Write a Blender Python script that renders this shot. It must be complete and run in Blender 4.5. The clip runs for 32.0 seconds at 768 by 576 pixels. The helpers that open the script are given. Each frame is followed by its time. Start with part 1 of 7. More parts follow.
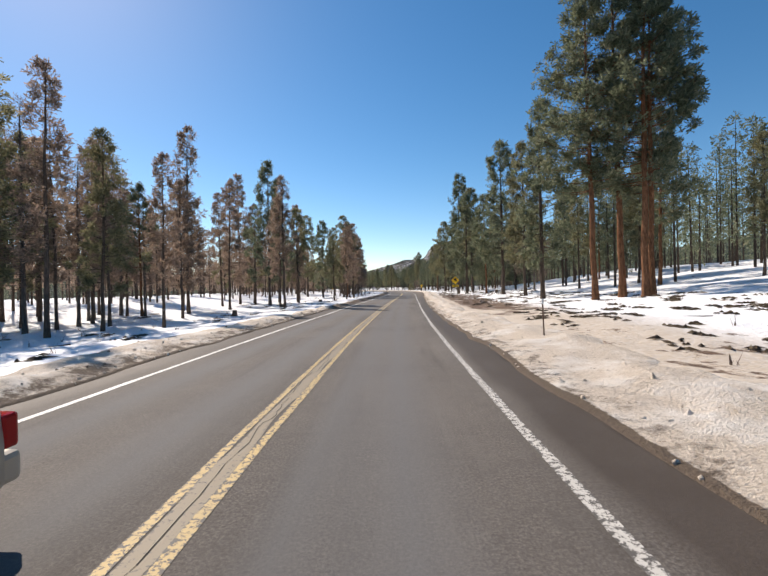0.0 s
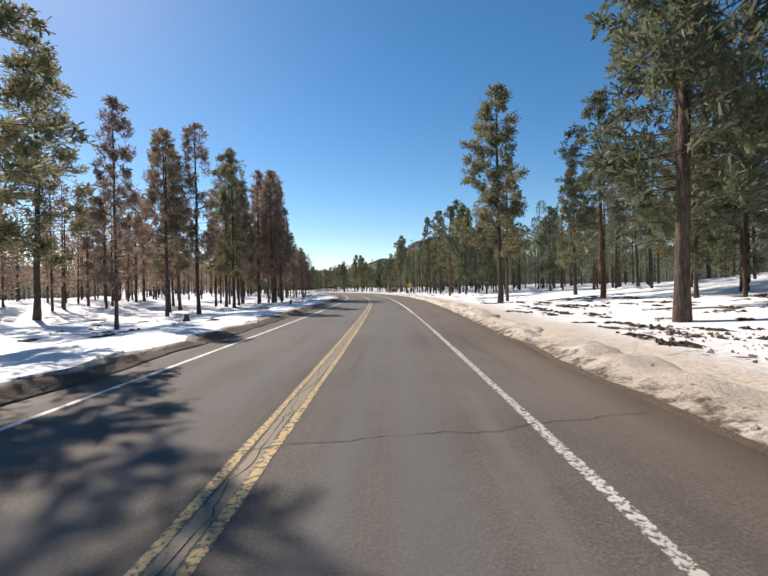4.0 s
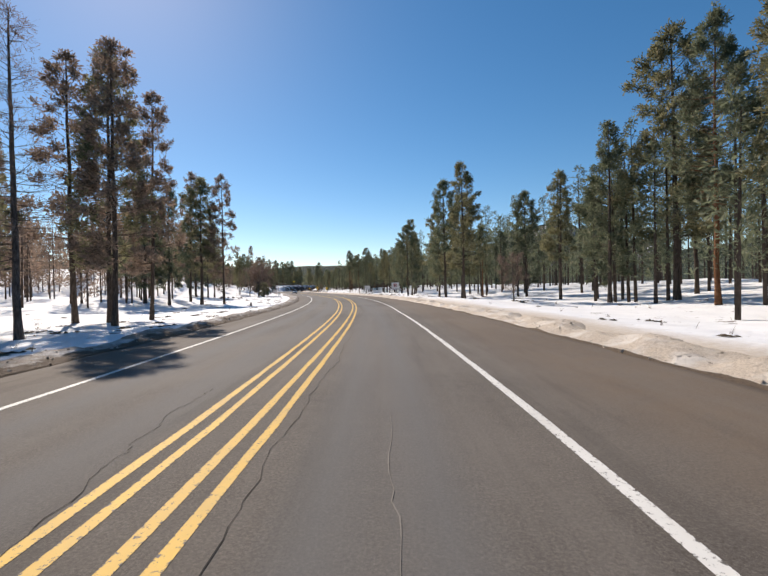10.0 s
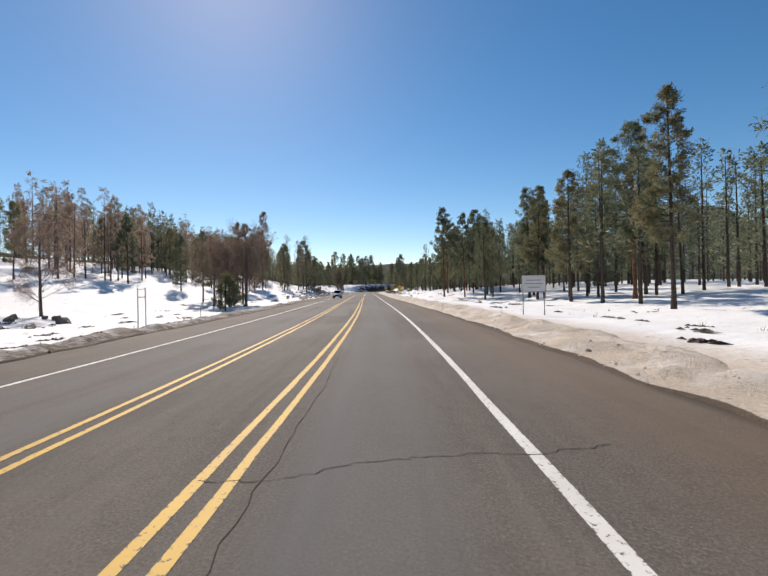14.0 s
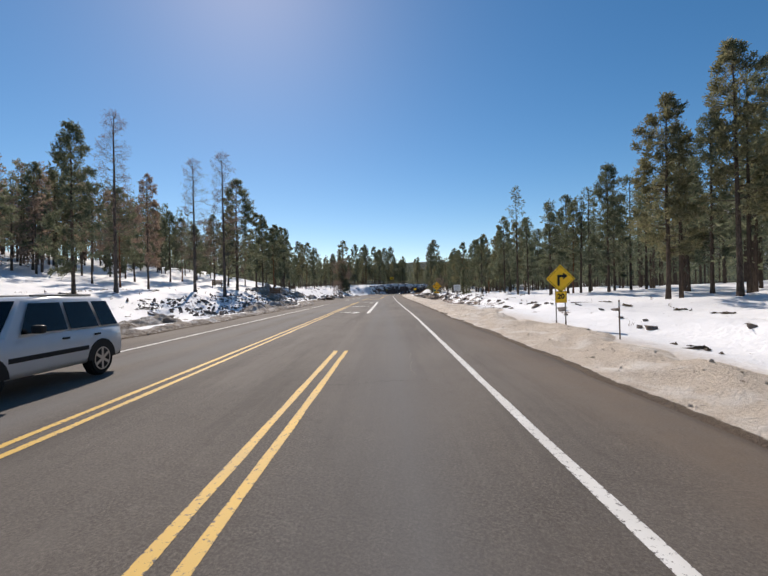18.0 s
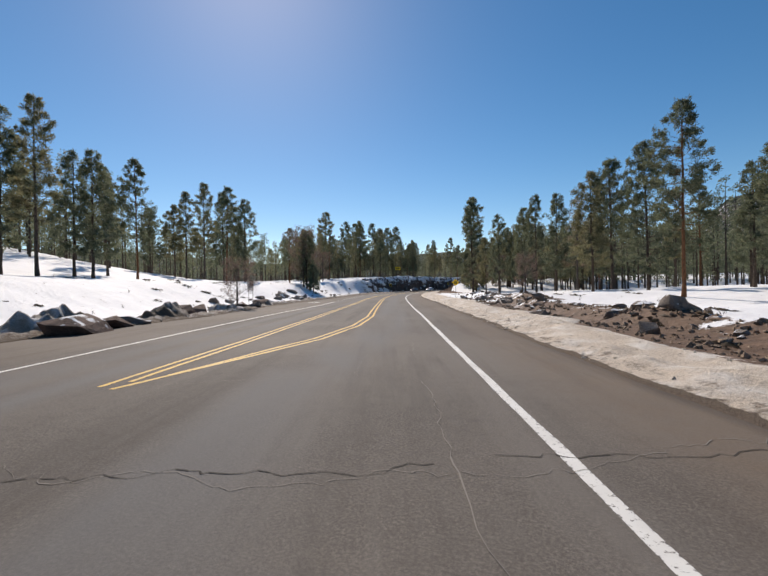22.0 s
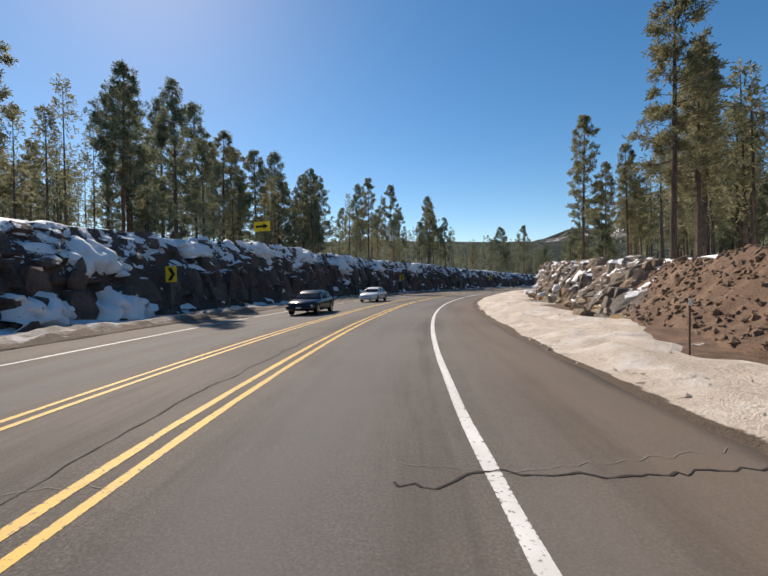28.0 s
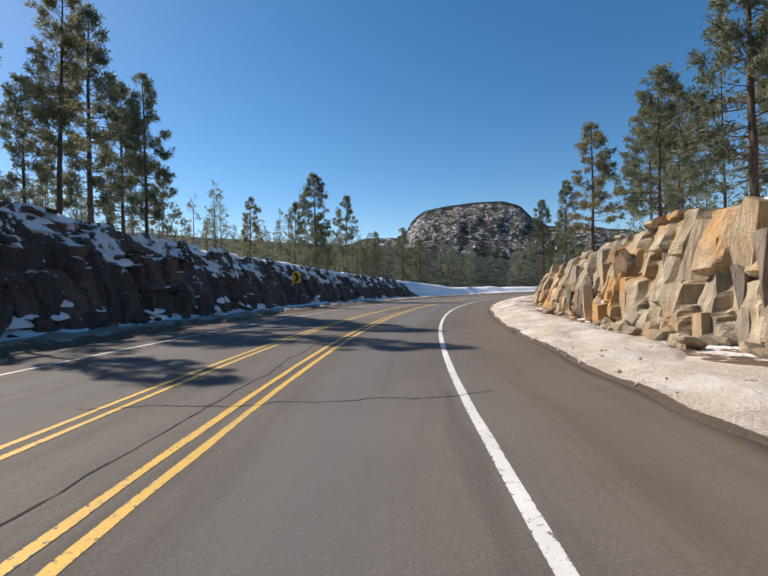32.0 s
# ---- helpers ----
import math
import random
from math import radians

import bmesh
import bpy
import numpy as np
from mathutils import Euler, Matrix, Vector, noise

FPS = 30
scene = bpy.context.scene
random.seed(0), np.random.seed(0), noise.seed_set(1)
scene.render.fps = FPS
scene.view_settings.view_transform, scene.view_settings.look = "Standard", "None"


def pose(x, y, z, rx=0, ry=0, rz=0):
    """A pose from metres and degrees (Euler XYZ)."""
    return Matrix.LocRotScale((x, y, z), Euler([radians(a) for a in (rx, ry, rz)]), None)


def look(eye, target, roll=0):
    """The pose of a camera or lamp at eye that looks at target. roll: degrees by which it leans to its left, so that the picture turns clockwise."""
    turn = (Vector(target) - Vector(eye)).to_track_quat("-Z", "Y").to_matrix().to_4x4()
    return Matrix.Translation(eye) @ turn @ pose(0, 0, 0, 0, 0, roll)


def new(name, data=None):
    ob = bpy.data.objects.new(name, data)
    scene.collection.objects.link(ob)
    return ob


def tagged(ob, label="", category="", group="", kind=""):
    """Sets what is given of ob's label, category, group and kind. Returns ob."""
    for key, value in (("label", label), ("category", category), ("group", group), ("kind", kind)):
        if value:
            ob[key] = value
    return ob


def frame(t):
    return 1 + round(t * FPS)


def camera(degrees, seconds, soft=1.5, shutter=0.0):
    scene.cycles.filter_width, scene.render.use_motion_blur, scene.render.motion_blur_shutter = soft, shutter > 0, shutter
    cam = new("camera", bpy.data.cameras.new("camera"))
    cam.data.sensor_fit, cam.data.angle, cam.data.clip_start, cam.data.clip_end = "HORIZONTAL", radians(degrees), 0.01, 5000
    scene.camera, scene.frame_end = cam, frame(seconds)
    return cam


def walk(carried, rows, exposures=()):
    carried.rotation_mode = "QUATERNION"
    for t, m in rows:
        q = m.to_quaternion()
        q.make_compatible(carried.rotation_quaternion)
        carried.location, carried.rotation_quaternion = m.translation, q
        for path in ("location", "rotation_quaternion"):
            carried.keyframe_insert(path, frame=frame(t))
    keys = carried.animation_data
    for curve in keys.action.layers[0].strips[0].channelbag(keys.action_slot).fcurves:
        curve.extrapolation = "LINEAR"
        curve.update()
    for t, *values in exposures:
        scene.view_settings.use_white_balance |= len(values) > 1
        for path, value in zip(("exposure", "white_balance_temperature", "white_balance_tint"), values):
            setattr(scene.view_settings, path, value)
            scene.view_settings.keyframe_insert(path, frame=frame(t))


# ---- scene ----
# ---------------------------------------------------------------- camera
cam = camera(85.4, 32.0, soft=1.6, shutter=0.0)
EYE = 1.75
LEAN = 1.15
ROWS = [
(0.0, 0.00, 0.00, 0.01, 0.67), (0.5, 0.07, 11.00, 0.15, -0.14), (1.0, 0.32, 22.02, -0.14, -1.14), (1.5, 0.75, 33.07, 0.13, -2.06), (2.0, 1.31, 44.13, 0.04, -2.49), (2.5, 1.94, 55.22, -0.04, -2.72), (3.0, 2.60, 66.32, 0.02, -2.78), (3.5, 3.26, 77.43, 0.02, -2.69), (4.0, 3.88, 88.56, 0.02, -2.47), (4.5, 4.45, 99.71, 0.02, -2.13), (5.0, 4.95, 110.88, 0.02, -1.68), (5.5, 5.35, 122.09, -0.05, -1.14), (6.0, 5.64, 133.34, -0.15, -0.53), (6.5, 5.82, 144.68, -0.05, 0.04), (7.0, 5.84, 156.11, -0.13, 0.99), (7.5, 5.64, 167.67, -0.25, 2.35), (8.0, 5.12, 179.33, -0.18, 3.99), (8.5, 4.26, 191.13, -0.16, 5.62), (9.0, 3.09, 203.05, 0.01, 6.88), (9.5, 1.66, 215.10, -0.14, 7.93), (10.0, 0.02, 227.18, -0.02, 8.87), (10.5, -1.82, 239.13, 0.02, 9.88), (11.0, -3.87, 250.81, 0.01, 11.31), (11.5, -6.18, 262.14, 0.17, 13.02), (12.0, -8.76, 273.09, 0.20, 14.81), (12.5, -11.62, 283.71, 0.27, 16.59), (13.0, -14.74, 294.06, 0.28, 18.27), (13.5, -18.10, 304.18, 0.25, 19.74), (14.0, -21.70, 314.14, 0.21, 21.24), (14.5, -25.53, 324.02, -0.17, 22.45), (15.0, -29.56, 333.85, 0.02, 23.38), (15.5, -33.75, 343.69, 0.02, 24.04), (16.0, -38.06, 353.56, 0.02, 24.42), (16.5, -42.43, 363.46, 0.98, 24.52), (17.0, -46.82, 373.41, 0.86, 24.35), (17.5, -51.18, 383.38, 0.54, 24.13), (18.0, -55.48, 393.33, 0.48, 23.94), (18.5, -59.73, 403.20, 0.26, 23.98), (19.0, -63.93, 412.94, 0.21, 23.94), (19.5, -68.06, 422.51, 0.09, 23.95), (20.0, -72.12, 431.90, -0.02, 24.07), (20.5, -76.14, 441.14, 0.04, 24.27), (21.0, -80.15, 450.26, 0.06, 24.47), (21.5, -84.16, 459.34, -0.07, 24.55), (22.0, -88.21, 468.47, -0.05, 24.48), (22.5, -92.28, 477.72, -0.04, 24.36), (23.0, -96.36, 487.06, -0.10, 24.11), (23.5, -100.42, 496.45, 0.04, 23.88), (24.0, -104.40, 505.85, -0.21, 23.32), (24.5, -108.27, 515.22, -0.13, 22.91), (25.0, -112.02, 524.54, 0.02, 22.21), (25.5, -115.60, 533.82, 0.02, 21.23), (26.0, -118.95, 543.06, 0.02, 19.96), (26.5, -122.05, 552.29, -0.72, 18.40), (27.0, -124.85, 561.53, -0.49, 16.57), (27.5, -127.29, 570.82, -0.43, 14.13), (28.0, -129.28, 580.19, -0.53, 11.19), (28.5, -130.77, 589.63, -0.57, 8.07), (29.0, -131.73, 599.09, 0.03, 4.71), (29.5, -132.10, 608.48, -0.04, 1.13), (30.0, -131.88, 617.67, -0.06, -2.62), (30.5, -131.10, 626.55, 0.10, -6.07), (31.0, -129.86, 635.03, 0.08, -9.36), (31.5, -128.19, 643.11, 0.16, -12.71), (32.0, -126.12, 650.77, 0.15, -16.15)]
walk(cam, [(t, pose(x, y, EYE, 90 + p, LEAN, w)) for t, x, y, p, w in ROWS], exposures=[(0.0, 0.4, 7350, 15), (7.0, 0.35, 7350, 15), (10.0, 0.2, 7350, 15), (14.0, 0.1, 7350, 15), (18.0, 0.0, 7200, 15), (24.0, 0.05, 7350, 15), (28.0, 0.3, 7450, 15), (32.0, 0.36, 7200, 15)])

# ---------------------------------------------------------------- sky and sun
SUN_LEFT, SUN_UP = 42.0, 40.0
world = bpy.data.worlds.new("sky")
scene.world = world
world.use_nodes = True
wn = world.node_tree.nodes
wl = world.node_tree.links
sky = wn.new("ShaderNodeTexSky")
sky.sky_type = "NISHITA"
sky.sun_disc = False
sky.sun_elevation, sky.sun_rotation = radians(SUN_UP), radians(-SUN_LEFT)
sky.altitude, sky.air_density, sky.dust_density, sky.ozone_density = 1500, 1.0, 0.5, 1.6
wn["Background"].inputs["Strength"].default_value = 0.115
deep = wn.new("ShaderNodeHueSaturation")
deep.inputs["Hue"].default_value, deep.inputs["Saturation"].default_value = 0.496, 1.34
wl.new(sky.outputs[0], deep.inputs["Color"])
wl.new(deep.outputs[0], wn["Background"].inputs["Color"])
sun = new("sun", bpy.data.lights.new("sun", "SUN"))
sun.data.energy, sun.data.angle, sun.data.color = 4.5, radians(0.53), (1.0, 0.96, 0.90)
away = Vector((-math.sin(radians(SUN_LEFT)) * math.cos(radians(SUN_UP)), math.cos(radians(SUN_LEFT)) * math.cos(radians(SUN_UP)), math.sin(radians(SUN_UP))))
sun.matrix_world = look(away * 200, (0, 0, 0))

# ---------------------------------------------------------------- materials


def material(name, colour, rough=0.8, metal=0.0, spec=0.3):
    m = bpy.data.materials.new(name)
    m.use_nodes = True
    b = m.node_tree.nodes["Principled BSDF"]
    b.inputs["Base Color"].default_value = (*colour, 1)
    b.inputs["Roughness"].default_value = rough
    b.inputs["Metallic"].default_value = metal
    b.inputs["Specular IOR Level"].default_value = spec
    return m


def node(m, kind, **sockets):
    n = m.node_tree.nodes.new(kind)
    for k, v in sockets.items():
        n.inputs[k.replace("_", " ")].default_value = v
    return n


def join(m, a, b):
    m.node_tree.links.new(a, b)


def noise_of(m, scale, detail=4.0, rough=0.6, where=None):
    n = node(m, "ShaderNodeTexNoise", Scale=scale, Detail=detail, Roughness=rough)
    if where is None:
        where = m.node_tree.nodes.new("ShaderNodeTexCoord").outputs["Object"]
    join(m, where, n.inputs["Vector"])
    return n.outputs["Fac"]


def ramp_of(m, fac, stops):
    r = m.node_tree.nodes.new("ShaderNodeValToRGB")
    e = r.color_ramp.elements
    while len(e) < len(stops):
        e.new(0.5)
    for el, (p, c) in zip(e, stops):
        el.position = p
        el.color = (*c, 1) if len(c) == 3 else c
    join(m, fac, r.inputs["Fac"])
    return r.outputs["Color"]


def mix_of(m, fac, a, b, blend="MIX"):
    x = m.node_tree.nodes.new("ShaderNodeMix")
    x.data_type, x.blend_type = "RGBA", blend
    for value, i in ((fac, 0), (a, 6), (b, 7)):
        if isinstance(value, (int, float)):
            x.inputs[i].default_value = value
        elif isinstance(value, tuple):
            x.inputs[i].default_value = (*value, 1)
        else:
            join(m, value, x.inputs[i])
    return x.outputs[2]


def maths(m, op, a, b=0.0):
    x = m.node_tree.nodes.new("ShaderNodeMath")
    x.operation = op
    for value, i in ((a, 0), (b, 1)):
        if isinstance(value, (int, float)):
            x.inputs[i].default_value = value
        else:
            join(m, value, x.inputs[i])
    return x.outputs[0]


def attribute(m, name):
    a = m.node_tree.nodes.new("ShaderNodeAttribute")
    a.attribute_name = name
    return a.outputs["Fac"]


def shade(m, colour=None, rough=None, height=None, strength=0.4, distance=0.02):
    b = m.node_tree.nodes["Principled BSDF"]
    if colour is not None:
        join(m, colour, b.inputs["Base Color"])
    if rough is not None:
        join(m, rough, b.inputs["Roughness"])
    if height is not None:
        u = node(m, "ShaderNodeBump", Strength=strength, Distance=distance)
        join(m, height, u.inputs["Height"])
        join(m, u.outputs["Normal"], b.inputs["Normal"])
    return m


def mat_snow():
    m = material("snow", (0.86, 0.87, 0.88), 0.75)
    crust = noise_of(m, 0.5, 6)
    fine = noise_of(m, 7.0, 5)
    litter = noise_of(m, 1.7, 7, 0.75)
    white = ramp_of(m, crust, [(0.3, (0.80, 0.81, 0.82)), (0.6, (0.88, 0.885, 0.89))])
    bits = ramp_of(m, litter, [(0.635, (0, 0, 0)), (0.67, (1, 1, 1))])
    earth = ramp_of(m, noise_of(m, 2.3, 6), [(0.3, (0.075, 0.046, 0.03)), (0.7, (0.20, 0.125, 0.08))])
    worn = noise_of(m, 0.55, 8, 0.72)
    edge = maths(m, "ADD", worn, maths(m, "MULTIPLY", attribute(m, "bare"), 0.25))
    patch = ramp_of(m, edge, [(0.70, (0, 0, 0)), (0.735, (1, 1, 1))])
    dirt = ramp_of(m, maths(m, "ADD", maths(m, "MULTIPLY", fine, 0.5), maths(m, "MULTIPLY", attribute(m, "grit"), 0.6)), [(0.35, (0, 0, 0)), (0.95, (1, 1, 1))])
    c = mix_of(m, dirt, white, (0.50, 0.40, 0.29))
    c = mix_of(m, maths(m, "MULTIPLY", bits, 0.75), c, (0.16, 0.13, 0.10))
    c = mix_of(m, patch, c, earth)
    return shade(m, c, None, maths(m, "ADD", maths(m, "MULTIPLY", crust, 1.4), maths(m, "MULTIPLY", fine, 0.35)), 0.55, 0.25)


def mat_berm(name, dark, light, snowy):
    m = material(name, light, 0.9)
    big = noise_of(m, 0.9, 6, 0.65)
    grain = noise_of(m, 22, 5, 0.7)
    c = ramp_of(m, grain, [(0.25, dark), (0.55, light)])
    white = ramp_of(m, big, [(0.48, (0, 0, 0)), (0.66, (1, 1, 1))])
    c = mix_of(m, maths(m, "MULTIPLY", white, 0.8), c, snowy)
    spots = ramp_of(m, noise_of(m, 5.0, 4), [(0.66, (0, 0, 0)), (0.70, (1, 1, 1))])
    c = mix_of(m, maths(m, "MULTIPLY", spots, 0.7), c, (0.13, 0.09, 0.06))
    earth_tint = maths(m, "ADD", maths(m, "MULTIPLY", attribute(m, "earth_tint"), 0.6), maths(m, "MULTIPLY", noise_of(m, 2.6, 6, 0.75), 0.6))
    c = mix_of(m, ramp_of(m, earth_tint, [(0.52, (0, 0, 0)), (0.62, (1, 1, 1))]), c, mix_of(m, grain, (0.06, 0.043, 0.031), (0.22, 0.165, 0.12)))
    return shade(m, c, None, maths(m, "ADD", big, maths(m, "MULTIPLY", grain, 0.5)), 0.9, 0.15)


def mat_asphalt():
    m = material("asphalt", (0.1, 0.1, 0.095), 0.85)
    grain = noise_of(m, 34, 5, 0.85)
    mid = noise_of(m, 1.3, 6, 0.7)
    big = noise_of(m, 0.12, 4)
    c = ramp_of(m, grain, [(0.36, (0.05, 0.042, 0.035)), (0.5, (0.110, 0.095, 0.082)), (0.64, (0.208, 0.182, 0.157))])
    c = mix_of(m, ramp_of(m, mid, [(0.35, (0, 0, 0)), (0.75, (0.55, 0.55, 0.55))]), c, (0.105, 0.092, 0.08))
    blot = noise_of(m, 4.5, 5, 0.75)
    c = mix_of(m, ramp_of(m, blot, [(0.52, (0, 0, 0)), (0.70, (0.65, 0.65, 0.65))]), c, (0.07, 0.06, 0.052))
    c = mix_of(m, ramp_of(m, blot, [(0.28, (0.45, 0.45, 0.45)), (0.42, (0, 0, 0))]), c, (0.20, 0.18, 0.155))
    c = mix_of(m, ramp_of(m, big, [(0.4, (0, 0, 0)), (0.65, (0.55, 0.55, 0.55))]), c, (0.187, 0.164, 0.140))
    lane = m.node_tree.nodes.new("ShaderNodeCombineXYZ")
    join(m, maths(m, "MULTIPLY", attribute(m, "across"), 1.1), lane.inputs[0])
    join(m, maths(m, "MULTIPLY", attribute(m, "along"), 0.07), lane.inputs[1])
    streak = noise_of(m, 1.0, 6, 0.65, lane.outputs[0])
    c = mix_of(m, ramp_of(m, streak, [(0.52, (0, 0, 0)), (0.68, (0.6, 0.6, 0.6))]), c, (0.068, 0.058, 0.050))
    c = mix_of(m, ramp_of(m, streak, [(0.32, (0.55, 0.55, 0.55)), (0.46, (0, 0, 0))]), c, (0.168, 0.150, 0.132))
    # Lengthwise bands where the asphalt colour is mixed paler.
    pale_band = attribute(m, "pale_band")
    c = mix_of(m, maths(m, "MULTIPLY", pale_band, 0.8), c, mix_of(m, grain, (0.10, 0.098, 0.096), (0.175, 0.17, 0.165)))
    sand = maths(m, "MULTIPLY", attribute(m, "sand"), ramp_of(m, mid, [(0.25, (0.35, 0.35, 0.35)), (0.7, (1, 1, 1))]))
    c = mix_of(m, maths(m, "MULTIPLY", sand, 0.72), c, mix_of(m, grain, (0.11, 0.078, 0.052), (0.24, 0.17, 0.115)))
    wet = maths(m, "MULTIPLY", attribute(m, "wet"), ramp_of(m, noise_of(m, 0.8, 5), [(0.3, (0.75, 0.75, 0.75)), (0.6, (1, 1, 1))]))
    c = mix_of(m, maths(m, "MULTIPLY", wet, 0.9), c, mix_of(m, grain, (0.03, 0.023, 0.018), (0.085, 0.062, 0.046)))
    r = maths(m, "SUBTRACT", 0.86, maths(m, "MULTIPLY", wet, 0.2))
    return shade(m, c, r, grain, 0.5, 0.012)


def mat_paint(name, colour, wear=0.0):
    m = material(name, colour, 0.65)
    chips = noise_of(m, 16.0, 6, 0.75)
    dust = noise_of(m, 1.1, 4)
    c = mix_of(m, ramp_of(m, dust, [(0.35, (0.0, 0.0, 0.0)), (0.75, (0.3, 0.3, 0.3))]), colour, (0.24, 0.21, 0.17))
    rim = maths(m, "MULTIPLY", maths(m, "POWER", attribute(m, "rim"), 4.0), 0.09)
    c = mix_of(m, ramp_of(m, maths(m, "ADD", chips, rim), [(0.58 - wear, (0, 0, 0)), (0.64 - wear, (1, 1, 1))]), c, (0.11, 0.10, 0.09))
    return shade(m, c, None, chips, 0.3, 0.005)


def mat_bark(name, low, high):
    m = material(name, low, 0.95, 0, 0.1)
    info = m.node_tree.nodes.new("ShaderNodeObjectInfo")
    where = m.node_tree.nodes.new("ShaderNodeMapping")
    join(m, m.node_tree.nodes.new("ShaderNodeTexCoord").outputs["Object"], where.inputs["Vector"])
    where.inputs["Scale"].default_value = (6, 6, 1.2)
    plates = noise_of(m, 2.2, 5, 0.7, where.outputs["Vector"])
    c = ramp_of(m, plates, [(0.35, (low[0] * 0.45, low[1] * 0.45, low[2] * 0.45)), (0.5, low), (0.7, high)])
    c = mix_of(m, maths(m, "MULTIPLY", info.outputs["Random"], 0.5), c, tuple(0.6 * v for v in low))
    return shade(m, c, None, plates, 0.8, 0.05)


def mat_needles(name, dark, light, third):
    m = bpy.data.materials.new(name)
    m.use_nodes = True
    nodes = m.node_tree.nodes
    b = nodes["Principled BSDF"]
    b.inputs["Roughness"].default_value = 0.6
    b.inputs["Specular IOR Level"].default_value = 0.25
    geo = nodes.new("ShaderNodeNewGeometry")
    info = nodes.new("ShaderNodeObjectInfo")
    c = ramp_of(m, geo.outputs["Random Per Island"], [(0.0, dark), (0.75, light), (1.0, third)])
    c = mix_of(m, maths(m, "MULTIPLY", info.outputs["Random"], 0.35), c, tuple(0.8 * v for v in dark))
    join(m, c, b.inputs["Base Color"])
    thin = nodes.new("ShaderNodeBsdfTranslucent")
    join(m, c, thin.inputs["Color"])
    both = nodes.new("ShaderNodeMixShader")
    both.inputs[0].default_value = 0.5
    join(m, b.outputs[0], both.inputs[1])
    join(m, thin.outputs[0], both.inputs[2])
    join(m, both.outputs[0], nodes["Material Output"].inputs["Surface"])
    return m


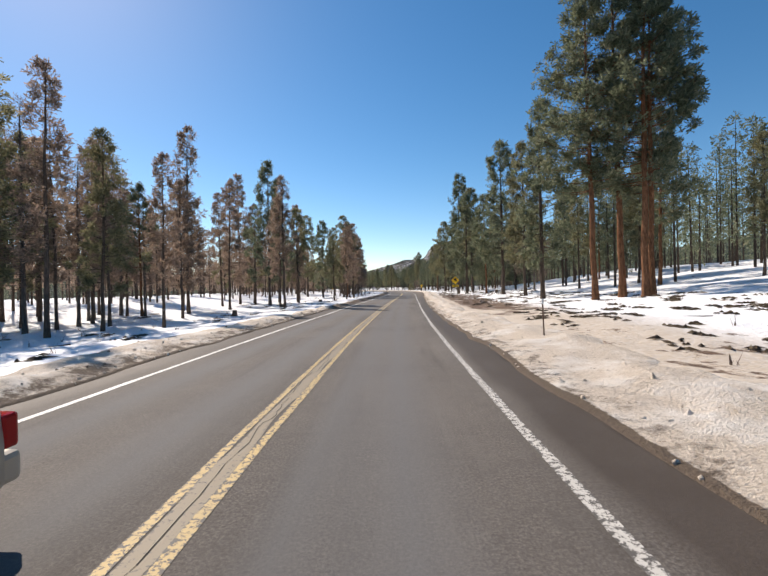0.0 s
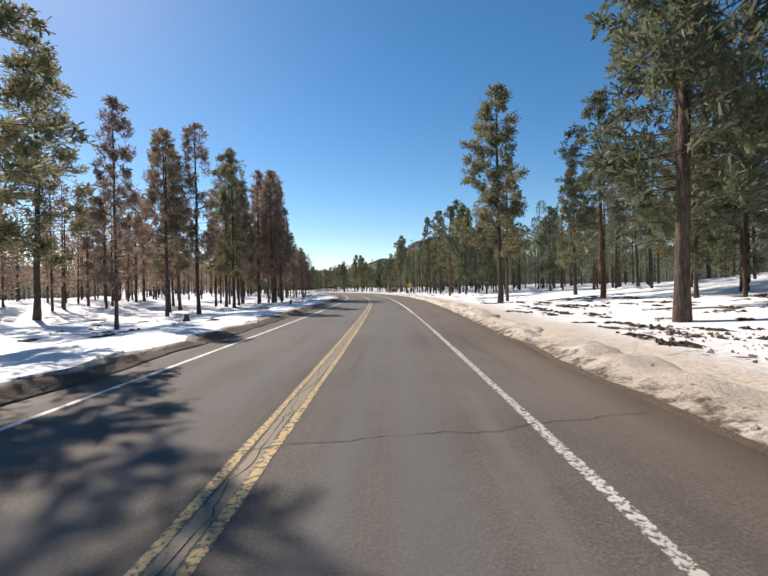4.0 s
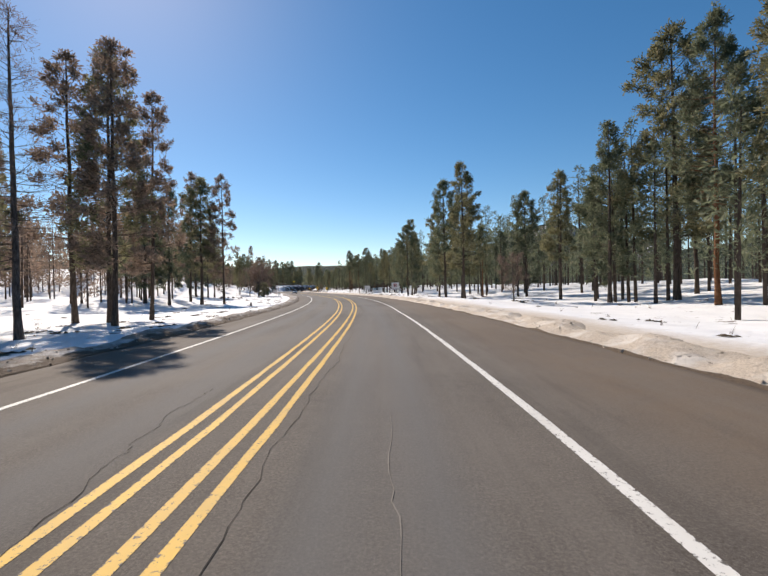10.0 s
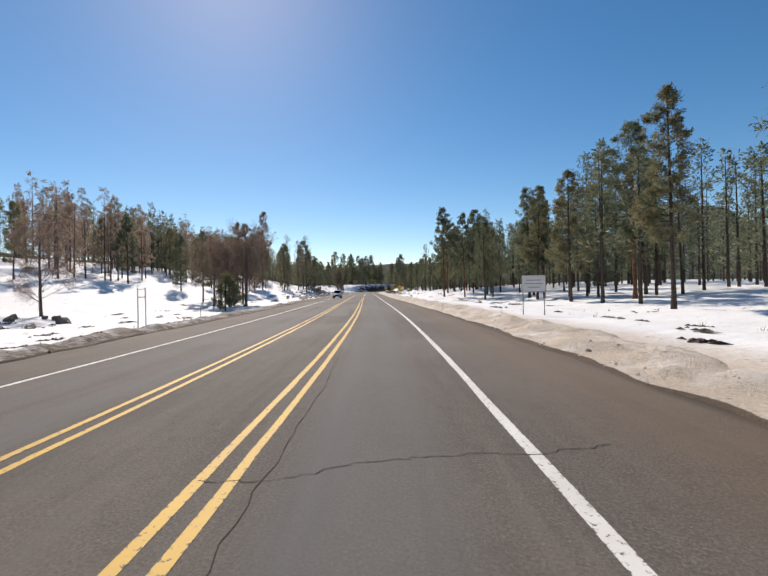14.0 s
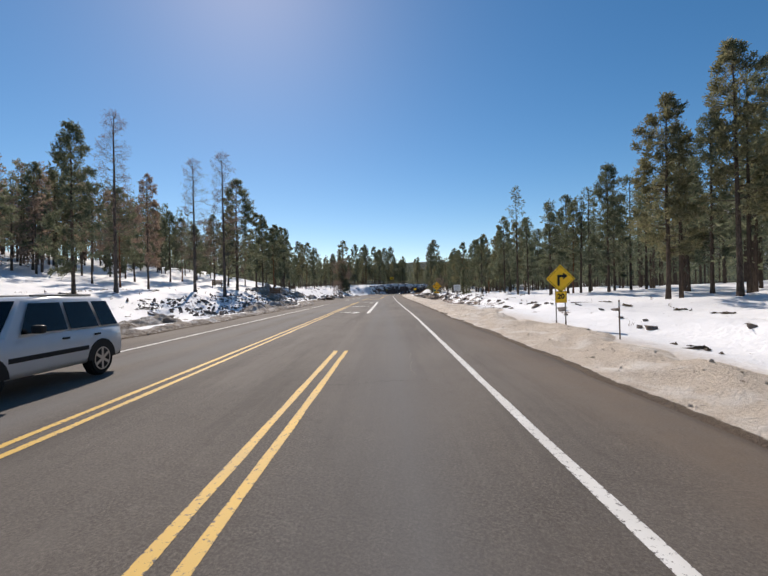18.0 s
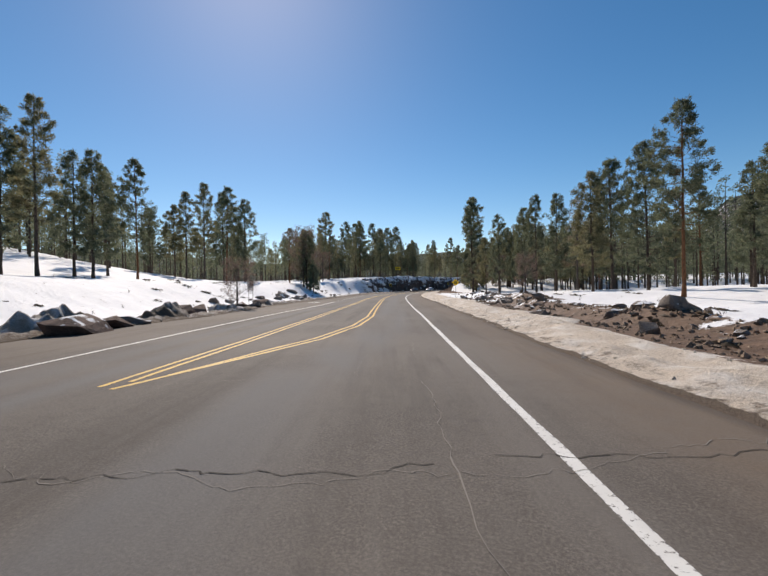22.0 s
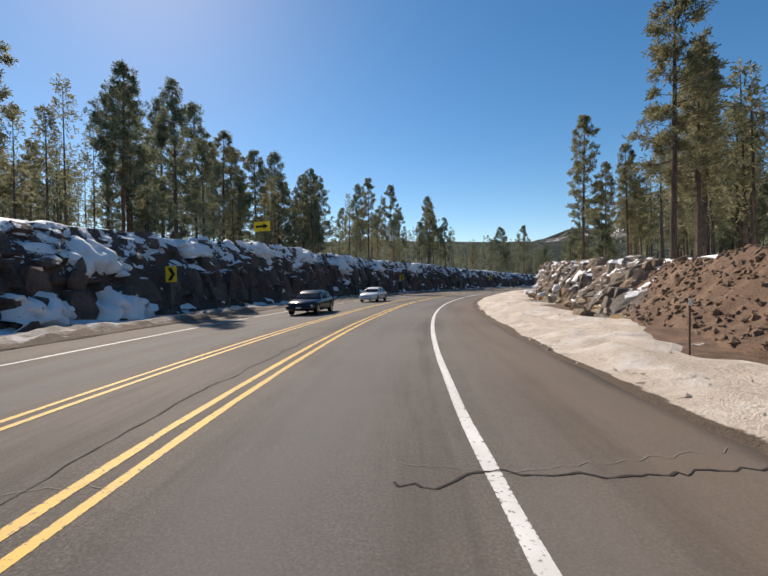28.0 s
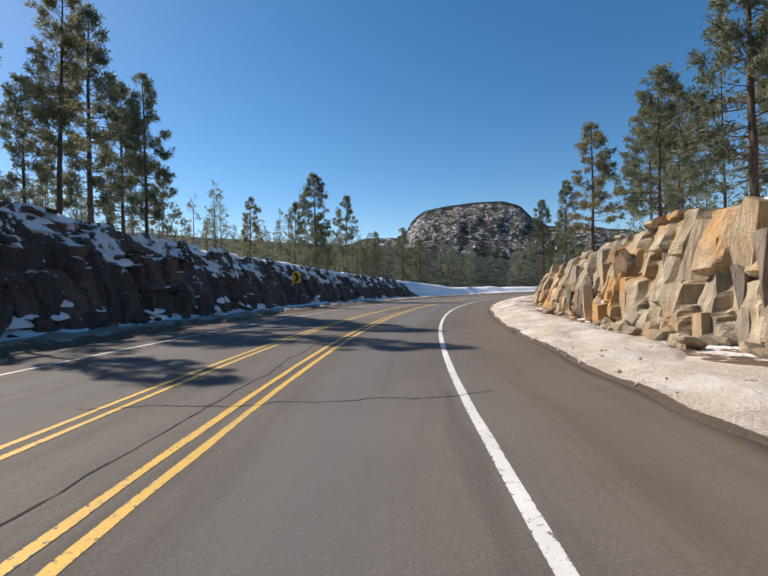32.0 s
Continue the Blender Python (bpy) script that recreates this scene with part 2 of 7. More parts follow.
def mat_rock(name, tones, crack, snowed=0.0, stain=None, streak=None):
    m = material(name, tones[0], 0.9, 0, 0.2)
    info = m.node_tree.nodes.new("ShaderNodeObjectInfo")
    base = ramp_of(m, maths(m, "FRACT", maths(m, "ADD", info.outputs["Random"], attribute(m, "tone"))), [(i / max(1, len(tones) - 1), t) for i, t in enumerate(tones)])
    coarse = noise_of(m, 1.6, 7, 0.7)
    fine = noise_of(m, 9.0, 6, 0.7)
    c = mix_of(m, ramp_of(m, coarse, [(0.35, (0, 0, 0)), (0.7, (0.65, 0.65, 0.65))]), base, crack)
    c = mix_of(m, ramp_of(m, fine, [(0.45, (0, 0, 0)), (0.75, (0.45, 0.45, 0.45))]), c, tuple(min(0.6, 1.5 * v) for v in tones[-1]))
    tall = m.node_tree.nodes.new("ShaderNodeMapping")
    join(m, m.node_tree.nodes.new("ShaderNodeNewGeometry").outputs["Position"], tall.inputs["Vector"])
    tall.inputs["Scale"].default_value = (1.0, 1.0, 0.45)
    warp = m.node_tree.nodes.new("ShaderNodeVectorMath")
    warp.operation = "MULTIPLY_ADD"
    push = node(m, "ShaderNodeTexNoise", Scale=1.3, Detail=4.0)
    join(m, tall.outputs["Vector"], push.inputs["Vector"])
    join(m, push.outputs["Color"], warp.inputs[0])
    warp.inputs[1].default_value = (0.9, 0.9, 0.9)
    join(m, tall.outputs["Vector"], warp.inputs[2])
    joint = node(m, "ShaderNodeTexVoronoi", Scale=2.6)
    joint.feature = "DISTANCE_TO_EDGE"
    join(m, warp.outputs[0], joint.inputs["Vector"])
    gap = ramp_of(m, joint.outputs["Distance"], [(0.0, (0.45, 0.45, 0.45) if not streak else (0.8, 0.8, 0.8)), (0.02, (1, 1, 1))])
    c = mix_of(m, gap, tuple(0.55 * v for v in crack), c)
    coarse = maths(m, "ADD", coarse, maths(m, "MULTIPLY", gap, 0.35))
    if streak:
        run = m.node_tree.nodes.new("ShaderNodeMapping")
        join(m, m.node_tree.nodes.new("ShaderNodeNewGeometry").outputs["Position"], run.inputs["Vector"])
        run.inputs["Scale"].default_value = (3.2, 3.2, 0.35)
        lines = noise_of(m, 1.0, 6, 0.7, run.outputs["Vector"])
        c = mix_of(m, ramp_of(m, lines, [(0.46, (0, 0, 0)), (0.62, (0.62, 0.62, 0.62))]), c, streak)
        tone = noise_of(m, 0.55, 4, 0.5, m.node_tree.nodes.new("ShaderNodeNewGeometry").outputs["Position"])
        c = mix_of(m, ramp_of(m, tone, [(0.36, (0.75, 0.75, 0.75)), (0.46, (0, 0, 0))]), c, tuple(0.5 * v for v in streak))
    if stain:
        broad = noise_of(m, 0.28, 5, 0.6, m.node_tree.nodes.new("ShaderNodeNewGeometry").outputs["Position"])
        c = mix_of(m, ramp_of(m, broad, [(0.49, (0, 0, 0)), (0.60, (0.8, 0.8, 0.8))]), c, stain)
    if snowed:
        face = m.node_tree.nodes.new("ShaderNodeSeparateXYZ")
        join(m, m.node_tree.nodes.new("ShaderNodeNewGeometry").outputs["Normal"], face.inputs[0])
        place = m.node_tree.nodes.new("ShaderNodeSeparateXYZ")
        spot_on = m.node_tree.nodes.new("ShaderNodeNewGeometry").outputs["Position"]
        join(m, spot_on, place.inputs[0])
        drift = maths(m, "ADD", maths(m, "MULTIPLY", face.outputs[2], 0.26), maths(m, "MULTIPLY", noise_of(m, 0.75, 6, 0.6, spot_on), 1.15))
        drift = maths(m, "ADD", drift, maths(m, "MULTIPLY", place.outputs[2], 0.055))
        c = mix_of(m, ramp_of(m, drift, [(1.0 - snowed, (0, 0, 0)), (1.05 - snowed, (1, 1, 1))]), c, (0.82, 0.83, 0.84))
    return shade(m, c, None, maths(m, "ADD", coarse, maths(m, "MULTIPLY", fine, 0.4)), 0.9, 0.15)


def mat_plain(name, colour, rough=0.6, metal=0.0, wear=0.25, spec=0.4):
    m = material(name, colour, rough, metal, spec)
    n = noise_of(m, 3.0, 5)
    c = mix_of(m, ramp_of(m, n, [(0.35, (0, 0, 0)), (0.8, (wear, wear, wear))]), colour, tuple(0.5 * v for v in colour))
    return shade(m, c)


def mat_hill():
    m = material("hill_wood", (0.05, 0.07, 0.045), 0.95, 0, 0.1)
    c = ramp_of(m, noise_of(m, 0.22, 9, 0.85), [(0.40, (0.02, 0.03, 0.022)), (0.52, (0.06, 0.075, 0.055)), (0.60, (0.13, 0.14, 0.115)), (0.66, (0.5, 0.52, 0.54))])
    return shade(m, c, None, noise_of(m, 0.3, 7, 0.85), 1.0, 4.0)


def mat_mountain():
    m = material("mountain_rock", (0.2, 0.18, 0.15), 0.95, 0, 0.1)
    big = noise_of(m, 0.035, 9, 0.75)
    fine = noise_of(m, 0.16, 8, 0.75)
    c = ramp_of(m, big, [(0.35, (0.085, 0.08, 0.075)), (0.6, (0.23, 0.19, 0.155))])
    c = mix_of(m, ramp_of(m, fine, [(0.52, (0, 0, 0)), (0.56, (1, 1, 1))]), c, (0.80, 0.82, 0.85))
    wall = m.node_tree.nodes.new("ShaderNodeMapping")
    join(m, m.node_tree.nodes.new("ShaderNodeTexCoord").outputs["Object"], wall.inputs["Vector"])
    wall.inputs["Scale"].default_value = (0.16, 0.16, 0.018)
    ribs = noise_of(m, 1.0, 6, 0.7, wall.outputs["Vector"])
    c = mix_of(m, ramp_of(m, ribs, [(0.47, (0, 0, 0)), (0.55, (0.6, 0.6, 0.6))]), c, (0.12, 0.11, 0.105))
    wood = maths(m, "ADD", noise_of(m, 0.09, 7, 0.8), maths(m, "MULTIPLY", attribute(m, "wooded"), 0.25))
    c = mix_of(m, ramp_of(m, wood, [(0.52, (0, 0, 0)), (0.56, (1, 1, 1))]), c, (0.03, 0.038, 0.032))
    return shade(m, c, None, maths(m, "ADD", big, fine), 1.0, 5.0)


SNOW = mat_snow()
SAND = mat_berm("sandy_snow", (0.40, 0.315, 0.235), (0.70, 0.60, 0.49), (0.84, 0.79, 0.72))
SLUSH = mat_berm("dirty_snow", (0.13, 0.105, 0.085), (0.36, 0.31, 0.26), (0.74, 0.73, 0.72))
EARTH = mat_berm("red_earth", (0.08, 0.05, 0.035), (0.21, 0.132, 0.088), (0.29, 0.195, 0.13))
ASPHALT = mat_asphalt()
YELLOW = mat_paint("yellow_road_paint", (0.72, 0.44, 0.075))
WORN_YELLOW = mat_paint("worn_yellow_road_paint", (0.56, 0.40, 0.17), 0.075)
WORN_WHITE = mat_paint("worn_white_road_paint", (0.62, 0.59, 0.53), 0.085)
WHITE = mat_paint("white_road_paint", (0.74, 0.73, 0.69))
GRIT = mat_paint("tan_grit", (0.27, 0.22, 0.15))
TAR = material("dark_crack", (0.04, 0.035, 0.03), 0.9)
PALE = material("pale_crack_filler", (0.22, 0.20, 0.175), 0.9)
BARK = mat_bark("grey_brown_bark", (0.11, 0.082, 0.064), (0.21, 0.16, 0.125))
BARK_RED = mat_bark("orange_pine_bark", (0.20, 0.095, 0.05), (0.34, 0.18, 0.10))
BARK_DEAD = mat_bark("dead_grey_bark", (0.13, 0.11, 0.095), (0.24, 0.21, 0.185))
GREEN = mat_needles("green_needles", (0.10, 0.115, 0.072), (0.225, 0.25, 0.15), (0.33, 0.315, 0.205))
OLIVE = mat_needles("olive_needles", (0.135, 0.132, 0.074), (0.30, 0.285, 0.15), (0.41, 0.34, 0.205))
BROWN = mat_needles("browned_needles", (0.19, 0.14, 0.105), (0.37, 0.27, 0.205), (0.50, 0.34, 0.24))
LITTER = mat_needles("needle_litter", (0.07, 0.05, 0.034), (0.14, 0.10, 0.065), (0.19, 0.15, 0.09))
TWIG = mat_needles("bare_twigs", (0.14, 0.10, 0.08), (0.25, 0.175, 0.14), (0.32, 0.225, 0.175))
BASALT = mat_rock("dark_basalt", [(0.092, 0.065, 0.055), (0.14, 0.096, 0.08), (0.205, 0.14, 0.112)], (0.05, 0.039, 0.034), 0.05)
TAN_ROCK = mat_rock("tan_rock", [(0.47, 0.385, 0.265), (0.26, 0.24, 0.21), (0.52, 0.43, 0.30), (0.50, 0.32, 0.155), (0.34, 0.30, 0.25), (0.42, 0.345, 0.245), (0.58, 0.495, 0.36), (0.33, 0.23, 0.14)], (0.17, 0.13, 0.09), 0.0, (0.52, 0.29, 0.095), (0.66, 0.565, 0.41))
RUBBLE = mat_rock("broken_rubble", [(0.27, 0.215, 0.16), (0.17, 0.155, 0.14), (0.32, 0.26, 0.195), (0.33, 0.215, 0.13), (0.22, 0.195, 0.17)], (0.10, 0.08, 0.065), 0.10)
STONE = mat_rock("bank_stone", [(0.25, 0.17, 0.115), (0.36, 0.285, 0.21), (0.24, 0.15, 0.10)], (0.15, 0.095, 0.065))
GREY_ROCK = mat_rock("grey_rock", [(0.20, 0.165, 0.14), (0.30, 0.26, 0.225), (0.25, 0.19, 0.15)], (0.10, 0.08, 0.07), 0.13)
HILL = mat_hill()
MOUNTAIN = mat_mountain()
SIGN_YELLOW = mat_plain("sign_yellow", (0.98, 0.60, 0.025), 0.4, 0.0, 0.1)
SIGN_ORANGE = mat_plain("sign_amber", (0.98, 0.50, 0.02), 0.4, 0.0, 0.1)
SIGN_WHITE = mat_plain("sign_white", (0.72, 0.72, 0.70), 0.5)
SIGN_GREEN = mat_plain("sign_green", (0.012, 0.17, 0.085), 0.45)
SIGN_BLACK = material("sign_black", (0.012, 0.012, 0.012), 0.5)
SIGN_RED = material("sign_red", (0.42, 0.03, 0.03), 0.5)
SIGN_BACK = mat_plain("sign_back", (0.38, 0.38, 0.37), 0.45, 0.6)
STEEL = mat_plain("galvanised_steel", (0.20, 0.185, 0.165), 0.6, 0.4)
RUST = mat_plain("rusty_post", (0.16, 0.10, 0.07), 0.8, 0.1)
WOOD = mat_plain("weathered_wood", (0.20, 0.12, 0.07), 0.85)
CAR_WHITE = mat_plain("white_car_paint", (0.72, 0.73, 0.74), 0.25, 0.0, 0.08, 0.6)
CAR_BEIGE = mat_plain("beige_car_paint", (0.46, 0.42, 0.35), 0.28, 0.2, 0.08, 0.6)
CAR_DARK = mat_plain("dark_blue_car_paint", (0.012, 0.016, 0.026), 0.22, 0.2, 0.1, 0.6)
TRIM = material("black_trim", (0.018, 0.018, 0.019), 0.6)
GLASS = material("tinted_car_glass", (0.012, 0.015, 0.018), 0.06, 0.0, 0.6)
RUBBER = material("tyre_rubber", (0.015, 0.015, 0.015), 0.85)
ALLOY = material("alloy_rim", (0.55, 0.55, 0.56), 0.3, 0.9)
LAMP_CLEAR = material("headlamp_lens", (0.6, 0.62, 0.64), 0.1)
LAMP_RED = material("tail_lamp_lens", (0.35, 0.01, 0.01), 0.15)

# ---------------------------------------------------------------- the line of the road


def knots(*pairs):
    a = np.array(pairs, float)
    return lambda s: np.interp(s, a[:, 0], a[:, 1])


rows = np.array(ROWS)
hop = np.hypot(np.diff(rows[:, 1]), np.diff(rows[:, 2]))
row_s = np.concatenate([[0], np.cumsum(hop)])
END = row_s[-1]
LINE_S = np.arange(-140.0, END + 260.0, 1.0)
turn_s = np.concatenate([[-140.0], row_s, [END + 105, END + 300]])
turn_h = np.radians(np.concatenate([[rows[0, 4]], rows[:, 4], [rows[-1, 4] - 43, rows[-1, 4] - 46]]) - 0.64)
LINE_H = np.interp(LINE_S, turn_s, turn_h)
step = np.stack([-np.sin(LINE_H), np.cos(LINE_H)], 1)
LINE_P = np.concatenate([[[0, 0]], np.cumsum((step[1:] + step[:-1]) / 2, 0)])
for axis in (0, 1):
    miss = rows[:, 1 + axis] - np.interp(row_s, LINE_S, LINE_P[:, axis])
    LINE_P[:, axis] += np.interp(LINE_S, row_s, miss)


def at(s, u):
    """World x, y of a place s metres along the drive and u metres to its right."""
    h = np.interp(s, LINE_S, LINE_H)
    return np.interp(s, LINE_S, LINE_P[:, 0]) + np.cos(h) * u, np.interp(s, LINE_S, LINE_P[:, 1]) + np.sin(h) * u


def heading(s):
    return float(np.interp(s, LINE_S, LINE_H))


def lattice(ix, iy, seed):
    n = (ix.astype(np.int64) * 374761393 + iy.astype(np.int64) * 668265263 + seed * 1274126177) & 0x7FFFFFFF
    n = ((n ^ (n >> 13)) * 1274126177) & 0x7FFFFFFF
    return ((n ^ (n >> 16)) & 0xFFFF) / 65535.0


def bumps(x, y, size, seed=0):
    """Smooth random relief, -1 to 1."""
    x, y = np.asarray(x, float) / size, np.asarray(y, float) / size
    ix, iy = np.floor(x), np.floor(y)
    fx, fy = x - ix, y - iy
    fx, fy = fx * fx * (3 - 2 * fx), fy * fy * (3 - 2 * fy)
    a, b = lattice(ix, iy, seed), lattice(ix + 1, iy, seed)
    c, d = lattice(ix, iy + 1, seed), lattice(ix + 1, iy + 1, seed)
    return 2 * ((a * (1 - fx) + b * fx) * (1 - fy) + (c * (1 - fx) + d * fx) * fy) - 1


def ease(a, b, v):
    k = np.clip((v - a) / (b - a), 0, 1)
    return k * k * (3 - 2 * k)


line_right = knots((5, 1.58), (27, 1.8), (49, 1.88), (71, 1.75), (138, 1.95), (161, 1.88), (184, 1.75), (208, 2.0), (233, 1.98), (257, 1.5), (322, 1.5), (387, 1.85), (409, 1.75), (430, 1.79), (451, 1.64), (471, 1.58), (491, 1.78), (511, 1.94), (531, 1.81), (560, 1.5), (591, 1.0), (600, 0.98), (610, 0.86), (629, 0.95), (647, 1.08), (665, 1.0), (681, 1.02), (760, 1.1))
yellow_near = knots((5, -1.5), (27, -1.3), (71, -1.35), (138, -1.2), (161, -1.47), (184, -1.6), (208, -1.5), (233, -1.5), (257, -1.65), (280, -1.7), (301, -1.5), (387, -1.4), (416, -1.3), (493, -5.1), (496, -3.9), (500, -2.4), (505, -1.45), (511, -1.1), (531, -1.32), (560, -1.9), (591, -2.5), (610, -2.53), (629, -2.1), (647, -2.2), (665, -2.3), (681, -2.2), (760, -2.2))
yellow_far = knots((5, -1.85), (27, -1.62), (71, -1.66), (138, -1.53), (161, -1.8), (184, -2.1), (208, -2.1), (233, -2.3), (257, -2.75), (280, -3.35), (301, -3.6), (322, -3.9), (387, -4.2), (409, -4.35), (430, -4.55), (451, -4.8), (493, -5.15), (500, -4.8), (511, -4.45), (531, -4.1), (560, -4.6), (591, -5.1), (610, -5.05), (629, -4.45), (647, -4.5), (665, -4.7), (681, -4.3), (760, -4.4))
line_left = knots((5, -5.2), (27, -4.9), (49, -5.05), (138, -5.17), (184, -5.3), (208, -5.5), (233, -5.95), (257, -6.7), (280, -7.3), (301, -7.6), (322, -7.5), (387, -8.1), (409, -8.5), (430, -8.7), (470, -9.0), (495, -8.9), (503, -8.8), (511, -8.6), (531, -7.7), (560, -8.2), (591, -9.2), (610, -9.5), (647, -9.2), (681, -9.0), (760, -9.0))
edge_right = knots((5, 2.9), (27, 2.85), (71, 3.25), (110, 4.5), (138, 5.7), (161, 6.0), (233, 6.2), (257, 5.7), (280, 5.1), (322, 4.85), (387, 4.45), (430, 4.15), (451, 4.3), (491, 4.65), (531, 5.0), (560, 4.4), (591, 3.9), (647, 3.65), (665, 3.85), (681, 4.1), (760, 4.2))
edge_left = knots((5, -6.4), (49, -6.1), (138, -6.6), (161, -6.3), (184, -7.2), (208, -7.8), (257, -8.9), (280, -9.4), (310, -10.2), (387, -11.2), (466, -11.0), (476, -14.5), (504, -14.5), (514, -12.9), (530, -13.2), (545, -12.6), (565, -11.6), (591, -12.0), (681, -11.8), (760, -11.5))
berm_right = knots((0, 2.8), (30, 2.5), (70, 2.0), (130, 1.8), (300, 1.9), (380, 3.2), (440, 3.6), (560, 3.8), (588, 3.5), (612, 3.5), (632, 5.0), (650, 4.4), (680, 3.0), (800, 3.0))
berm_left = knots((0, 1.3), (150, 1.5), (300, 1.6), (560, 1.8), (600, 2.6), (760, 2.6))
bank_left = knots((-140, 0.6), (260, 0.6), (370, 1.2), (420, 2.0), (470, 2.5), (500, 2.9), (540, 3.1), (580, 3.2), (600, 3.8), (608, 4.4), (625, 5.0), (645, 6.0), (690, 5.8), (730, 4.0), (780, 1.5), (960, 0.5))
foot_left = knots((-140, -24), (260, -24), (400, -14), (500, -15), (560, -13.5), (590, -14.8), (610, -15.4), (960, -15.4))
brow_left = knots((-140, -60), (370, -55), (420, -26), (500, -26), (560, -25), (588, -25), (597, -20.5), (604, -18.8), (614, -18.4), (960, -18.2))
bank_right = knots((-140, 4.8), (100, 4.8), (150, 2.0), (400, 2.0), (560, 0.3), (586, 0.1), (596, 0.2), (606, 1.25), (614, 2.1), (630, 2.6), (640, 2.9), (652, 3.4), (670, 3.8), (688, 4.2), (704, 3.4), (730, 2.4), (800, 1.0), (960, 0.5))
foot_right = knots((-140, 9), (100, 9), (150, 16), (400, 14), (560, 12), (588, 7.6), (612, 7.3), (620, 7.9), (632, 9.8), (650, 9.4), (688, 8.0), (960, 8.0))
brow_right = knots((-140, 52), (100, 52), (150, 52), (400, 50), (560, 40), (588, 11.2), (612, 10.6), (632, 12.4), (650, 11.2), (688, 9.6), (960, 9.6))


def ground_z(s, u):
    """Height of the ground beside the road."""
    s, u = np.asarray(s, float), np.asarray(u, float)
    x, y = at(s, u)
    left = bank_left(s) * ease(0, 1, (foot_left(s) - u) / (foot_left(s) - brow_left(s)))
    left = left - 0.55 * ease(8, 16, -u) * (1 - ease(380, 420, s)) * (1 - ease(26, 40, -u))
    behind = 0.6 * ease(632, 644, s) * (1 - ease(715, 735, s))
    right = bank_right(s) * ease(0, 1, (u - behind - foot_right(s)) / (brow_right(s) - foot_right(s)))
    right = right - 0.3 * ease(9, 16, u) * ease(130, 160, s) * (1 - ease(540, 580, s))
    right = right + (0.75 + 0.25 * bumps(s, s * 0, 6, 19)) * ease(9.6, 11.6, u + 0.8 * bumps(x, y, 3.0, 18)) * ease(392, 412, s) * (1 - ease(540, 560, s))
    z = np.where(u < 0, left, right)
    off = np.maximum(u - edge_right(s), edge_left(s) - u)
    rough = ease(1.0, 5.0, off)
    z = z + np.where(u < 0, 8.0 * ease(27, 76, -u) * ease(335, 380, s) * (1 - ease(540, 600, s)), 0)
    z = z + rough * (0.16 * bumps(x, y, 4.5, 1) + 0.09 * bumps(x, y, 1.7, 2) + 0.25 * bumps(x, y, 17, 3))
    z = np.where(off > 0.3, z + 0.12 * ease(0.3, 1.8, off), -0.12)
    return z


def spot(s, u, lift=0.0):
    x, y = at(s, u)
    return float(x), float(y), float(ground_z(s, u)) + lift


def facing(s, u, z, turn=0.0):
    """A pose whose -y side meets the driver, at a place beside the road."""
    x, y = at(s, u)
    return pose(float(x), float(y), z, 0, 0, math.degrees(heading(s)) + turn)


# ---------------------------------------------------------------- mesh helpers


def mesh_of(name, verts, faces, mat, smooth=False, layers=None):
    me = bpy.data.meshes.new(name)
    me.from_pydata([tuple(map(float, v)) for v in verts], [], [tuple(map(int, f)) for f in faces])
    me.materials.append(mat)
    if smooth:
        me.polygons.foreach_set("use_smooth", [True] * len(me.polygons))
    for key, values in (layers or {}).items():
        me.attributes.new(key, "FLOAT", "POINT").data.foreach_set("value", np.asarray(values, np.float32).ravel())
    me.update()
    return me


def strip_faces(n, m):
    i, j = np.meshgrid(np.arange(n - 1), np.arange(m - 1), indexing="ij")
    a = (i * m + j).ravel()
    return np.stack([a, a + 1, a + m + 1, a + m], 1)


def part(name, mesh, parent, label="", mat=None, m=None):
    """One mesh object under a thing or a part; mesh may be a bmesh."""
    if isinstance(mesh, bmesh.types.BMesh):
        me = bpy.data.meshes.new(name)
        mesh.to_mesh(me)
        mesh.free()
        mesh = me
    if mat is not None and not mesh.materials:
        mesh.materials.append(mat)
    ob = new(name, mesh)
    ob.parent = parent
    if m is not None:
        ob.matrix_basis = m
    return tagged(ob, label)


def thing(name, label, category, m=None, group="", kind=""):
    ob = new(name)
    if m is not None:
        ob.matrix_basis = m
    return tagged(ob, label, category, group, kind)


def box(x0, x1, y0, y1, z0, z1, bevel=0.0):
    bm = bmesh.new()
    bmesh.ops.create_cube(bm, size=1, matrix=Matrix.LocRotScale(((x0 + x1) / 2, (y0 + y1) / 2, (z0 + z1) / 2), None, (x1 - x0, y1 - y0, z1 - z0)))
    if bevel:
        bmesh.ops.bevel(bm, geom=bm.edges[:], offset=bevel, segments=2, affect="EDGES", profile=0.5)
    return bm


def plate(outline, y0, y1, bevel=0.0):
    """A flat plate in the xz plane, from y0 to y1."""
    bm = bmesh.new()
    front = [bm.verts.new((x, y0, z)) for x, z in outline]
    back = [bm.verts.new((x, y1, z)) for x, z in outline]
    bm.faces.new(front)
    bm.faces.new(back[::-1])
    n = len(outline)
    for i in range(n):
        bm.faces.new((front[(i + 1) % n], front[i], back[i], back[(i + 1) % n]))
    bmesh.ops.recalc_face_normals(bm, faces=bm.faces[:])
    if bevel:
        bmesh.ops.bevel(bm, geom=bm.edges[:], offset=bevel, segments=1, affect="EDGES")
    return bm


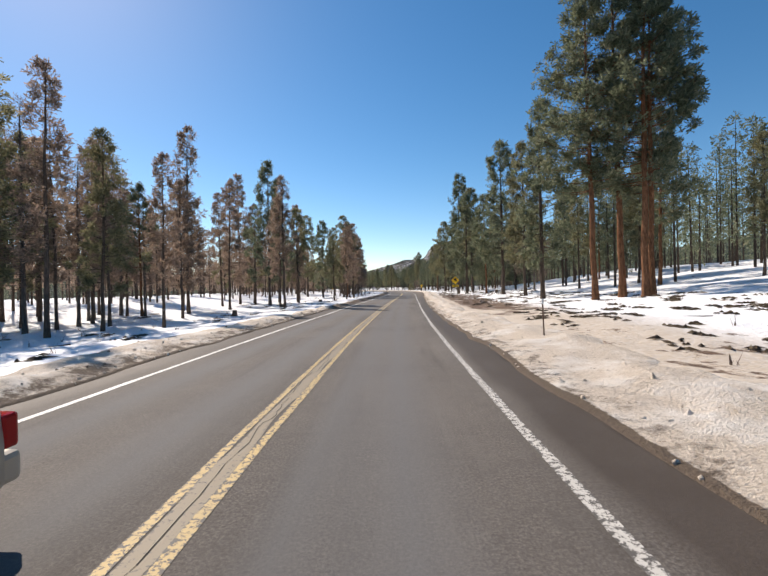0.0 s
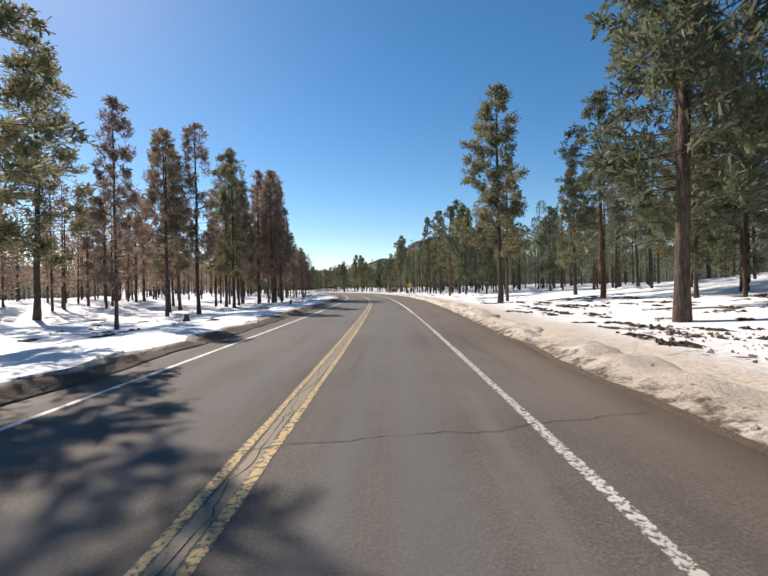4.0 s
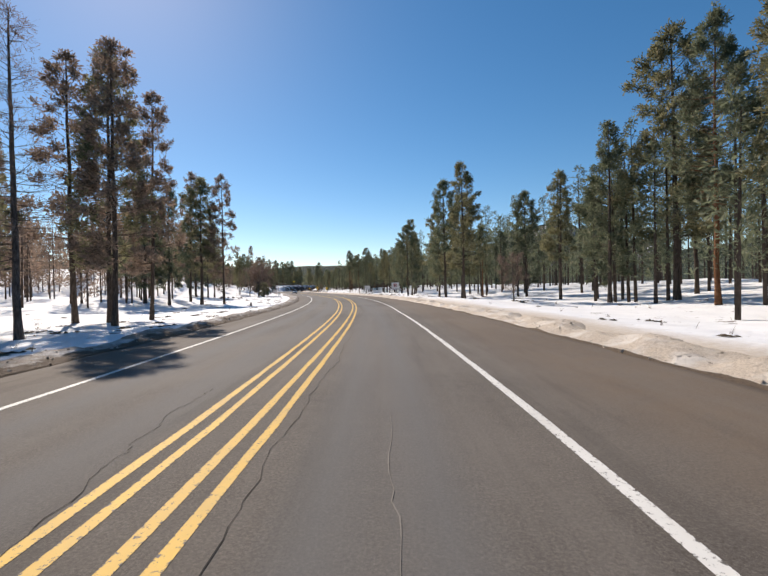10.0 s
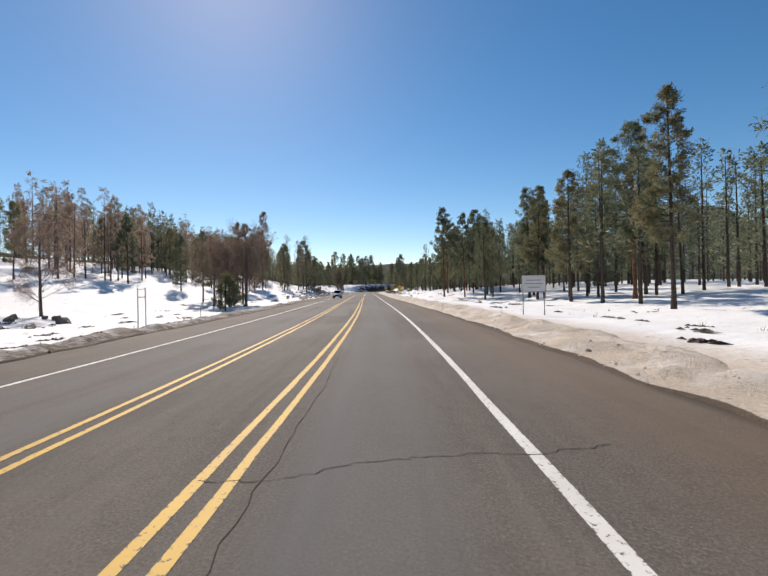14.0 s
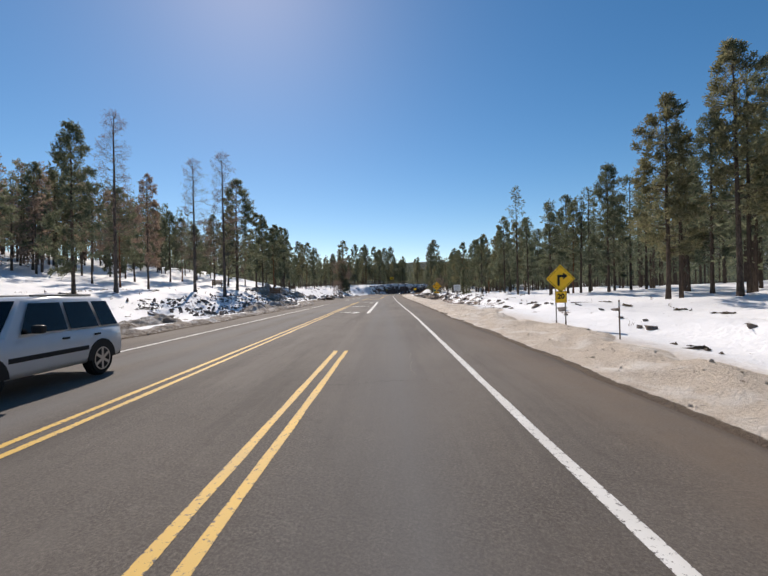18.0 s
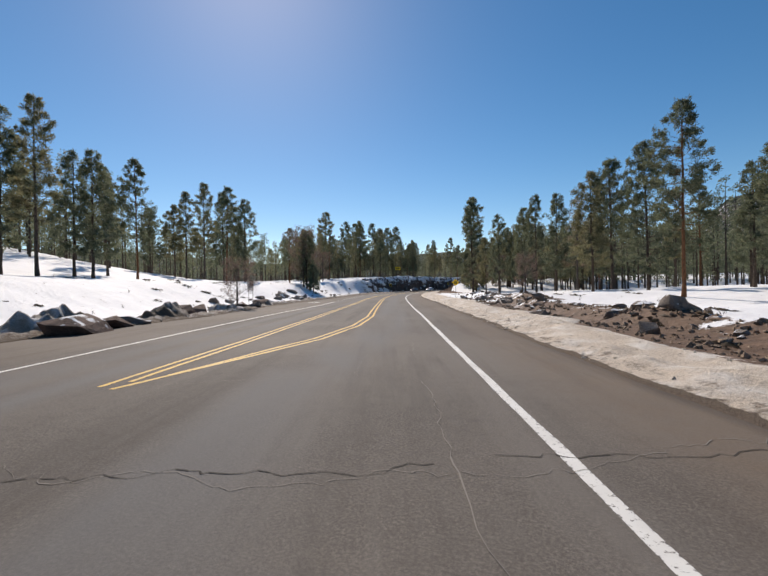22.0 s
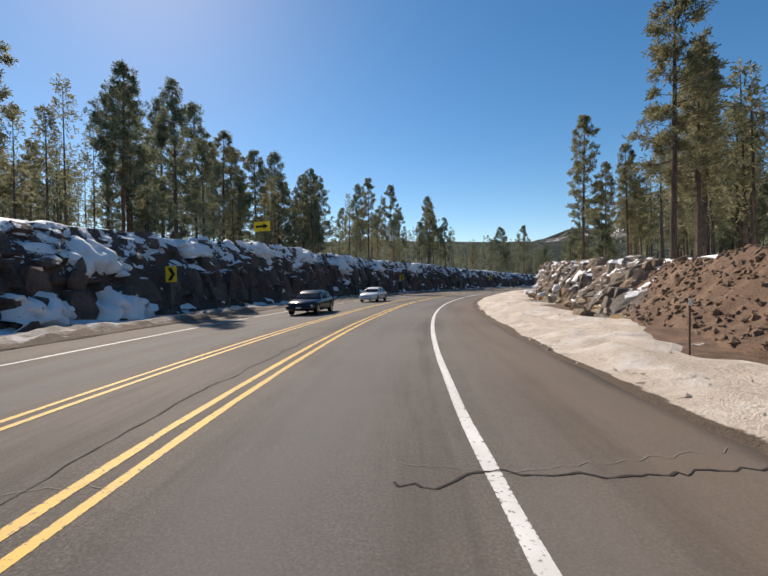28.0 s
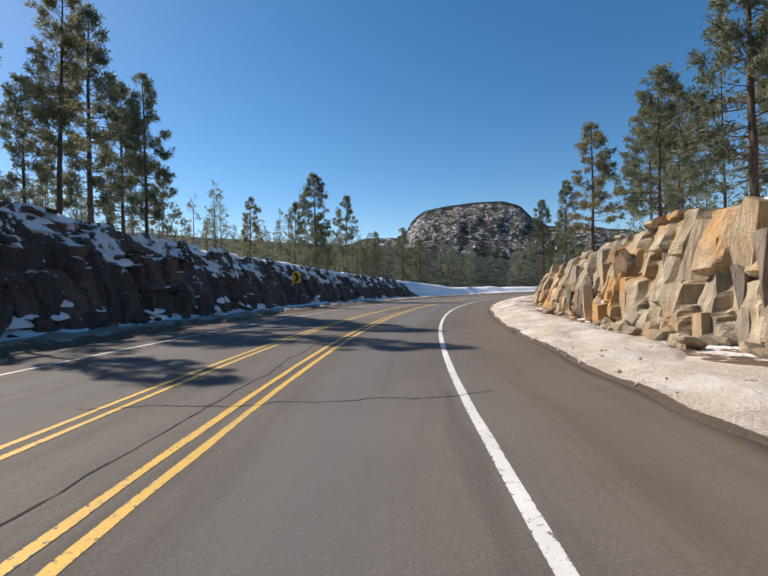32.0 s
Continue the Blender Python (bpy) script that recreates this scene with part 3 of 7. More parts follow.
def rod(x, y, z0, z1, r, sides=8):
    bm = bmesh.new()
    bmesh.ops.create_cone(bm, cap_ends=True, segments=sides, radius1=r, radius2=r, depth=z1 - z0, matrix=Matrix.Translation((x, y, (z0 + z1) / 2)))
    return bm


def tube(points, radii, sides):
    """Verts and faces of a tapered limb along points."""
    pts = np.array(points, float)
    d = np.gradient(pts, axis=0)
    d /= np.linalg.norm(d, axis=1)[:, None] + 1e-9
    ref = np.where(np.abs(d[:, 2:3]) < 0.9, np.array([[0, 0, 1.0]]), np.array([[1.0, 0, 0]]))
    a = np.cross(d, ref)
    a /= np.linalg.norm(a, axis=1)[:, None] + 1e-9
    b = np.cross(d, a)
    w = np.arange(sides) * 2 * np.pi / sides
    v = pts[:, None] + (a[:, None] * np.cos(w)[None, :, None] + b[:, None] * np.sin(w)[None, :, None]) * np.array(radii)[:, None, None]
    f = []
    for i in range(len(pts) - 1):
        for j in range(sides):
            k = (j + 1) % sides
            f.append((i * sides + j, i * sides + k, (i + 1) * sides + k, (i + 1) * sides + j))
    return v.reshape(-1, 3), f


# ---------------------------------------------------------------- ground, road, berms


def build_ground():
    s = np.arange(-130.0, END + 250, 1.6)
    u = np.concatenate([np.arange(-96, -40, 4.0), np.arange(-40, -20, 1.6), np.arange(-20, -4, 0.7), np.arange(-4, 3, 1.75), np.arange(3, 18, 0.7), np.arange(18, 40, 1.6), np.arange(40, 97, 4.0)])
    S, U = np.meshgrid(s, u, indexing="ij")
    X, Y = at(S, U)
    Z = ground_z(S, U)
    Z = Z - 2.0 * ease(86, 96, np.abs(U))
    off_r, off_l = U - edge_right(S), edge_left(S) - U
    bare = ease(1.7, 3.2, off_r) * (1 - ease(5.0, 10.0, off_r)) * np.maximum(0.52 * (1 - ease(14, 30, S)) + 1.25 * ease(16, 34, S) * (1 - ease(70, 125, S)), 1.0 * ease(400, 462, S) * (1 - ease(505, 550, S)) + 0.4 * ease(474, 486, S) * (1 - ease(515, 545, S)))
    bare = np.maximum(bare, 0.55 * ease(600, 640, S) * ease(9, 12, U))
    bare = np.maximum(bare, 0.35 * ease(14, 18, np.abs(U)) * (1 - ease(330, 400, S)))
    bare = np.maximum(bare, (1.5 - 0.6 * ease(636, 650, S)) * ease(572, 590, S) * ease(4.5, 6.0, U) * (1 - ease(9.5, 11.5, U)))
    reach = 3.0 * (1 - ease(30, 70, S))
    grit = np.maximum((1 - ease(1.5 + reach, 5.5 + 1.6 * reach, off_r)) * (U > 0), 0.3 * (1 - ease(0.3, 1.8, off_l)) * (off_l > -1))
    me = mesh_of("ground", np.stack([X, Y, Z], 2).reshape(-1, 3), strip_faces(*S.shape)[:, ::-1], SNOW, True, {"bare": bare, "grit": grit})
    tagged(new("ground", me), "white snow cover with brown bare patches beside the road", "ground", kind="structure")
    w = np.linspace(0, 2 * np.pi, 73)[:-1]
    r = np.array([0.0, 60, 180, 420, 900, 1800, 4300])
    cx, cy = -60.0, 330.0
    V = [(cx + a * math.cos(q), cy + a * math.sin(q), -2.6 - 0.001 * a) for a in r for q in w]
    F = [(i * 72 + j, i * 72 + (j + 1) % 72, (i + 1) * 72 + (j + 1) % 72, (i + 1) * 72 + j) for i in range(len(r) - 1) for j in range(72)]
    n = len(V)
    me = mesh_of("far_ground", V, F, SNOW, True, {"bare": np.full(n, 0.3), "grit": np.zeros(n)})
    tagged(new("far_ground", me), "distant snowy forest floor reaching the horizon", "ground", kind="structure")


def build_road():
    s = np.arange(-130.0, END + 250, 1.0)
    k = np.concatenate([[0, 0.004], np.linspace(0.03, 0.97, 29), [0.996, 1]])
    lo, hi = edge_left(s), edge_right(s)
    jag = 0.12 * bumps(s, s * 0 + 3, 2.3, 5) + 0.07 * bumps(s, s * 0, 0.9, 6)
    U = lo[:, None] - jag[:, None] + (hi - lo + 2 * jag)[:, None] * k[None]
    S = np.repeat(s[:, None], 33, 1)
    X, Y = at(S, U)
    Z = 0 * X
    Z[:, 0] = Z[:, -1] = -0.16
    mid = (line_right(s) + yellow_near(s))[:, None] / 2
    away_l = (yellow_far(s) + line_left(s))[:, None] / 2
    # Soft bands along both lanes, which the asphalt colour turns paler.
    pale_band = np.maximum.reduce([np.exp(-((U - mid - d) / w) ** 2) for d, w in ((-0.75, 0.3), (0.05, 0.42))] + [np.exp(-((U - away_l - d) / 0.42) ** 2) for d in (-0.8, 0.8)])
    sand = ease(0.1, 2.0, U - line_right(s)[:, None]) * 0.9 + ease(0.2, 1.5, line_left(s)[:, None] - U) * 0.4
    side = knots((0, 1.0), (110, 0.7), (140, 0.25), (260, 0.3), (300, 0.85), (380, 0.9), (480, 0.8), (760, 0.6))(s)[:, None]
    soak = (1 - ease(60, 110, s))[:, None]
    wet = side * (1 - ease(0.2 + 0.75 * soak, 0.55 + 0.5 * (1 - ease(60, 130, s))[:, None] + 0.1 * soak, hi[:, None] - U)) + 0.9 * (1 - ease(0.2 + 0.4 * soak, 0.3 + 0.9 * (1 - ease(170, 260, s))[:, None], U - lo[:, None]))
    me = mesh_of("road", np.stack([X, Y, Z], 2).reshape(-1, 3), strip_faces(*S.shape)[:, ::-1], ASPHALT, True, {"pale_band": pale_band, "sand": sand, "wet": wet, "along": S, "across": U})
    tagged(new("road", me), "worn grey asphalt road with sandy shoulders", "road", kind="structure")


def build_berm(name, inner, width, side, mat, label, height, earth_tint, start=-60.0, stop=END + 130):
    s = np.arange(start, stop, 0.32)
    k = np.linspace(0, 1, 15) ** 1.35
    S = np.repeat(s[:, None], 15, 1)
    w = width(s) * (1 + 0.25 * bumps(s, s * 0, 3.1, 11) + 0.12 * bumps(s, s * 0, 1.0, 12))
    e = inner(s) + side * (0.12 * bumps(s, s * 0 + 7, 1.4, 13) - 0.30)
    U = e[:, None] + side * w[:, None] * k[None]
    X, Y = at(S, U)
    lump = height(s)[:, None] * (0.12 + 0.88 * ease(0, 0.42, k) * (1 - ease(0.6, 1, k)))[None] * (0.75 + 0.22 * bumps(X, Y, 1.5, 14) + 0.5 * bumps(X, Y, 0.75, 15) + 0.3 * bumps(X, Y, 0.35, 16)) + 0.035 * ease(0.05, 0.3, k)[None] * (bumps(X, Y, 0.42, 17) + bumps(X, Y, 0.9, 20))
    Z = np.maximum(ground_z(S, U), 0) * ease(0.3, 1.0, k)[None] + lump + 0.02
    Z[:, 1:-1] = np.maximum(Z[:, 1:-1], ground_z(S[:, 1:-1], U[:, 1:-1]) + 0.04)
    Z[:, 0] = -0.03
    Z[:, -1] = ground_z(s, U[:, -1]) - 0.10
    order = strip_faces(*S.shape)
    # Earth tint across the berm, plus an extra dark rim along its inner edge.
    me = mesh_of(name, np.stack([X, Y, Z], 2).reshape(-1, 3), order[:, ::-1] if side > 0 else order, mat, True, {"earth_tint": (earth_tint(s)[:, None] * (1 - ease(0.15, 0.75, k))[None] + 0.8 * (1 - ease(0.0, 0.08, k))[None])})
    tagged(new(name, me), label, "snow bank", kind="stuff")
    # clods broken off the berm
    rng = np.random.default_rng(70 + side)
    ball = bmesh.new()
    bmesh.ops.create_icosphere(ball, subdivisions=1, radius=1)
    bv, bf = np.array([v.co[:] for v in ball.verts]), np.array([[v.index for v in f.verts] for f in ball.faces])
    ball.free()
    n = int(3200 * (stop - start) / 860)
    i, j = rng.integers(0, len(s), n), rng.integers(1, 13, n)
    c = np.stack([X[i, j], Y[i, j], Z[i, j]], 1)
    r = rng.uniform(0.015, 0.05, n) + 0.025 * rng.random(n) ** 8
    v = c[:, None] + (bv[None] + rng.normal(0, 0.18, (n, len(bv), 3))) * r[:, None, None] * rng.uniform(0.6, 1.2, (n, 1, 3))
    me = mesh_of("snow_clods", v.reshape(-1, 3), (bf[None] + (np.arange(n) * len(bv))[:, None, None]).reshape(-1, 3), mat, False, {"earth_tint": np.repeat(rng.uniform(0, 0.3 if side > 0 else 0.6, n), len(bv))})
    tagged(new("snow_clods", me), "small crumbled clods of dirty ploughed snow", "snow", kind="stuff")


def ribbon(name, s0, s1, where, width, mat, label, lift=0.004, every=1.0, wobble=0.015):
    s = np.arange(s0, s1 + 0.01, every)
    c = where(s)
    wl = width / 2 + wobble * bumps(s, s * 0 + 2, 0.8, int(s0) + 3)
    wr = width / 2 + wobble * bumps(s, s * 0 + 5, 0.7, int(s0) + 4)
    slope = np.gradient(c, s) if len(s) > 1 else c * 0
    V = []
    for i in range(len(s)):
        n = math.hypot(1, slope[i])
        for d in (-wl[i], 0.0, wr[i]):
            x, y = at(s[i] - slope[i] * d / n, c[i] + d / n)
            V.append((x, y, lift))
    F = [(3 * i + j, 3 * i + j + 1, 3 * i + j + 4, 3 * i + j + 3) for i in range(len(s) - 1) for j in (0, 1)]
    ob = tagged(new(name, mesh_of(name, V, F, mat, False, {"rim": [1.0, 0.0, 1.0] * len(s)})), label, "road marking", kind="structure")
    return ob


def build_lines():
    W, Y = "worn white road edge line on asphalt", "worn yellow centre line on asphalt"
    ribbon("edge_line", -130, 118, line_right, 0.15, WORN_WHITE, "badly worn white edge line with gaps")
    ribbon("edge_line", 118, END + 240, line_right, 0.15, WHITE, W)
    ribbon("edge_line", -130, 468, line_left, 0.13, WHITE, W)
    ribbon("edge_line", 494, 540, line_left, 0.15, WHITE, W)
    ribbon("edge_line", 562, END + 240, line_left, 0.13, WHITE, W)
    for i in range(6):
        ribbon("lane_dash", 543 + 3.2 * i, 544.6 + 3.2 * i, line_left, 0.14, WHITE, "short white dash of a turning lane", every=0.5)
    OLD = "faded yellow centre line worn down to the asphalt"
    ribbon("centre_line", -130, 204, yellow_near, 0.12, WORN_YELLOW, OLD)
    ribbon("centre_line", -130, 204, yellow_far, 0.11, WORN_YELLOW, OLD)
    ribbon("centre_line", 204, 416, yellow_near, 0.12, YELLOW, Y)
    ribbon("centre_line", 212, 416, lambda s: yellow_near(s) - 0.31, 0.12, YELLOW, Y)
    ribbon("centre_line", 493, END + 240, yellow_near, 0.13, YELLOW, Y, every=0.5)
    ribbon("centre_line", 494.2, END + 240, lambda s: yellow_near(s) - 0.32 * ease(493, 499, s), 0.13, YELLOW, Y, lift=0.005, every=0.5)
    ribbon("centre_line", 204, 476, yellow_far, 0.12, YELLOW, Y)
    ribbon("centre_line", 212, 476, lambda s: yellow_far(s) - 0.3, 0.12, YELLOW, Y)
    ribbon("centre_line", 493.6, END + 240, yellow_far, 0.12, YELLOW, Y, lift=0.006)
    ribbon("centre_line", 493.2, END + 240, lambda s: yellow_far(s) - 0.31, 0.12, YELLOW, Y)
    ribbon("grit_strip", -20, 205, lambda s: (yellow_near(s) + yellow_far(s)) / 2, 0.2, GRIT, "pale tan grit lying between the centre lines", 0.003, 0.5, 0.05)
    ribbon("channel_line", 437.5, 475, lambda s: line_right(s) * 0 - 1.72, 0.29, WHITE, "broad worn white channel line of the turning lane")


def road_shape(name, outline, s0, u0, label, mat=WHITE):
    V = [(*map(float, at(s0 + b, u0 + a)), 0.004) for a, b in outline]
    ob = new(name, mesh_of(name, V, [tuple(range(len(V)))], mat))
    return tagged(ob, label, "road marking", kind="structure")


def build_marks():
    arc = [(0.55 - 0.95 + 0.95 * math.cos(a), 0.9 + 0.95 * math.sin(a)) for a in np.linspace(0, math.pi * 0.5, 9)]
    arc_in = [(0.55 - 0.95 + 0.58 * math.cos(a), 0.9 + 0.52 * math.sin(a)) for a in np.linspace(math.pi * 0.5, 0, 9)]
    arrow = [(-0.22, -1.0), (0.06, -1.25), (0.40, -0.45)] + arc + [(0.05, 2.5), (-1.2, 1.75), (-0.42, 1.0)] + arc_in + [(0.02, -0.35)]
    for s0, u0 in ((437.6, -3.05), (468.1, -2.8), (537.4, -10.1)):
        road_shape("turn_arrow", [(a, b * 0.72) for a, b in arrow], s0 + 0.9, u0, "white left-turn arrow painted on the road")
    curve = bpy.data.curves.new("lane_word", "FONT")
    curve.body, curve.size, curve.align_x = "ONLY", 1.0, "CENTER"
    flat = bpy.data.objects.new("lane_word", curve)
    scene.collection.objects.link(flat)
    bpy.context.view_layer.update()
    me = bpy.data.meshes.new_from_object(flat.evaluated_get(bpy.context.evaluated_depsgraph_get()))
    bpy.data.objects.remove(flat)
    me.materials.clear()
    me.materials.append(WHITE)
    me.transform(Matrix.Diagonal((0.80, 3.3, 1, 1)))
    ob = new("lane_word", me)
    ob.matrix_basis = facing(453.2, -3.3, 0.004)
    tagged(ob, "white painted word ONLY on the turning lane", "road marking", kind="structure")


def build_cracks():
    rng = np.random.default_rng(5)
    for name, mat, kinds in (("dark_cracks", TAR, 0), ("pale_cracks", PALE, 1)):
        V, F = [], []

        def draw(points, w):
            for (a, b), (c, d) in zip(points[:-1], points[1:]):
                n = math.hypot(c - a, d - b) + 1e-6
                v = w * rng.uniform(0.35, 1.3)
                ox, oy = (d - b) / n * v / 2, -(c - a) / n * v / 2
                i = len(V)
                for s, u in ((a - ox, b - oy), (a + ox, b + oy), (c + ox, d + oy), (c - ox, d - oy)):
                    x, y = at(s, u)
                    V.append((x, y, 0.0065 + 0.0008 * kinds))
                F.append((i, i + 1, i + 2, i + 3))

        for s0 in np.arange(-10, END + 60, 15.0 if kinds == 0 else 18.0):
            s0 += rng.uniform(-4, 4)
            lo, hi = float(edge_left(s0)), float(edge_right(s0))
            a = rng.uniform(lo + 0.5, hi - 3)
            b = min(hi - 0.4, a + rng.uniform(2, 7))
            u, s, pts = a, s0, []
            while u < b:
                pts.append((s, u))
                u += rng.uniform(0.03, 0.14)
                s += rng.normal(0, 0.032) + 0.012
            draw(pts, (0.011 if s0 < 570 else 0.026) if kinds == 0 else 0.007)
            if rng.random() < 0.45:
                s, u, pts = s0 + rng.uniform(0, 5), rng.choice([0.15, -0.7, -2.9, 0.9]) + rng.normal(0, 0.3), []
                stop = s + rng.uniform(2, 9)
                while s < stop:
                    pts.append((s, u))
                    s += rng.uniform(0.05, 0.18)
                    u += rng.normal(0, 0.03)
                draw(pts, (0.008 if s0 < 570 else 0.022) if kinds == 0 else 0.006)
        for s0, lean in ((62, 0.1), (128, -0.05), (211, 0.08), (293, -0.1), (352, 0.05), (387.3, -0.12), (436, 0.1), (489.5, 0.05), (531, 0.02), (571, 0.1), (608.6, 0.1), (641, -0.06), (664, 0.15)):
            u, s, pts = float(edge_left(s0)) + 1.0, s0 + kinds * 0.02, []
            away_now = 0.0
            while u < float(edge_right(s0)) - 0.3:
                pts.append((s + away_now + lean * u, u))
                u += rng.uniform(0.04, 0.16)
                away_now = away_now * 0.97 + rng.normal(0, 0.05)
            cuts = sorted(rng.integers(0, len(pts), 4))
            for a, b in zip([0, cuts[1], cuts[3]], [cuts[0], cuts[2], len(pts)]):
                if b - a > 3:
                    draw(pts[a:b], (0.014 if s0 < 600 else 0.028) if kinds == 0 else 0.008)
        if kinds == 0:
            for s0 in (475.0, 475.7, 476.3, 477.1):
                draw([(s0 + 0.02 * rng.normal(), u) for u in np.arange(-1.45, 1.6, 0.2)], 0.05)
        # long joint beside the centre line
        for c0, c1, off in ((-20, 190, -0.17), (205, 330, 0.25), (590, 690, -0.75)) if kinds == 0 else ((135, 240, 1.5), (375, 560, 1.75)):
            s, u, pts = c0, 0.0, []
            while s < c1:
                pts.append((s, float(yellow_near(min(s, 416)) if s < 430 else yellow_near(max(s, 511))) + off + u))
                s += rng.uniform(0.12, 0.35)
                u = u * 0.85 + rng.normal(0, 0.03)
            if kinds:
                for i in range(0, len(pts) - 14, 40):
                    draw(pts[i:i + rng.integers(10, 34)], 0.015)
            else:
                draw(pts, 0.009 if c0 < 500 else 0.028)
        tagged(new(name, mesh_of(name, V, F, mat)), "thin cracks running over the worn asphalt", "road crack", kind="stuff")


build_ground()
build_road()
build_berm("snow_berm", edge_right, berm_right, 1, SAND, "gritty sand-stained ploughed snow along the road edge", knots((0, 0.2), (120, 0.26), (300, 0.3), (440, 0.24), (800, 0.26)), knots((0, 0.36), (40, 0.46), (110, 0.46), (150, 0.22), (420, 0.22), (460, 0.38), (530, 0.36), (580, 0.28), (800, 0.3)))
build_berm("snow_berm", edge_left, knots((-60, 1.9), (30, 1.8), (40, 1.3)), -1, SAND, "tan sandy ploughed snow along the road edge", knots((-60, 0.2), (40, 0.16)), knots((-60, 0.4), (40, 0.5)), -60.0, 38.0)
build_berm("snow_berm", edge_left, berm_left, -1, SLUSH, "dirty grey ploughed snow along the road edge", knots((0, 0.16), (190, 0.18), (300, 0.2), (470, 0.26), (600, 0.26), (800, 0.26)), knots((0, 0.95), (180, 0.9), (260, 0.5), (440, 0.45), (600, 0.6), (800, 0.6)), 37.5)
build_lines()
build_marks()
build_cracks()

# ---------------------------------------------------------------- distance


def build_distance():
    # wooded hills all round
    w = np.radians(np.arange(0, 360, 1.5))
    cx, cy = -60.0, 330.0
    V = []
    for r, up in ((430, 0.0), (520, 0.45), (640, 0.8), (800, 1.0), (1100, 0.7)):
        top = 66 - 36 * np.exp(-((w - radians(74)) / radians(13)) ** 2) + 14 * np.sin(2 * w + 1.1) + 7 * np.sin(5 * w) + 4 * np.sin(13 * w + 2)
        for a, t in zip(w, top):
            V.append((cx + r * math.cos(a), cy + r * math.sin(a), -3.5 + up * t + 1.5 * up * float(bumps(300 * a, r, 9, 4))))
    n = len(w)
    F = [(i * n + j, i * n + (j + 1) % n, (i + 1) * n + (j + 1) % n, (i + 1) * n + j) for i in range(4) for j in range(n)]
    tagged(new("wooded_hills", mesh_of("wooded_hills", V, F, HILL, True)), "low distant hills covered by dark pine woods", "backdrop", kind="structure")
    # flat-topped rocky mountain beyond the bend
    a = np.radians(np.linspace(-14, 34, 90))
    k = np.linspace(0, 1, 26)
    base = radians(-16.8)
    crest = knots((-14, 60), (-6, 86), (-3, 100), (1, 98), (2.4, 106), (3.4, 130), (5, 146), (8, 153), (12, 157), (15.5, 156), (17.6, 146), (19.2, 122), (21, 108), (26, 100), (30, 92), (34, 70))
    V, wooded = [], []
    for x in a:
        for q in k:
            r = 560 + 190 * q
            d = base - x
            z = crest(math.degrees(x)) * (q ** 0.75) * (1 + 0.0)
            z += 9 * math.sin(math.pi * q) * float(bumps(x * 900, q * 120, 26, 21)) + 4 * float(bumps(x * 900, q * 120, 9, 22)) * (q < 1)
            V.append((-126 - math.sin(d) * r, 650 + math.cos(d) * r, z - 6))
            wooded.append(0.55 if q > 0.93 else 0.35 * (1 - q) + 0.12 * float(bumps(x * 700, q * 3, 8, 23)))
    tagged(new("rocky_mountain", mesh_of("rocky_mountain", V, strip_faces(90, 26), MOUNTAIN, True, {"wooded": wooded})), "steep snow-dusted rocky mountain dotted with pines", "mountain", kind="structure")


build_distance()

# ---------------------------------------------------------------- trees


def clumps(centres, outward, rng, count, length, width):
    """Tufts of needles: narrow triangles fanning from each centre."""
    c = np.repeat(np.asarray(centres), count, 0)
    o = np.repeat(np.asarray(outward), count, 0)
    d = rng.normal(0, 1, c.shape) * 0.75 + o * 0.8 + np.array([0, 0, 0.3])
    d /= np.linalg.norm(d, axis=1)[:, None]
    side = np.cross(d, rng.normal(0, 1, c.shape))
    side /= np.linalg.norm(side, axis=1)[:, None] + 1e-9
    ln = length * rng.uniform(0.6, 1.25, (len(c), 1))
    c = c + rng.normal(0, 0.16, c.shape) * length
    wd = width * rng.uniform(0.6, 1.3, (len(c), 1))
    v = np.stack([c, c + d * ln - side * wd * 0.5, c + d * ln * 0.9 + side * wd * 0.5], 1)
    return v.reshape(-1, 3)


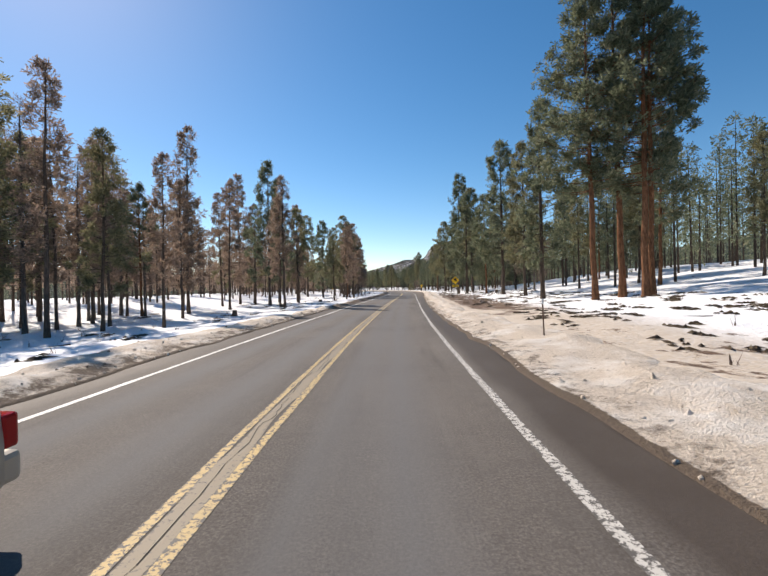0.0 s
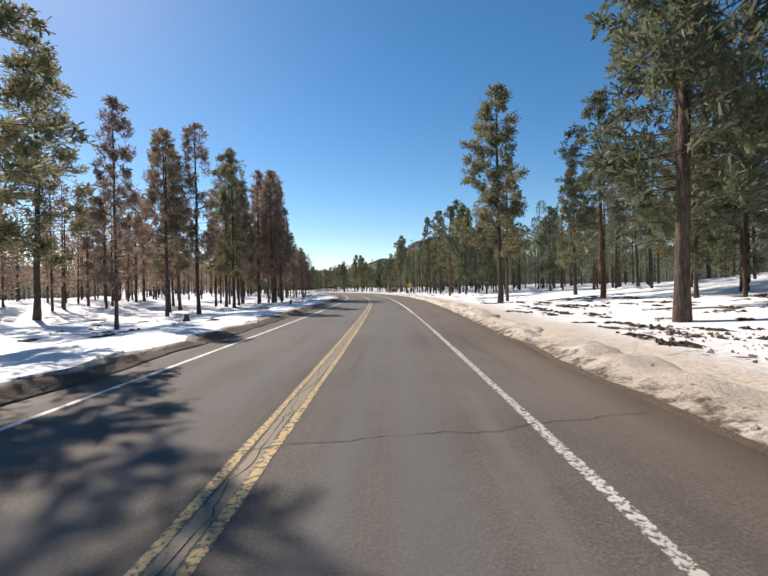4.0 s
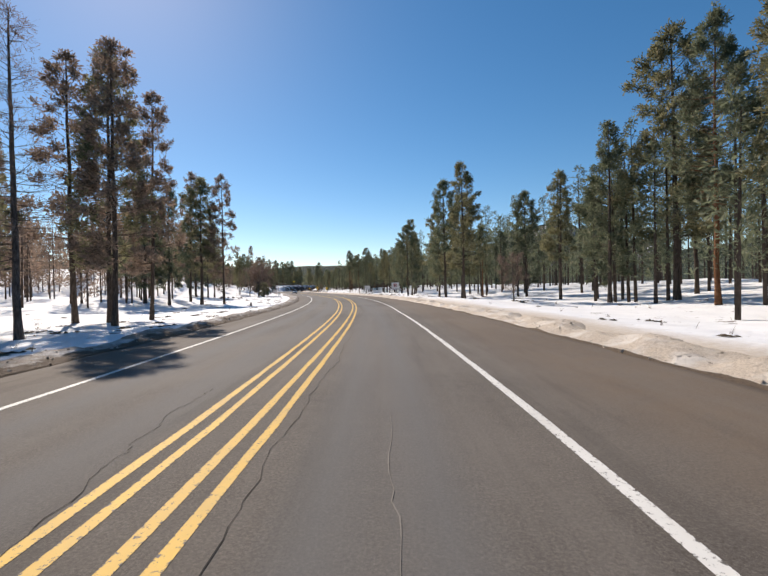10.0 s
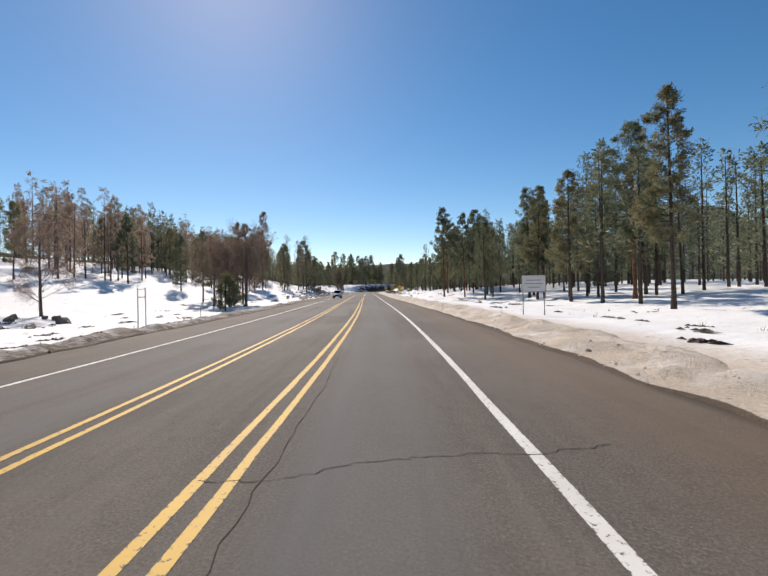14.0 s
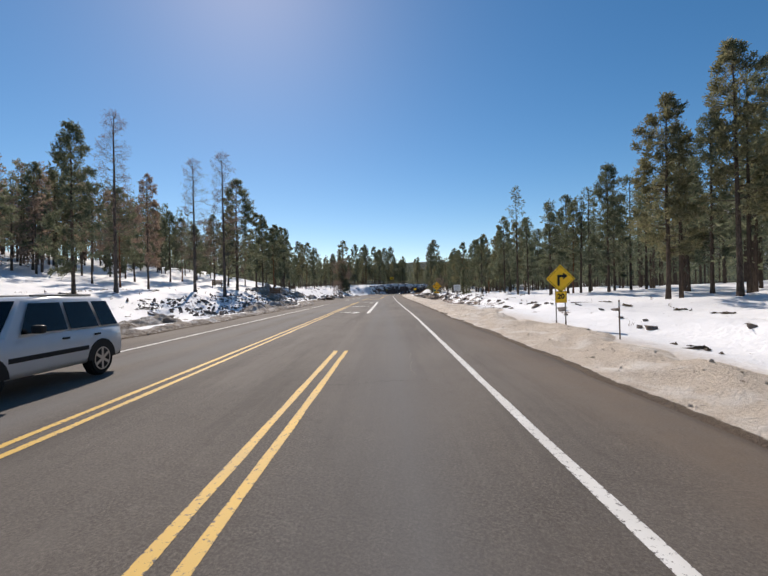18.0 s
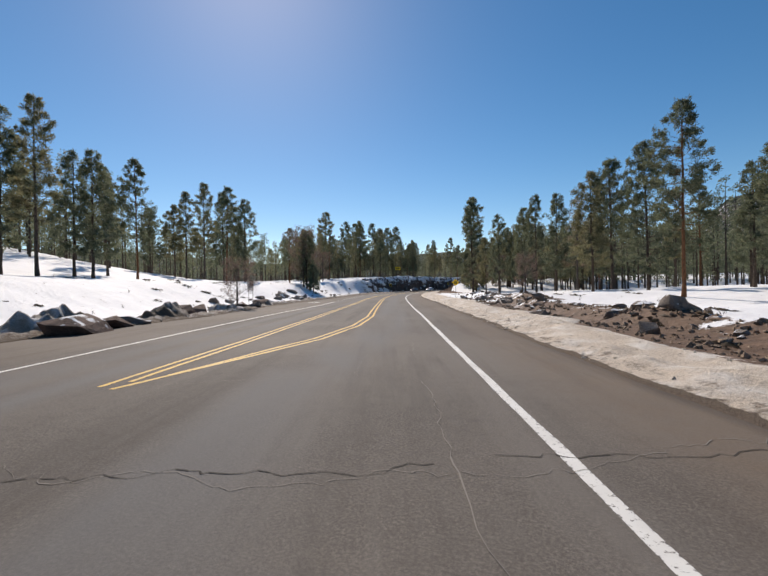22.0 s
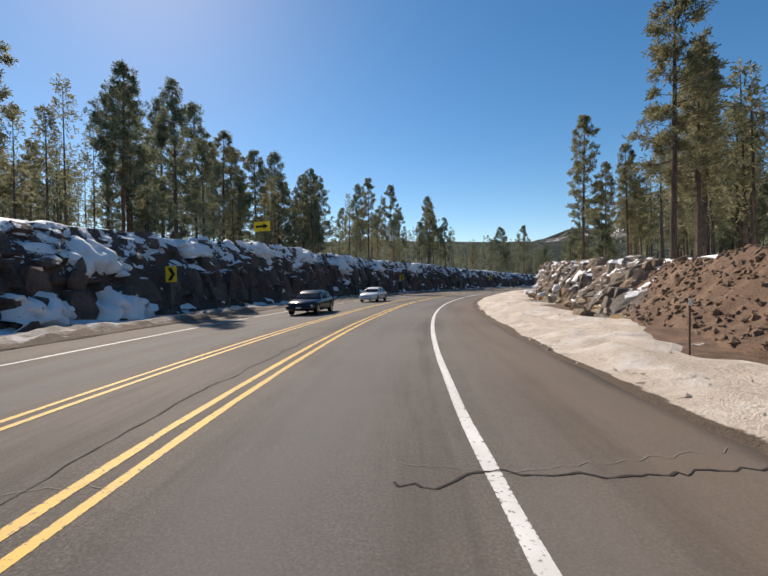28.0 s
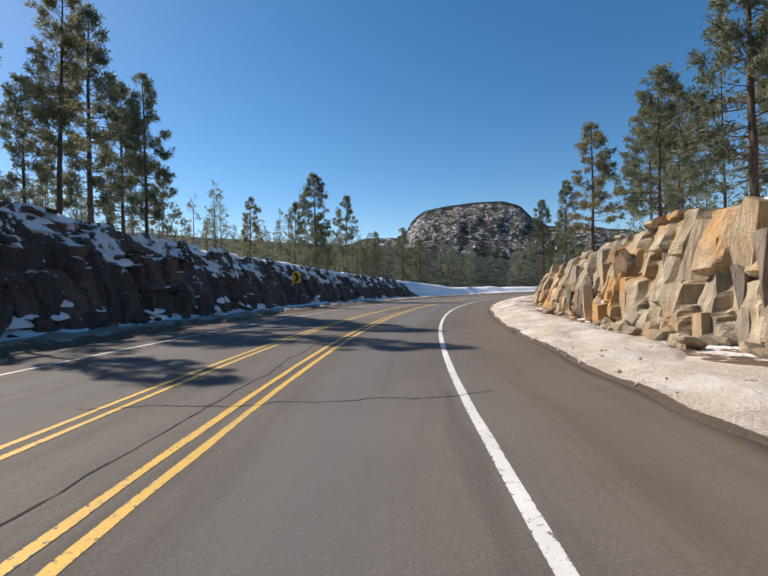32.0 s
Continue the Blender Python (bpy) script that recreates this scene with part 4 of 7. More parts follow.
def pine_meshes(tag, h, base, spread, limbs, tufts, seed, needle, bark, taper=0.8, radius=0.2, per=11, size=0.38, shape=0.62, droop=0.12, thin=0.23):
    """Trunk with whorled limbs and side twigs, and the needle crown, of one pine."""
    rng = np.random.default_rng(seed)
    zs = np.linspace(-0.3, h, 13)
    sway = np.cumsum(rng.normal(0, 0.035, (13, 2)), 0) * (h / 18)
    pts = np.column_stack([sway - sway[0], zs])
    rad = radius * (1 - np.clip(zs, 0, h) / h) ** taper + 0.02
    rad[0] *= 1.35
    TV, TF = tube(pts, rad, 8)
    V, F, total = [], [], 0
    cen, out = [], []
    up = np.array([0, 0, 1.0])
    lean = rng.uniform(0, 2 * np.pi)
    gaps = rng.uniform(0.05, 0.95, 3)
    for i in range(limbs):
        q = ((i // 3 * 3 + 1.2 * rng.random() + 0.9) / limbs) ** 0.92
        z = base + (h - base) * min(q, 1.0) * 0.985
        q = min(q, 0.999)
        a = rng.uniform(0, 2 * np.pi)
        full = 0.97 + 0.16 * math.cos(a - lean) + 0.14 * math.sin(9 * q + lean)
        reach = spread * ((1 - q) ** shape * (0.5 + 0.5 * min(1, q * 5 + 0.1)) + 0.06) * rng.uniform(0.72, 1.16) * full
        thinned = 0.6 if min(abs(gaps - q)) < 0.022 else 1.0
        root = np.array([np.interp(z, zs, pts[:, 0]), np.interp(z, zs, pts[:, 1]), z])
        rise = -droop + 0.62 * q + rng.normal(0, 0.1)
        k = np.linspace(0, 1, 4)[:, None]
        way = np.array([math.cos(a), math.sin(a), 0.0])
        sidew = np.array([-way[1], way[0], 0.0])
        limb = root + way * reach * k + up * (rise * reach * k + 0.2 * reach * k * k)
        v, f = tube(limb, np.linspace(0.045, 0.010, 4) * (radius / 0.2) * (0.5 + 0.5 * (1 - q)), 3)
        F += [tuple(t + total for t in x) for x in f]
        V.append(v)
        total += len(v)
        n = max(1, int(round(1.25 * thinned * tufts * (0.35 + 1.1 * reach / spread) / limbs * rng.uniform(0.6, 1.35))))
        twigs = max(2, n // 4)
        p = rng.uniform(0.28, 1.0, twigs) ** 0.75
        swing = rng.choice([-1.0, 1.0], twigs) * rng.uniform(0.15, 0.42, twigs) * (1.1 - 0.6 * p) * reach
        knee = root + way * reach * p[:, None] + up * (rise * reach * p + 0.2 * reach * p * p)[:, None]
        end = knee + sidew * swing[:, None] + way * (0.22 * reach * (1.05 - p))[:, None] + up * rng.normal(0.05, 0.05, twigs)[:, None] * reach
        for b, e in zip(knee, end):
            v, f = tube([b, e], [0.011, 0.004], 3)
            F += [tuple(t + total for t in x) for x in f]
            V.append(v)
            total += len(v)
        which = rng.integers(0, twigs, n)
        along = rng.uniform(0.15, 1.08, n)[:, None]
        here = knee[which] * (1 - along) + end[which] * along + rng.normal(0, 0.15, (n, 3))
        tipped = rng.random(n) < 0.1
        here[tipped] = limb[-1] + rng.normal(0, 0.12, (int(tipped.sum()), 3))
        cen.append(here)
        out.append(np.repeat(way[None], n, 0))
    tip = pts[-1] + rng.normal(0, 0.12, (7, 3)) - np.array([0, 0, 0.2])
    cen.append(tip)
    out.append(np.repeat(up[None], 7, 0))
    cen, out = np.concatenate(cen), np.concatenate(out)
    wood = mesh_of(tag + "_trunk", np.concatenate([TV] + V), TF + [tuple(t + len(TV) for t in f) for f in F], bark, True)
    cv = clumps(cen, out, rng, per, size, size * thin)
    n = len(cv) // 3
    return wood, mesh_of(tag + "_crown", cv, np.arange(3 * n).reshape(n, 3), needle)


# kind: height, first limb, spread, limbs, tufts, needles, bark, label
KINDS = {
    "pine": [
        (19, 3.2, 3.25, 96, 1285, GREEN, BARK, "tall green ponderosa pine standing in snow"),
        (18, 2.2, 3.47, 99, 1453, GREEN, BARK, "full green ponderosa pine standing in snow"),
        (20, 6.0, 2.69, 84, 1006, OLIVE, BARK, "slim olive-green pine with a bare lower trunk"),
        (18, 3.8, 3.14, 90, 1173, OLIVE, BARK, "olive-green ponderosa pine standing in snow"),
        (21, 7.0, 3.70, 84, 1285, GREEN, BARK_RED, "tall ponderosa pine with orange-brown bark"),
        (17, 2.6, 2.91, 93, 1118, GREEN, BARK, "pointed green ponderosa pine standing in snow")],
    "brown": [
        (18, 3.6, 2.58, 84, 715, BROWN, BARK, "thin pine with browned needles and a dark trunk"),
        (19, 4.6, 2.24, 81, 581, BROWN, BARK, "tall thin scorched pine with sparse brown needles"),
        (17, 3.2, 2.58, 81, 715, OLIVE, BARK, "thin dark-trunked pine with thinning olive needles"),
        (18, 5.0, 2.02, 78, 447, BROWN, BARK, "slender dying pine with a thin reddish-brown crown")],
    "snag": [
        (17, 3.5, 2.35, 110, 469, TWIG, BARK_DEAD, "dead grey pine with bare drooping twigs"),
        (16, 4.0, 2.24, 96, 469, BROWN, BARK_DEAD, "nearly bare dying pine with a few brown tufts")],
    "young": [
        (7, 0.7, 1.6, 44, 420, GREEN, BARK, "young bushy green pine standing in snow"),
        (5, 0.4, 1.9, 40, 460, OLIVE, BARK, "low bushy olive-green juniper standing in snow")],
    "oak": [(7, 1.0, 2.6, 48, 620, TWIG, BARK_DEAD, "leafless grey-brown shrubby oak beside the road")],
}
PROTOS = {}
for kind_name, entries in KINDS.items():
    for i, (h, b, sp, nl, nt, mat, bark, label) in enumerate(entries):
        extra = dict(size=0.5, per=8, droop=-0.5, shape=0.25, taper=0.6, thin=0.05) if kind_name == "oak" else dict(size=0.45, per=7, droop=0.2, thin=0.06) if kind_name == "snag" else dict(shape=0.6) if kind_name == "young" else {}
        PROTOS[kind_name, i] = (h, pine_meshes(f"{kind_name}_{'abcdef'[i]}", h, b, sp, nl, nt, 40 + 7 * i + len(kind_name), mat, bark, radius=0.15 if kind_name in ("brown", "snag") else 0.12 if kind_name in ("young", "oak") else 0.19, **extra), label)
WORDS = {"pine": ("pine_tree", "tree"), "brown": ("browned_pine_tree", "tree"), "snag": ("dead_pine_tree", "tree"), "young": ("young_pine_tree", "tree"), "oak": ("bare_tree", "tree")}
tree_rng = random.Random(11)
standing = []


def plant(kind, x, y, z, height, which=None, fat=1.0):
    n = len(KINDS[kind])
    i = tree_rng.randrange(n) if which is None else which
    h, (trunk, crown), label = PROTOS[kind, i]
    k = height / h
    wide = k * fat * tree_rng.uniform(0.88, 1.12)
    m = Matrix.LocRotScale((x, y, z - 0.05), Euler((tree_rng.gauss(0, 0.012), tree_rng.gauss(0, 0.012), tree_rng.uniform(0, 6.283))), (wide, wide, k))
    name, category = WORDS[kind]
    ob = thing(name, label, category, m, "roadside trees")
    part("trunk", trunk, ob)
    part("crown", crown, ob)
    standing.append((x, y))
    return ob


def row(kinds, places):
    """Trees at measured places: metres along, metres right, height of the tip."""
    for s, u, top in places:
        x, y, z = spot(s, u)
        plant(tree_rng.choice(kinds), x, y, z, max(4.0, top - z))


def row_beyond(kinds, places):
    """The same, past the last bend: metres straight on from the path's end."""
    x0, y0, h = float(rows[-1, 1]), float(rows[-1, 2]), turn_h[-3]
    for d, u, top, z in places:
        x, y = x0 - math.sin(h) * d + math.cos(h) * u, y0 + math.cos(h) * d + math.sin(h) * u
        plant(tree_rng.choice(kinds), x, y, z, top - z)


LEFT_MIX = ["brown", "brown", "brown", "brown", "brown", "pine"]
row(["brown"], [(44.3, -12.6, 14), (45.8, -13.6, 12.5), (81.3, -10.4, 14.5), (77.3, -11.2, 14), (75.6, -13.2, 13), (255, -17, 18)])
row(LEFT_MIX, [(24, -17.5, 11.5), (40, -21, 18), (55, -18, 19), (72, -19, 16), (74, -23, 19), (90, -12.5, 14.5), (97, -14, 17), (103, -34, 22), (104, -16, 20), (115, -17, 14), (125, -30, 24), (98, -20, 18), (84, -22, 19), (64, -26, 20)])
row(["brown"], [(132, -19, 19), (140, -18, 19), (146, -21, 20), (157, -17, 21), (160, -20, 22), (164, -18, 23), (167, -19, 23), (170, -22, 22), (245, -21, 18), (258, -19, 19), (259, -22, 19), (262, -18, 18)])
row(["snag"], [(173, -19.5, 15.5), (176, -20.6, 16.5), (169, -20.2, 15.5), (179, -19, 15), (166, -21.2, 16), (183, -20, 15.5), (188, -19.2, 15.5)])
row(["snag", "brown"], [(206, -26, 19), (211, -25, 21), (219, -24, 24), (222, -22, 22), (226, -23, 21), (240, -24, 17)])
row(["pine", "brown"], [(296, -29, 18), (301, -22, 21), (303, -26, 21), (308, -29, 23), (313, -44, 22), (338, -34, 18), (342, -32, 19), (346, -31, 20), (349, -36, 19)])
row(["pine"], [(373, -46, 14), (388, -28, 12), (393, -43, 16), (393, -28, 10), (398, -36, 13), (400, -52, 17)])
row(["brown", "brown", "snag", "pine"], [(412, -28, 17), (419, -26, 21), (416, -31, 18), (423, -27, 17), (452, -28, 16)])
row(["snag"], [(393, -46, 17), (440, -24, 18), (453, -23, 18), (457, -21, 20)])
row(["pine"], [(435, -24, 15), (470, -24, 20), (481, -21, 14), (484, -24, 17), (501, -24, 17), (506, -26, 18), (508, -28, 19), (512, -37, 18), (519, -29, 18), (529, -34, 17), (538, -37, 18), (550, -46, 21)])
row(["pine"], [(561, -32, 21), (566, -43, 22), (572, -20, 14), (576, -22, 15), (573, -39, 23), (580, -24, 14), (586, -43, 19), (604, -31, 19), (613, -30, 21), (627, -42, 20), (628, -48, 24), (638, -49, 33)])
row(["pine"], [(645, -38, 29), (650, -44, 30), (658, -42, 31), (658, -49, 33), (660, -60, 34), (665, -45, 30), (670, -50, 30), (674, -32, 23), (668, -28, 22), (679, -22, 16.5), (672.5, -21.5, 13.5), (672, -19.6, 20.5), (691.5, -20.3, 15.5), (703, -20.8, 18)])
row_beyond(["pine"], [(3, -54, 33, 6), (9, -53, 34, 6), (18, -36, 26, 6), (23, -53, 28, 6), (25, -20, 21, 5.5), (31, -33, 28, 5), (32, -23, 24, 5.5), (36, -23, 20, 5), (40, -35, 23, 5), (44, -24, 15, 4.5)])
row_beyond(["pine"], [(45, -15, 12, 4), (52, -62, 28, 5), (58, -10, 18, 3), (62, -14, 15, 3), (90, -9, 22, 2), (96, -16, 19, 2), (104, -3, 16, 1), (112, 4, 18, 1), (124, -8, 15, 1), (130, 10, 17, 1)])
for s_, u_, top_ in ((33, 15.2, 25), (34, 17.7, 26), (31, 17.9, 25), (31.4, 18.6, 23)):
    x_, y_, z_ = spot(s_, u_)
    plant("pine", x_, y_, z_, top_ - z_, 4)
row(["pine"], [(42, 14, 20), (52, 15, 19), (60, 14, 22), (75, 17, 18), (85, 16, 20), (92, 13, 22), (96, 15, 24), (107, 13, 30), (111, 16, 22)])
row(["pine"], [(131, 12, 22), (138, 15, 17), (162, 13, 16), (169, 22, 17), (176, 20, 19), (184, 21, 22), (188, 24, 21), (197, 20, 22), (207, 20, 22), (219, 22, 17), (239, 27, 19), (256, 24, 21), (262, 26, 24), (248, 21, 19)])
row(["pine"], [(278, 12, 17), (284, 23, 15), (290, 13, 18), (294, 17, 17), (300, 15, 16), (315, 13, 15), (319, 15, 17), (330, 19, 15), (345, 20, 15), (358, 26, 18), (361, 21, 14), (372, 22, 15), (383, 26, 15)])
row(["pine"], [(396, 14, 17), (415, 25, 20), (420, 21, 17), (431, 23, 18), (436, 31, 20), (449, 24, 15), (455, 20, 11), (462, 26, 14), (504, 24, 15), (505, 43, 16), (512, 34, 19), (518, 38, 21), (532, 28, 17), (532, 22, 14)])
row(["pine"], [(542, 29, 18), (554, 48, 18), (559, 24, 17), (566, 19, 15), (577, 18, 12), (586, 44, 24), (588, 16, 22), (599, 17, 25), (615, 11, 14), (630, 14, 19), (634, 17, 16), (639, 19, 18), (657, 14, 20), (664, 17, 16)])
row_beyond(["pine"], [(24, 11.8, 11, 3.2), (31, 13.2, 9.5, 2.8), (28, 10.4, 7.5, 2.6), (16, 14, 17, 4), (20, 13, 12, 3.6), (33, 31, 24, 4), (12, 22, 16, 4), (26, 18, 14, 3.5), (38, 24, 18, 3)])
row(["young"], [(596, 17, 6.5), (603, 19, 6), (650, 15, 8), (672, 13, 8), (684, 14, 7), (690, 17, 8), (610, 22, 7), (495, 17, 6), (236, 14, 3.5), (570, -18, 6.5), (573, -19.5, 7), (372, -19, 4), (382, -21, 4)])
row(["young"], [(606, 14.3, 6.3), (609, 16, 6.2), (603, 15.5, 5)])
row(["oak"], [(524.7, -14.7, 4.0), (383, -19.5, 10), (386.5, -21, 9), (380, -21, 8), (573, -21, 13), (613, 16, 7), (593, 16, 6), (225, 15, 4.5), (268, 14, 4), (540, 17, 5), (382, -24, 8), (356, -30, 7), (66, 20, 8), (580, 21, 7), (600, -26, 11)])
row(["snag"], [(586, 46, 26), (592, 40, 22), (575, 36, 19)])


def shades_road(x, y, high):
    """Whether a tree this high would throw its shadow over a sunlit stretch of road."""
    reach = high / math.tan(radians(SUN_UP))
    for k in (0.5, 0.7, 0.85, 1.0):
        a, b = x - away.x / math.hypot(away.x, away.y) * reach * k, y - away.y / math.hypot(away.x, away.y) * reach * k
        i = int(np.argmin(np.hypot(LINE_P[:, 0] - a, LINE_P[:, 1] - b)))
        s = float(LINE_S[i])
        u = (a - LINE_P[i, 0]) * math.cos(LINE_H[i]) + (b - LINE_P[i, 1]) * math.sin(LINE_H[i])
        sunny = not (34 < s < 48 or 66 < s < 92 or 140 < s < 152 or 230 < s < 250)
        if sunny and float(edge_left(s)) + 1.0 < u < 8:
            return True
    return False


def fill(count, s_range, u_range, kinds, tall, gap=3.4):
    """More trees of the same stands, kept clear of those already placed."""
    made = tries = 0
    while made < count and tries < count * 30:
        tries += 1
        s, u = tree_rng.uniform(*s_range), tree_rng.uniform(*u_range)
        x, y, z = spot(s, u)
        if min((x - a) ** 2 + (y - b) ** 2 for a, b in standing) < gap * gap:
            continue
        high = tree_rng.uniform(*tall)
        if u < 0 and shades_road(x, y, high):
            continue
        plant(tree_rng.choice(kinds), x, y, z, high)
        made += 1


fill(16, (186, 250), (-26, -15.5), ["brown", "brown", "snag"], (14, 19), 2.2)
fill(10, (196, 238), (-17, -12.5), ["snag", "brown"], (11, 15), 1.8)
fill(10, (128, 175), (-24, -15), ["brown"], (15, 20), 2.2)
fill(22, (20, 74), (-32, -15), LEFT_MIX, (11, 16), 2.6)
fill(22, (8, 270), (-40, -19), LEFT_MIX, (12, 19))
fill(8, (272, 350), (-50, -27), ["pine", "brown"], (13, 19))
fill(30, (10, 270), (18, 34), ["pine"], (11, 20))
fill(28, (270, 470), (17, 32), ["pine"], (11, 17))
fill(8, (480, 640), (24, 48), ["pine"], (12, 18))
fill(14, (485, 600), (-52, -28), ["pine"], (12, 18))
fill(26, (400, 520), (-60, -27), ["pine", "pine", "brown"], (8, 15))
fill(22, (480, 600), (20, 44), ["pine"], (9, 16))
fill(20, (612, 690), (-52, -24), ["pine"], (9, 17))
fill(14, (625, 690), (16, 34), ["pine"], (8, 16))
fill(12, (50, 130), (20, 34), ["pine"], (10, 16), 2.6)

row(["brown", "brown", "snag"], [(24, -22.3, 13.5), (22, -24, 13), (30, -24, 12), (34, -26.5, 13), (37, -23.5, 11), (27, -23, 12), (46, -25, 13), (31, -28, 14), (40, -28, 14), (27.5, -26, 13), (26, -27.5, 13)])


def far_trees(name, label, places, seed, needle, heights, k=72, length=0.6, width=0.17, clear=(0.05, 0.26)):
    """Woods too far and too many to count: small trees joined into one."""
    rng = np.random.default_rng(seed)
    cv, tv, tf = [], [], []
    n = 0
    for x, y, z in places:
        h = rng.uniform(*heights)
        bare = h * rng.uniform(*clear)
        v, f = tube([(x, y, z - 0.4), (x + rng.normal(0, 0.15), y + rng.normal(0, 0.15), z + h * 0.95)], [0.17, 0.03], 4)
        tv.append(v)
        tf += [tuple(t + n for t in q) for q in f]
        n += len(v)
        q = rng.uniform(0, 1, k) ** 0.85
        r = 0.15 * h * ((1 - q) ** 0.7 + 0.06) * rng.uniform(0.25, 1.1, k)
        a = rng.uniform(0, 6.283, k)
        way = np.stack([np.cos(a), np.sin(a), 0 * a], 1)
        c = np.array([x, y, z]) + way * r[:, None] + np.array([0, 0, 1.0]) * (bare + (h - bare) * q)[:, None]
        cv.append(clumps(c, way, rng, 7, length, width))
    cv = np.concatenate(cv)
    m = len(cv) // 3
    ob = thing(name, label, "woods", kind="stuff")
    part("crowns", mesh_of("far_crowns", cv, np.arange(3 * m).reshape(m, 3), needle), ob)
    part("trunks", mesh_of("far_trunks", np.concatenate(tv), tf, BARK), ob)


def scatter(count, boxes, seed):
    rng = np.random.default_rng(seed)
    made = []
    for (s0, s1, u0, u1), share in boxes:
        k = int(count * share)
        s, u = rng.uniform(s0, s1, k), rng.uniform(u0, u1, k)
        x, y = at(s, u)
        made += list(zip(x, y, ground_z(s, u)))
    return made


far_trees("far_woods", "dense distant green pine woods on snow", scatter(1500, [((-30, 330, 34, 84), 0.32), ((330, 640, 38, 84), 0.32), ((420, 660, -94, -48), 0.34), ((640, 800, -90, -44), 0.16), ((690, 860, 18, 80), 0.12), ((800, 900, -60, 60), 0.10)], 3), 4, GREEN, (10, 18))
far_trees("far_woods", "dense distant browned pine woods on snow", scatter(640, [((-30, 335, -84, -34), 0.85), ((335, 480, -90, -44), 0.34)], 5), 6, BROWN, (9, 17))
far_trees("inner_woods", "pine woods standing above the rock cuttings", scatter(190, [((588, 700, 20, 44), 0.6), ((612, 700, -62, -32), 0.4)], 25), 26, OLIVE, (11, 17), 130, 0.5, 0.13, (0.1, 0.3))
far_trees("inner_woods", "green pine woods standing behind the roadside trees", scatter(300, [((10, 170, 24, 46), 0.25), ((170, 270, 19, 46), 0.35), ((270, 480, 21, 46), 0.4)], 15), 16, GREEN, (11, 18), 130, 0.5, 0.13, (0.1, 0.34))
ring = np.random.default_rng(8)
belt = []
for i in range(900):
    a, r = ring.uniform(0, 6.283), ring.uniform(0, 1)
    x, y = -60 + (250 + 190 * r) * math.cos(a) * 0.75, 340 + (330 + 130 * r) * math.sin(a) * 1.1
    near = np.hypot(LINE_P[:, 0] - x, LINE_P[:, 1] - y).min()
    if near > 84:
        belt.append((x, y, -2.8))
far_trees("far_woods", "far belt of dark green pine woods", belt, 9, GREEN, (12, 20))

# ---------------------------------------------------------------- rocks


def boulder(seed, n=16, tall=1.0, name="rock", mat=None):
    """An angular broken block about one metre across."""
    rng = np.random.default_rng(seed)
    bm = bmesh.new()
    for p in rng.normal(0, 1, (n, 3)):
        p = p / (np.abs(p).max() ** 0.75 * np.linalg.norm(p) ** 0.25) * rng.uniform(0.40, 0.56)
        bm.verts.new((p[0], p[1], p[2] * tall))
    bmesh.ops.convex_hull(bm, input=bm.verts[:])
    bmesh.ops.delete(bm, geom=[v for v in bm.verts if not v.link_faces], context="VERTS")
    me = bpy.data.meshes.new(name)
    bm.to_mesh(me)
    bm.free()
    me.materials.append(mat)
    return me


def slab(seed, mat):
    """An upright joint-bounded block with nearly flat faces, about one metre each way."""
    rng = np.random.default_rng(seed)
    bm = bmesh.new()
    for x in (-0.5, 0.5):
        for y in (-0.5, 0.5):
            for z in (-0.5, 0.0, 0.5):
                cut = rng.uniform(0.5, 1.0) if abs(z) > 0.4 else rng.uniform(0.85, 1.08)
                bm.verts.new((x * cut, y * cut, z + rng.normal(0, 0.05)))
    for p in rng.uniform(-0.4, 0.4, (4, 2)):
        bm.verts.new((p[0], p[1], 0.5 + rng.uniform(-0.02, 0.1)))
    bmesh.ops.convex_hull(bm, input=bm.verts[:])
    bmesh.ops.delete(bm, geom=[v for v in bm.verts if not v.link_faces], context="VERTS")
    me = bpy.data.meshes.new("rock_slab")
    bm.to_mesh(me)
    bm.free()
    me.materials.append(mat)
    return me


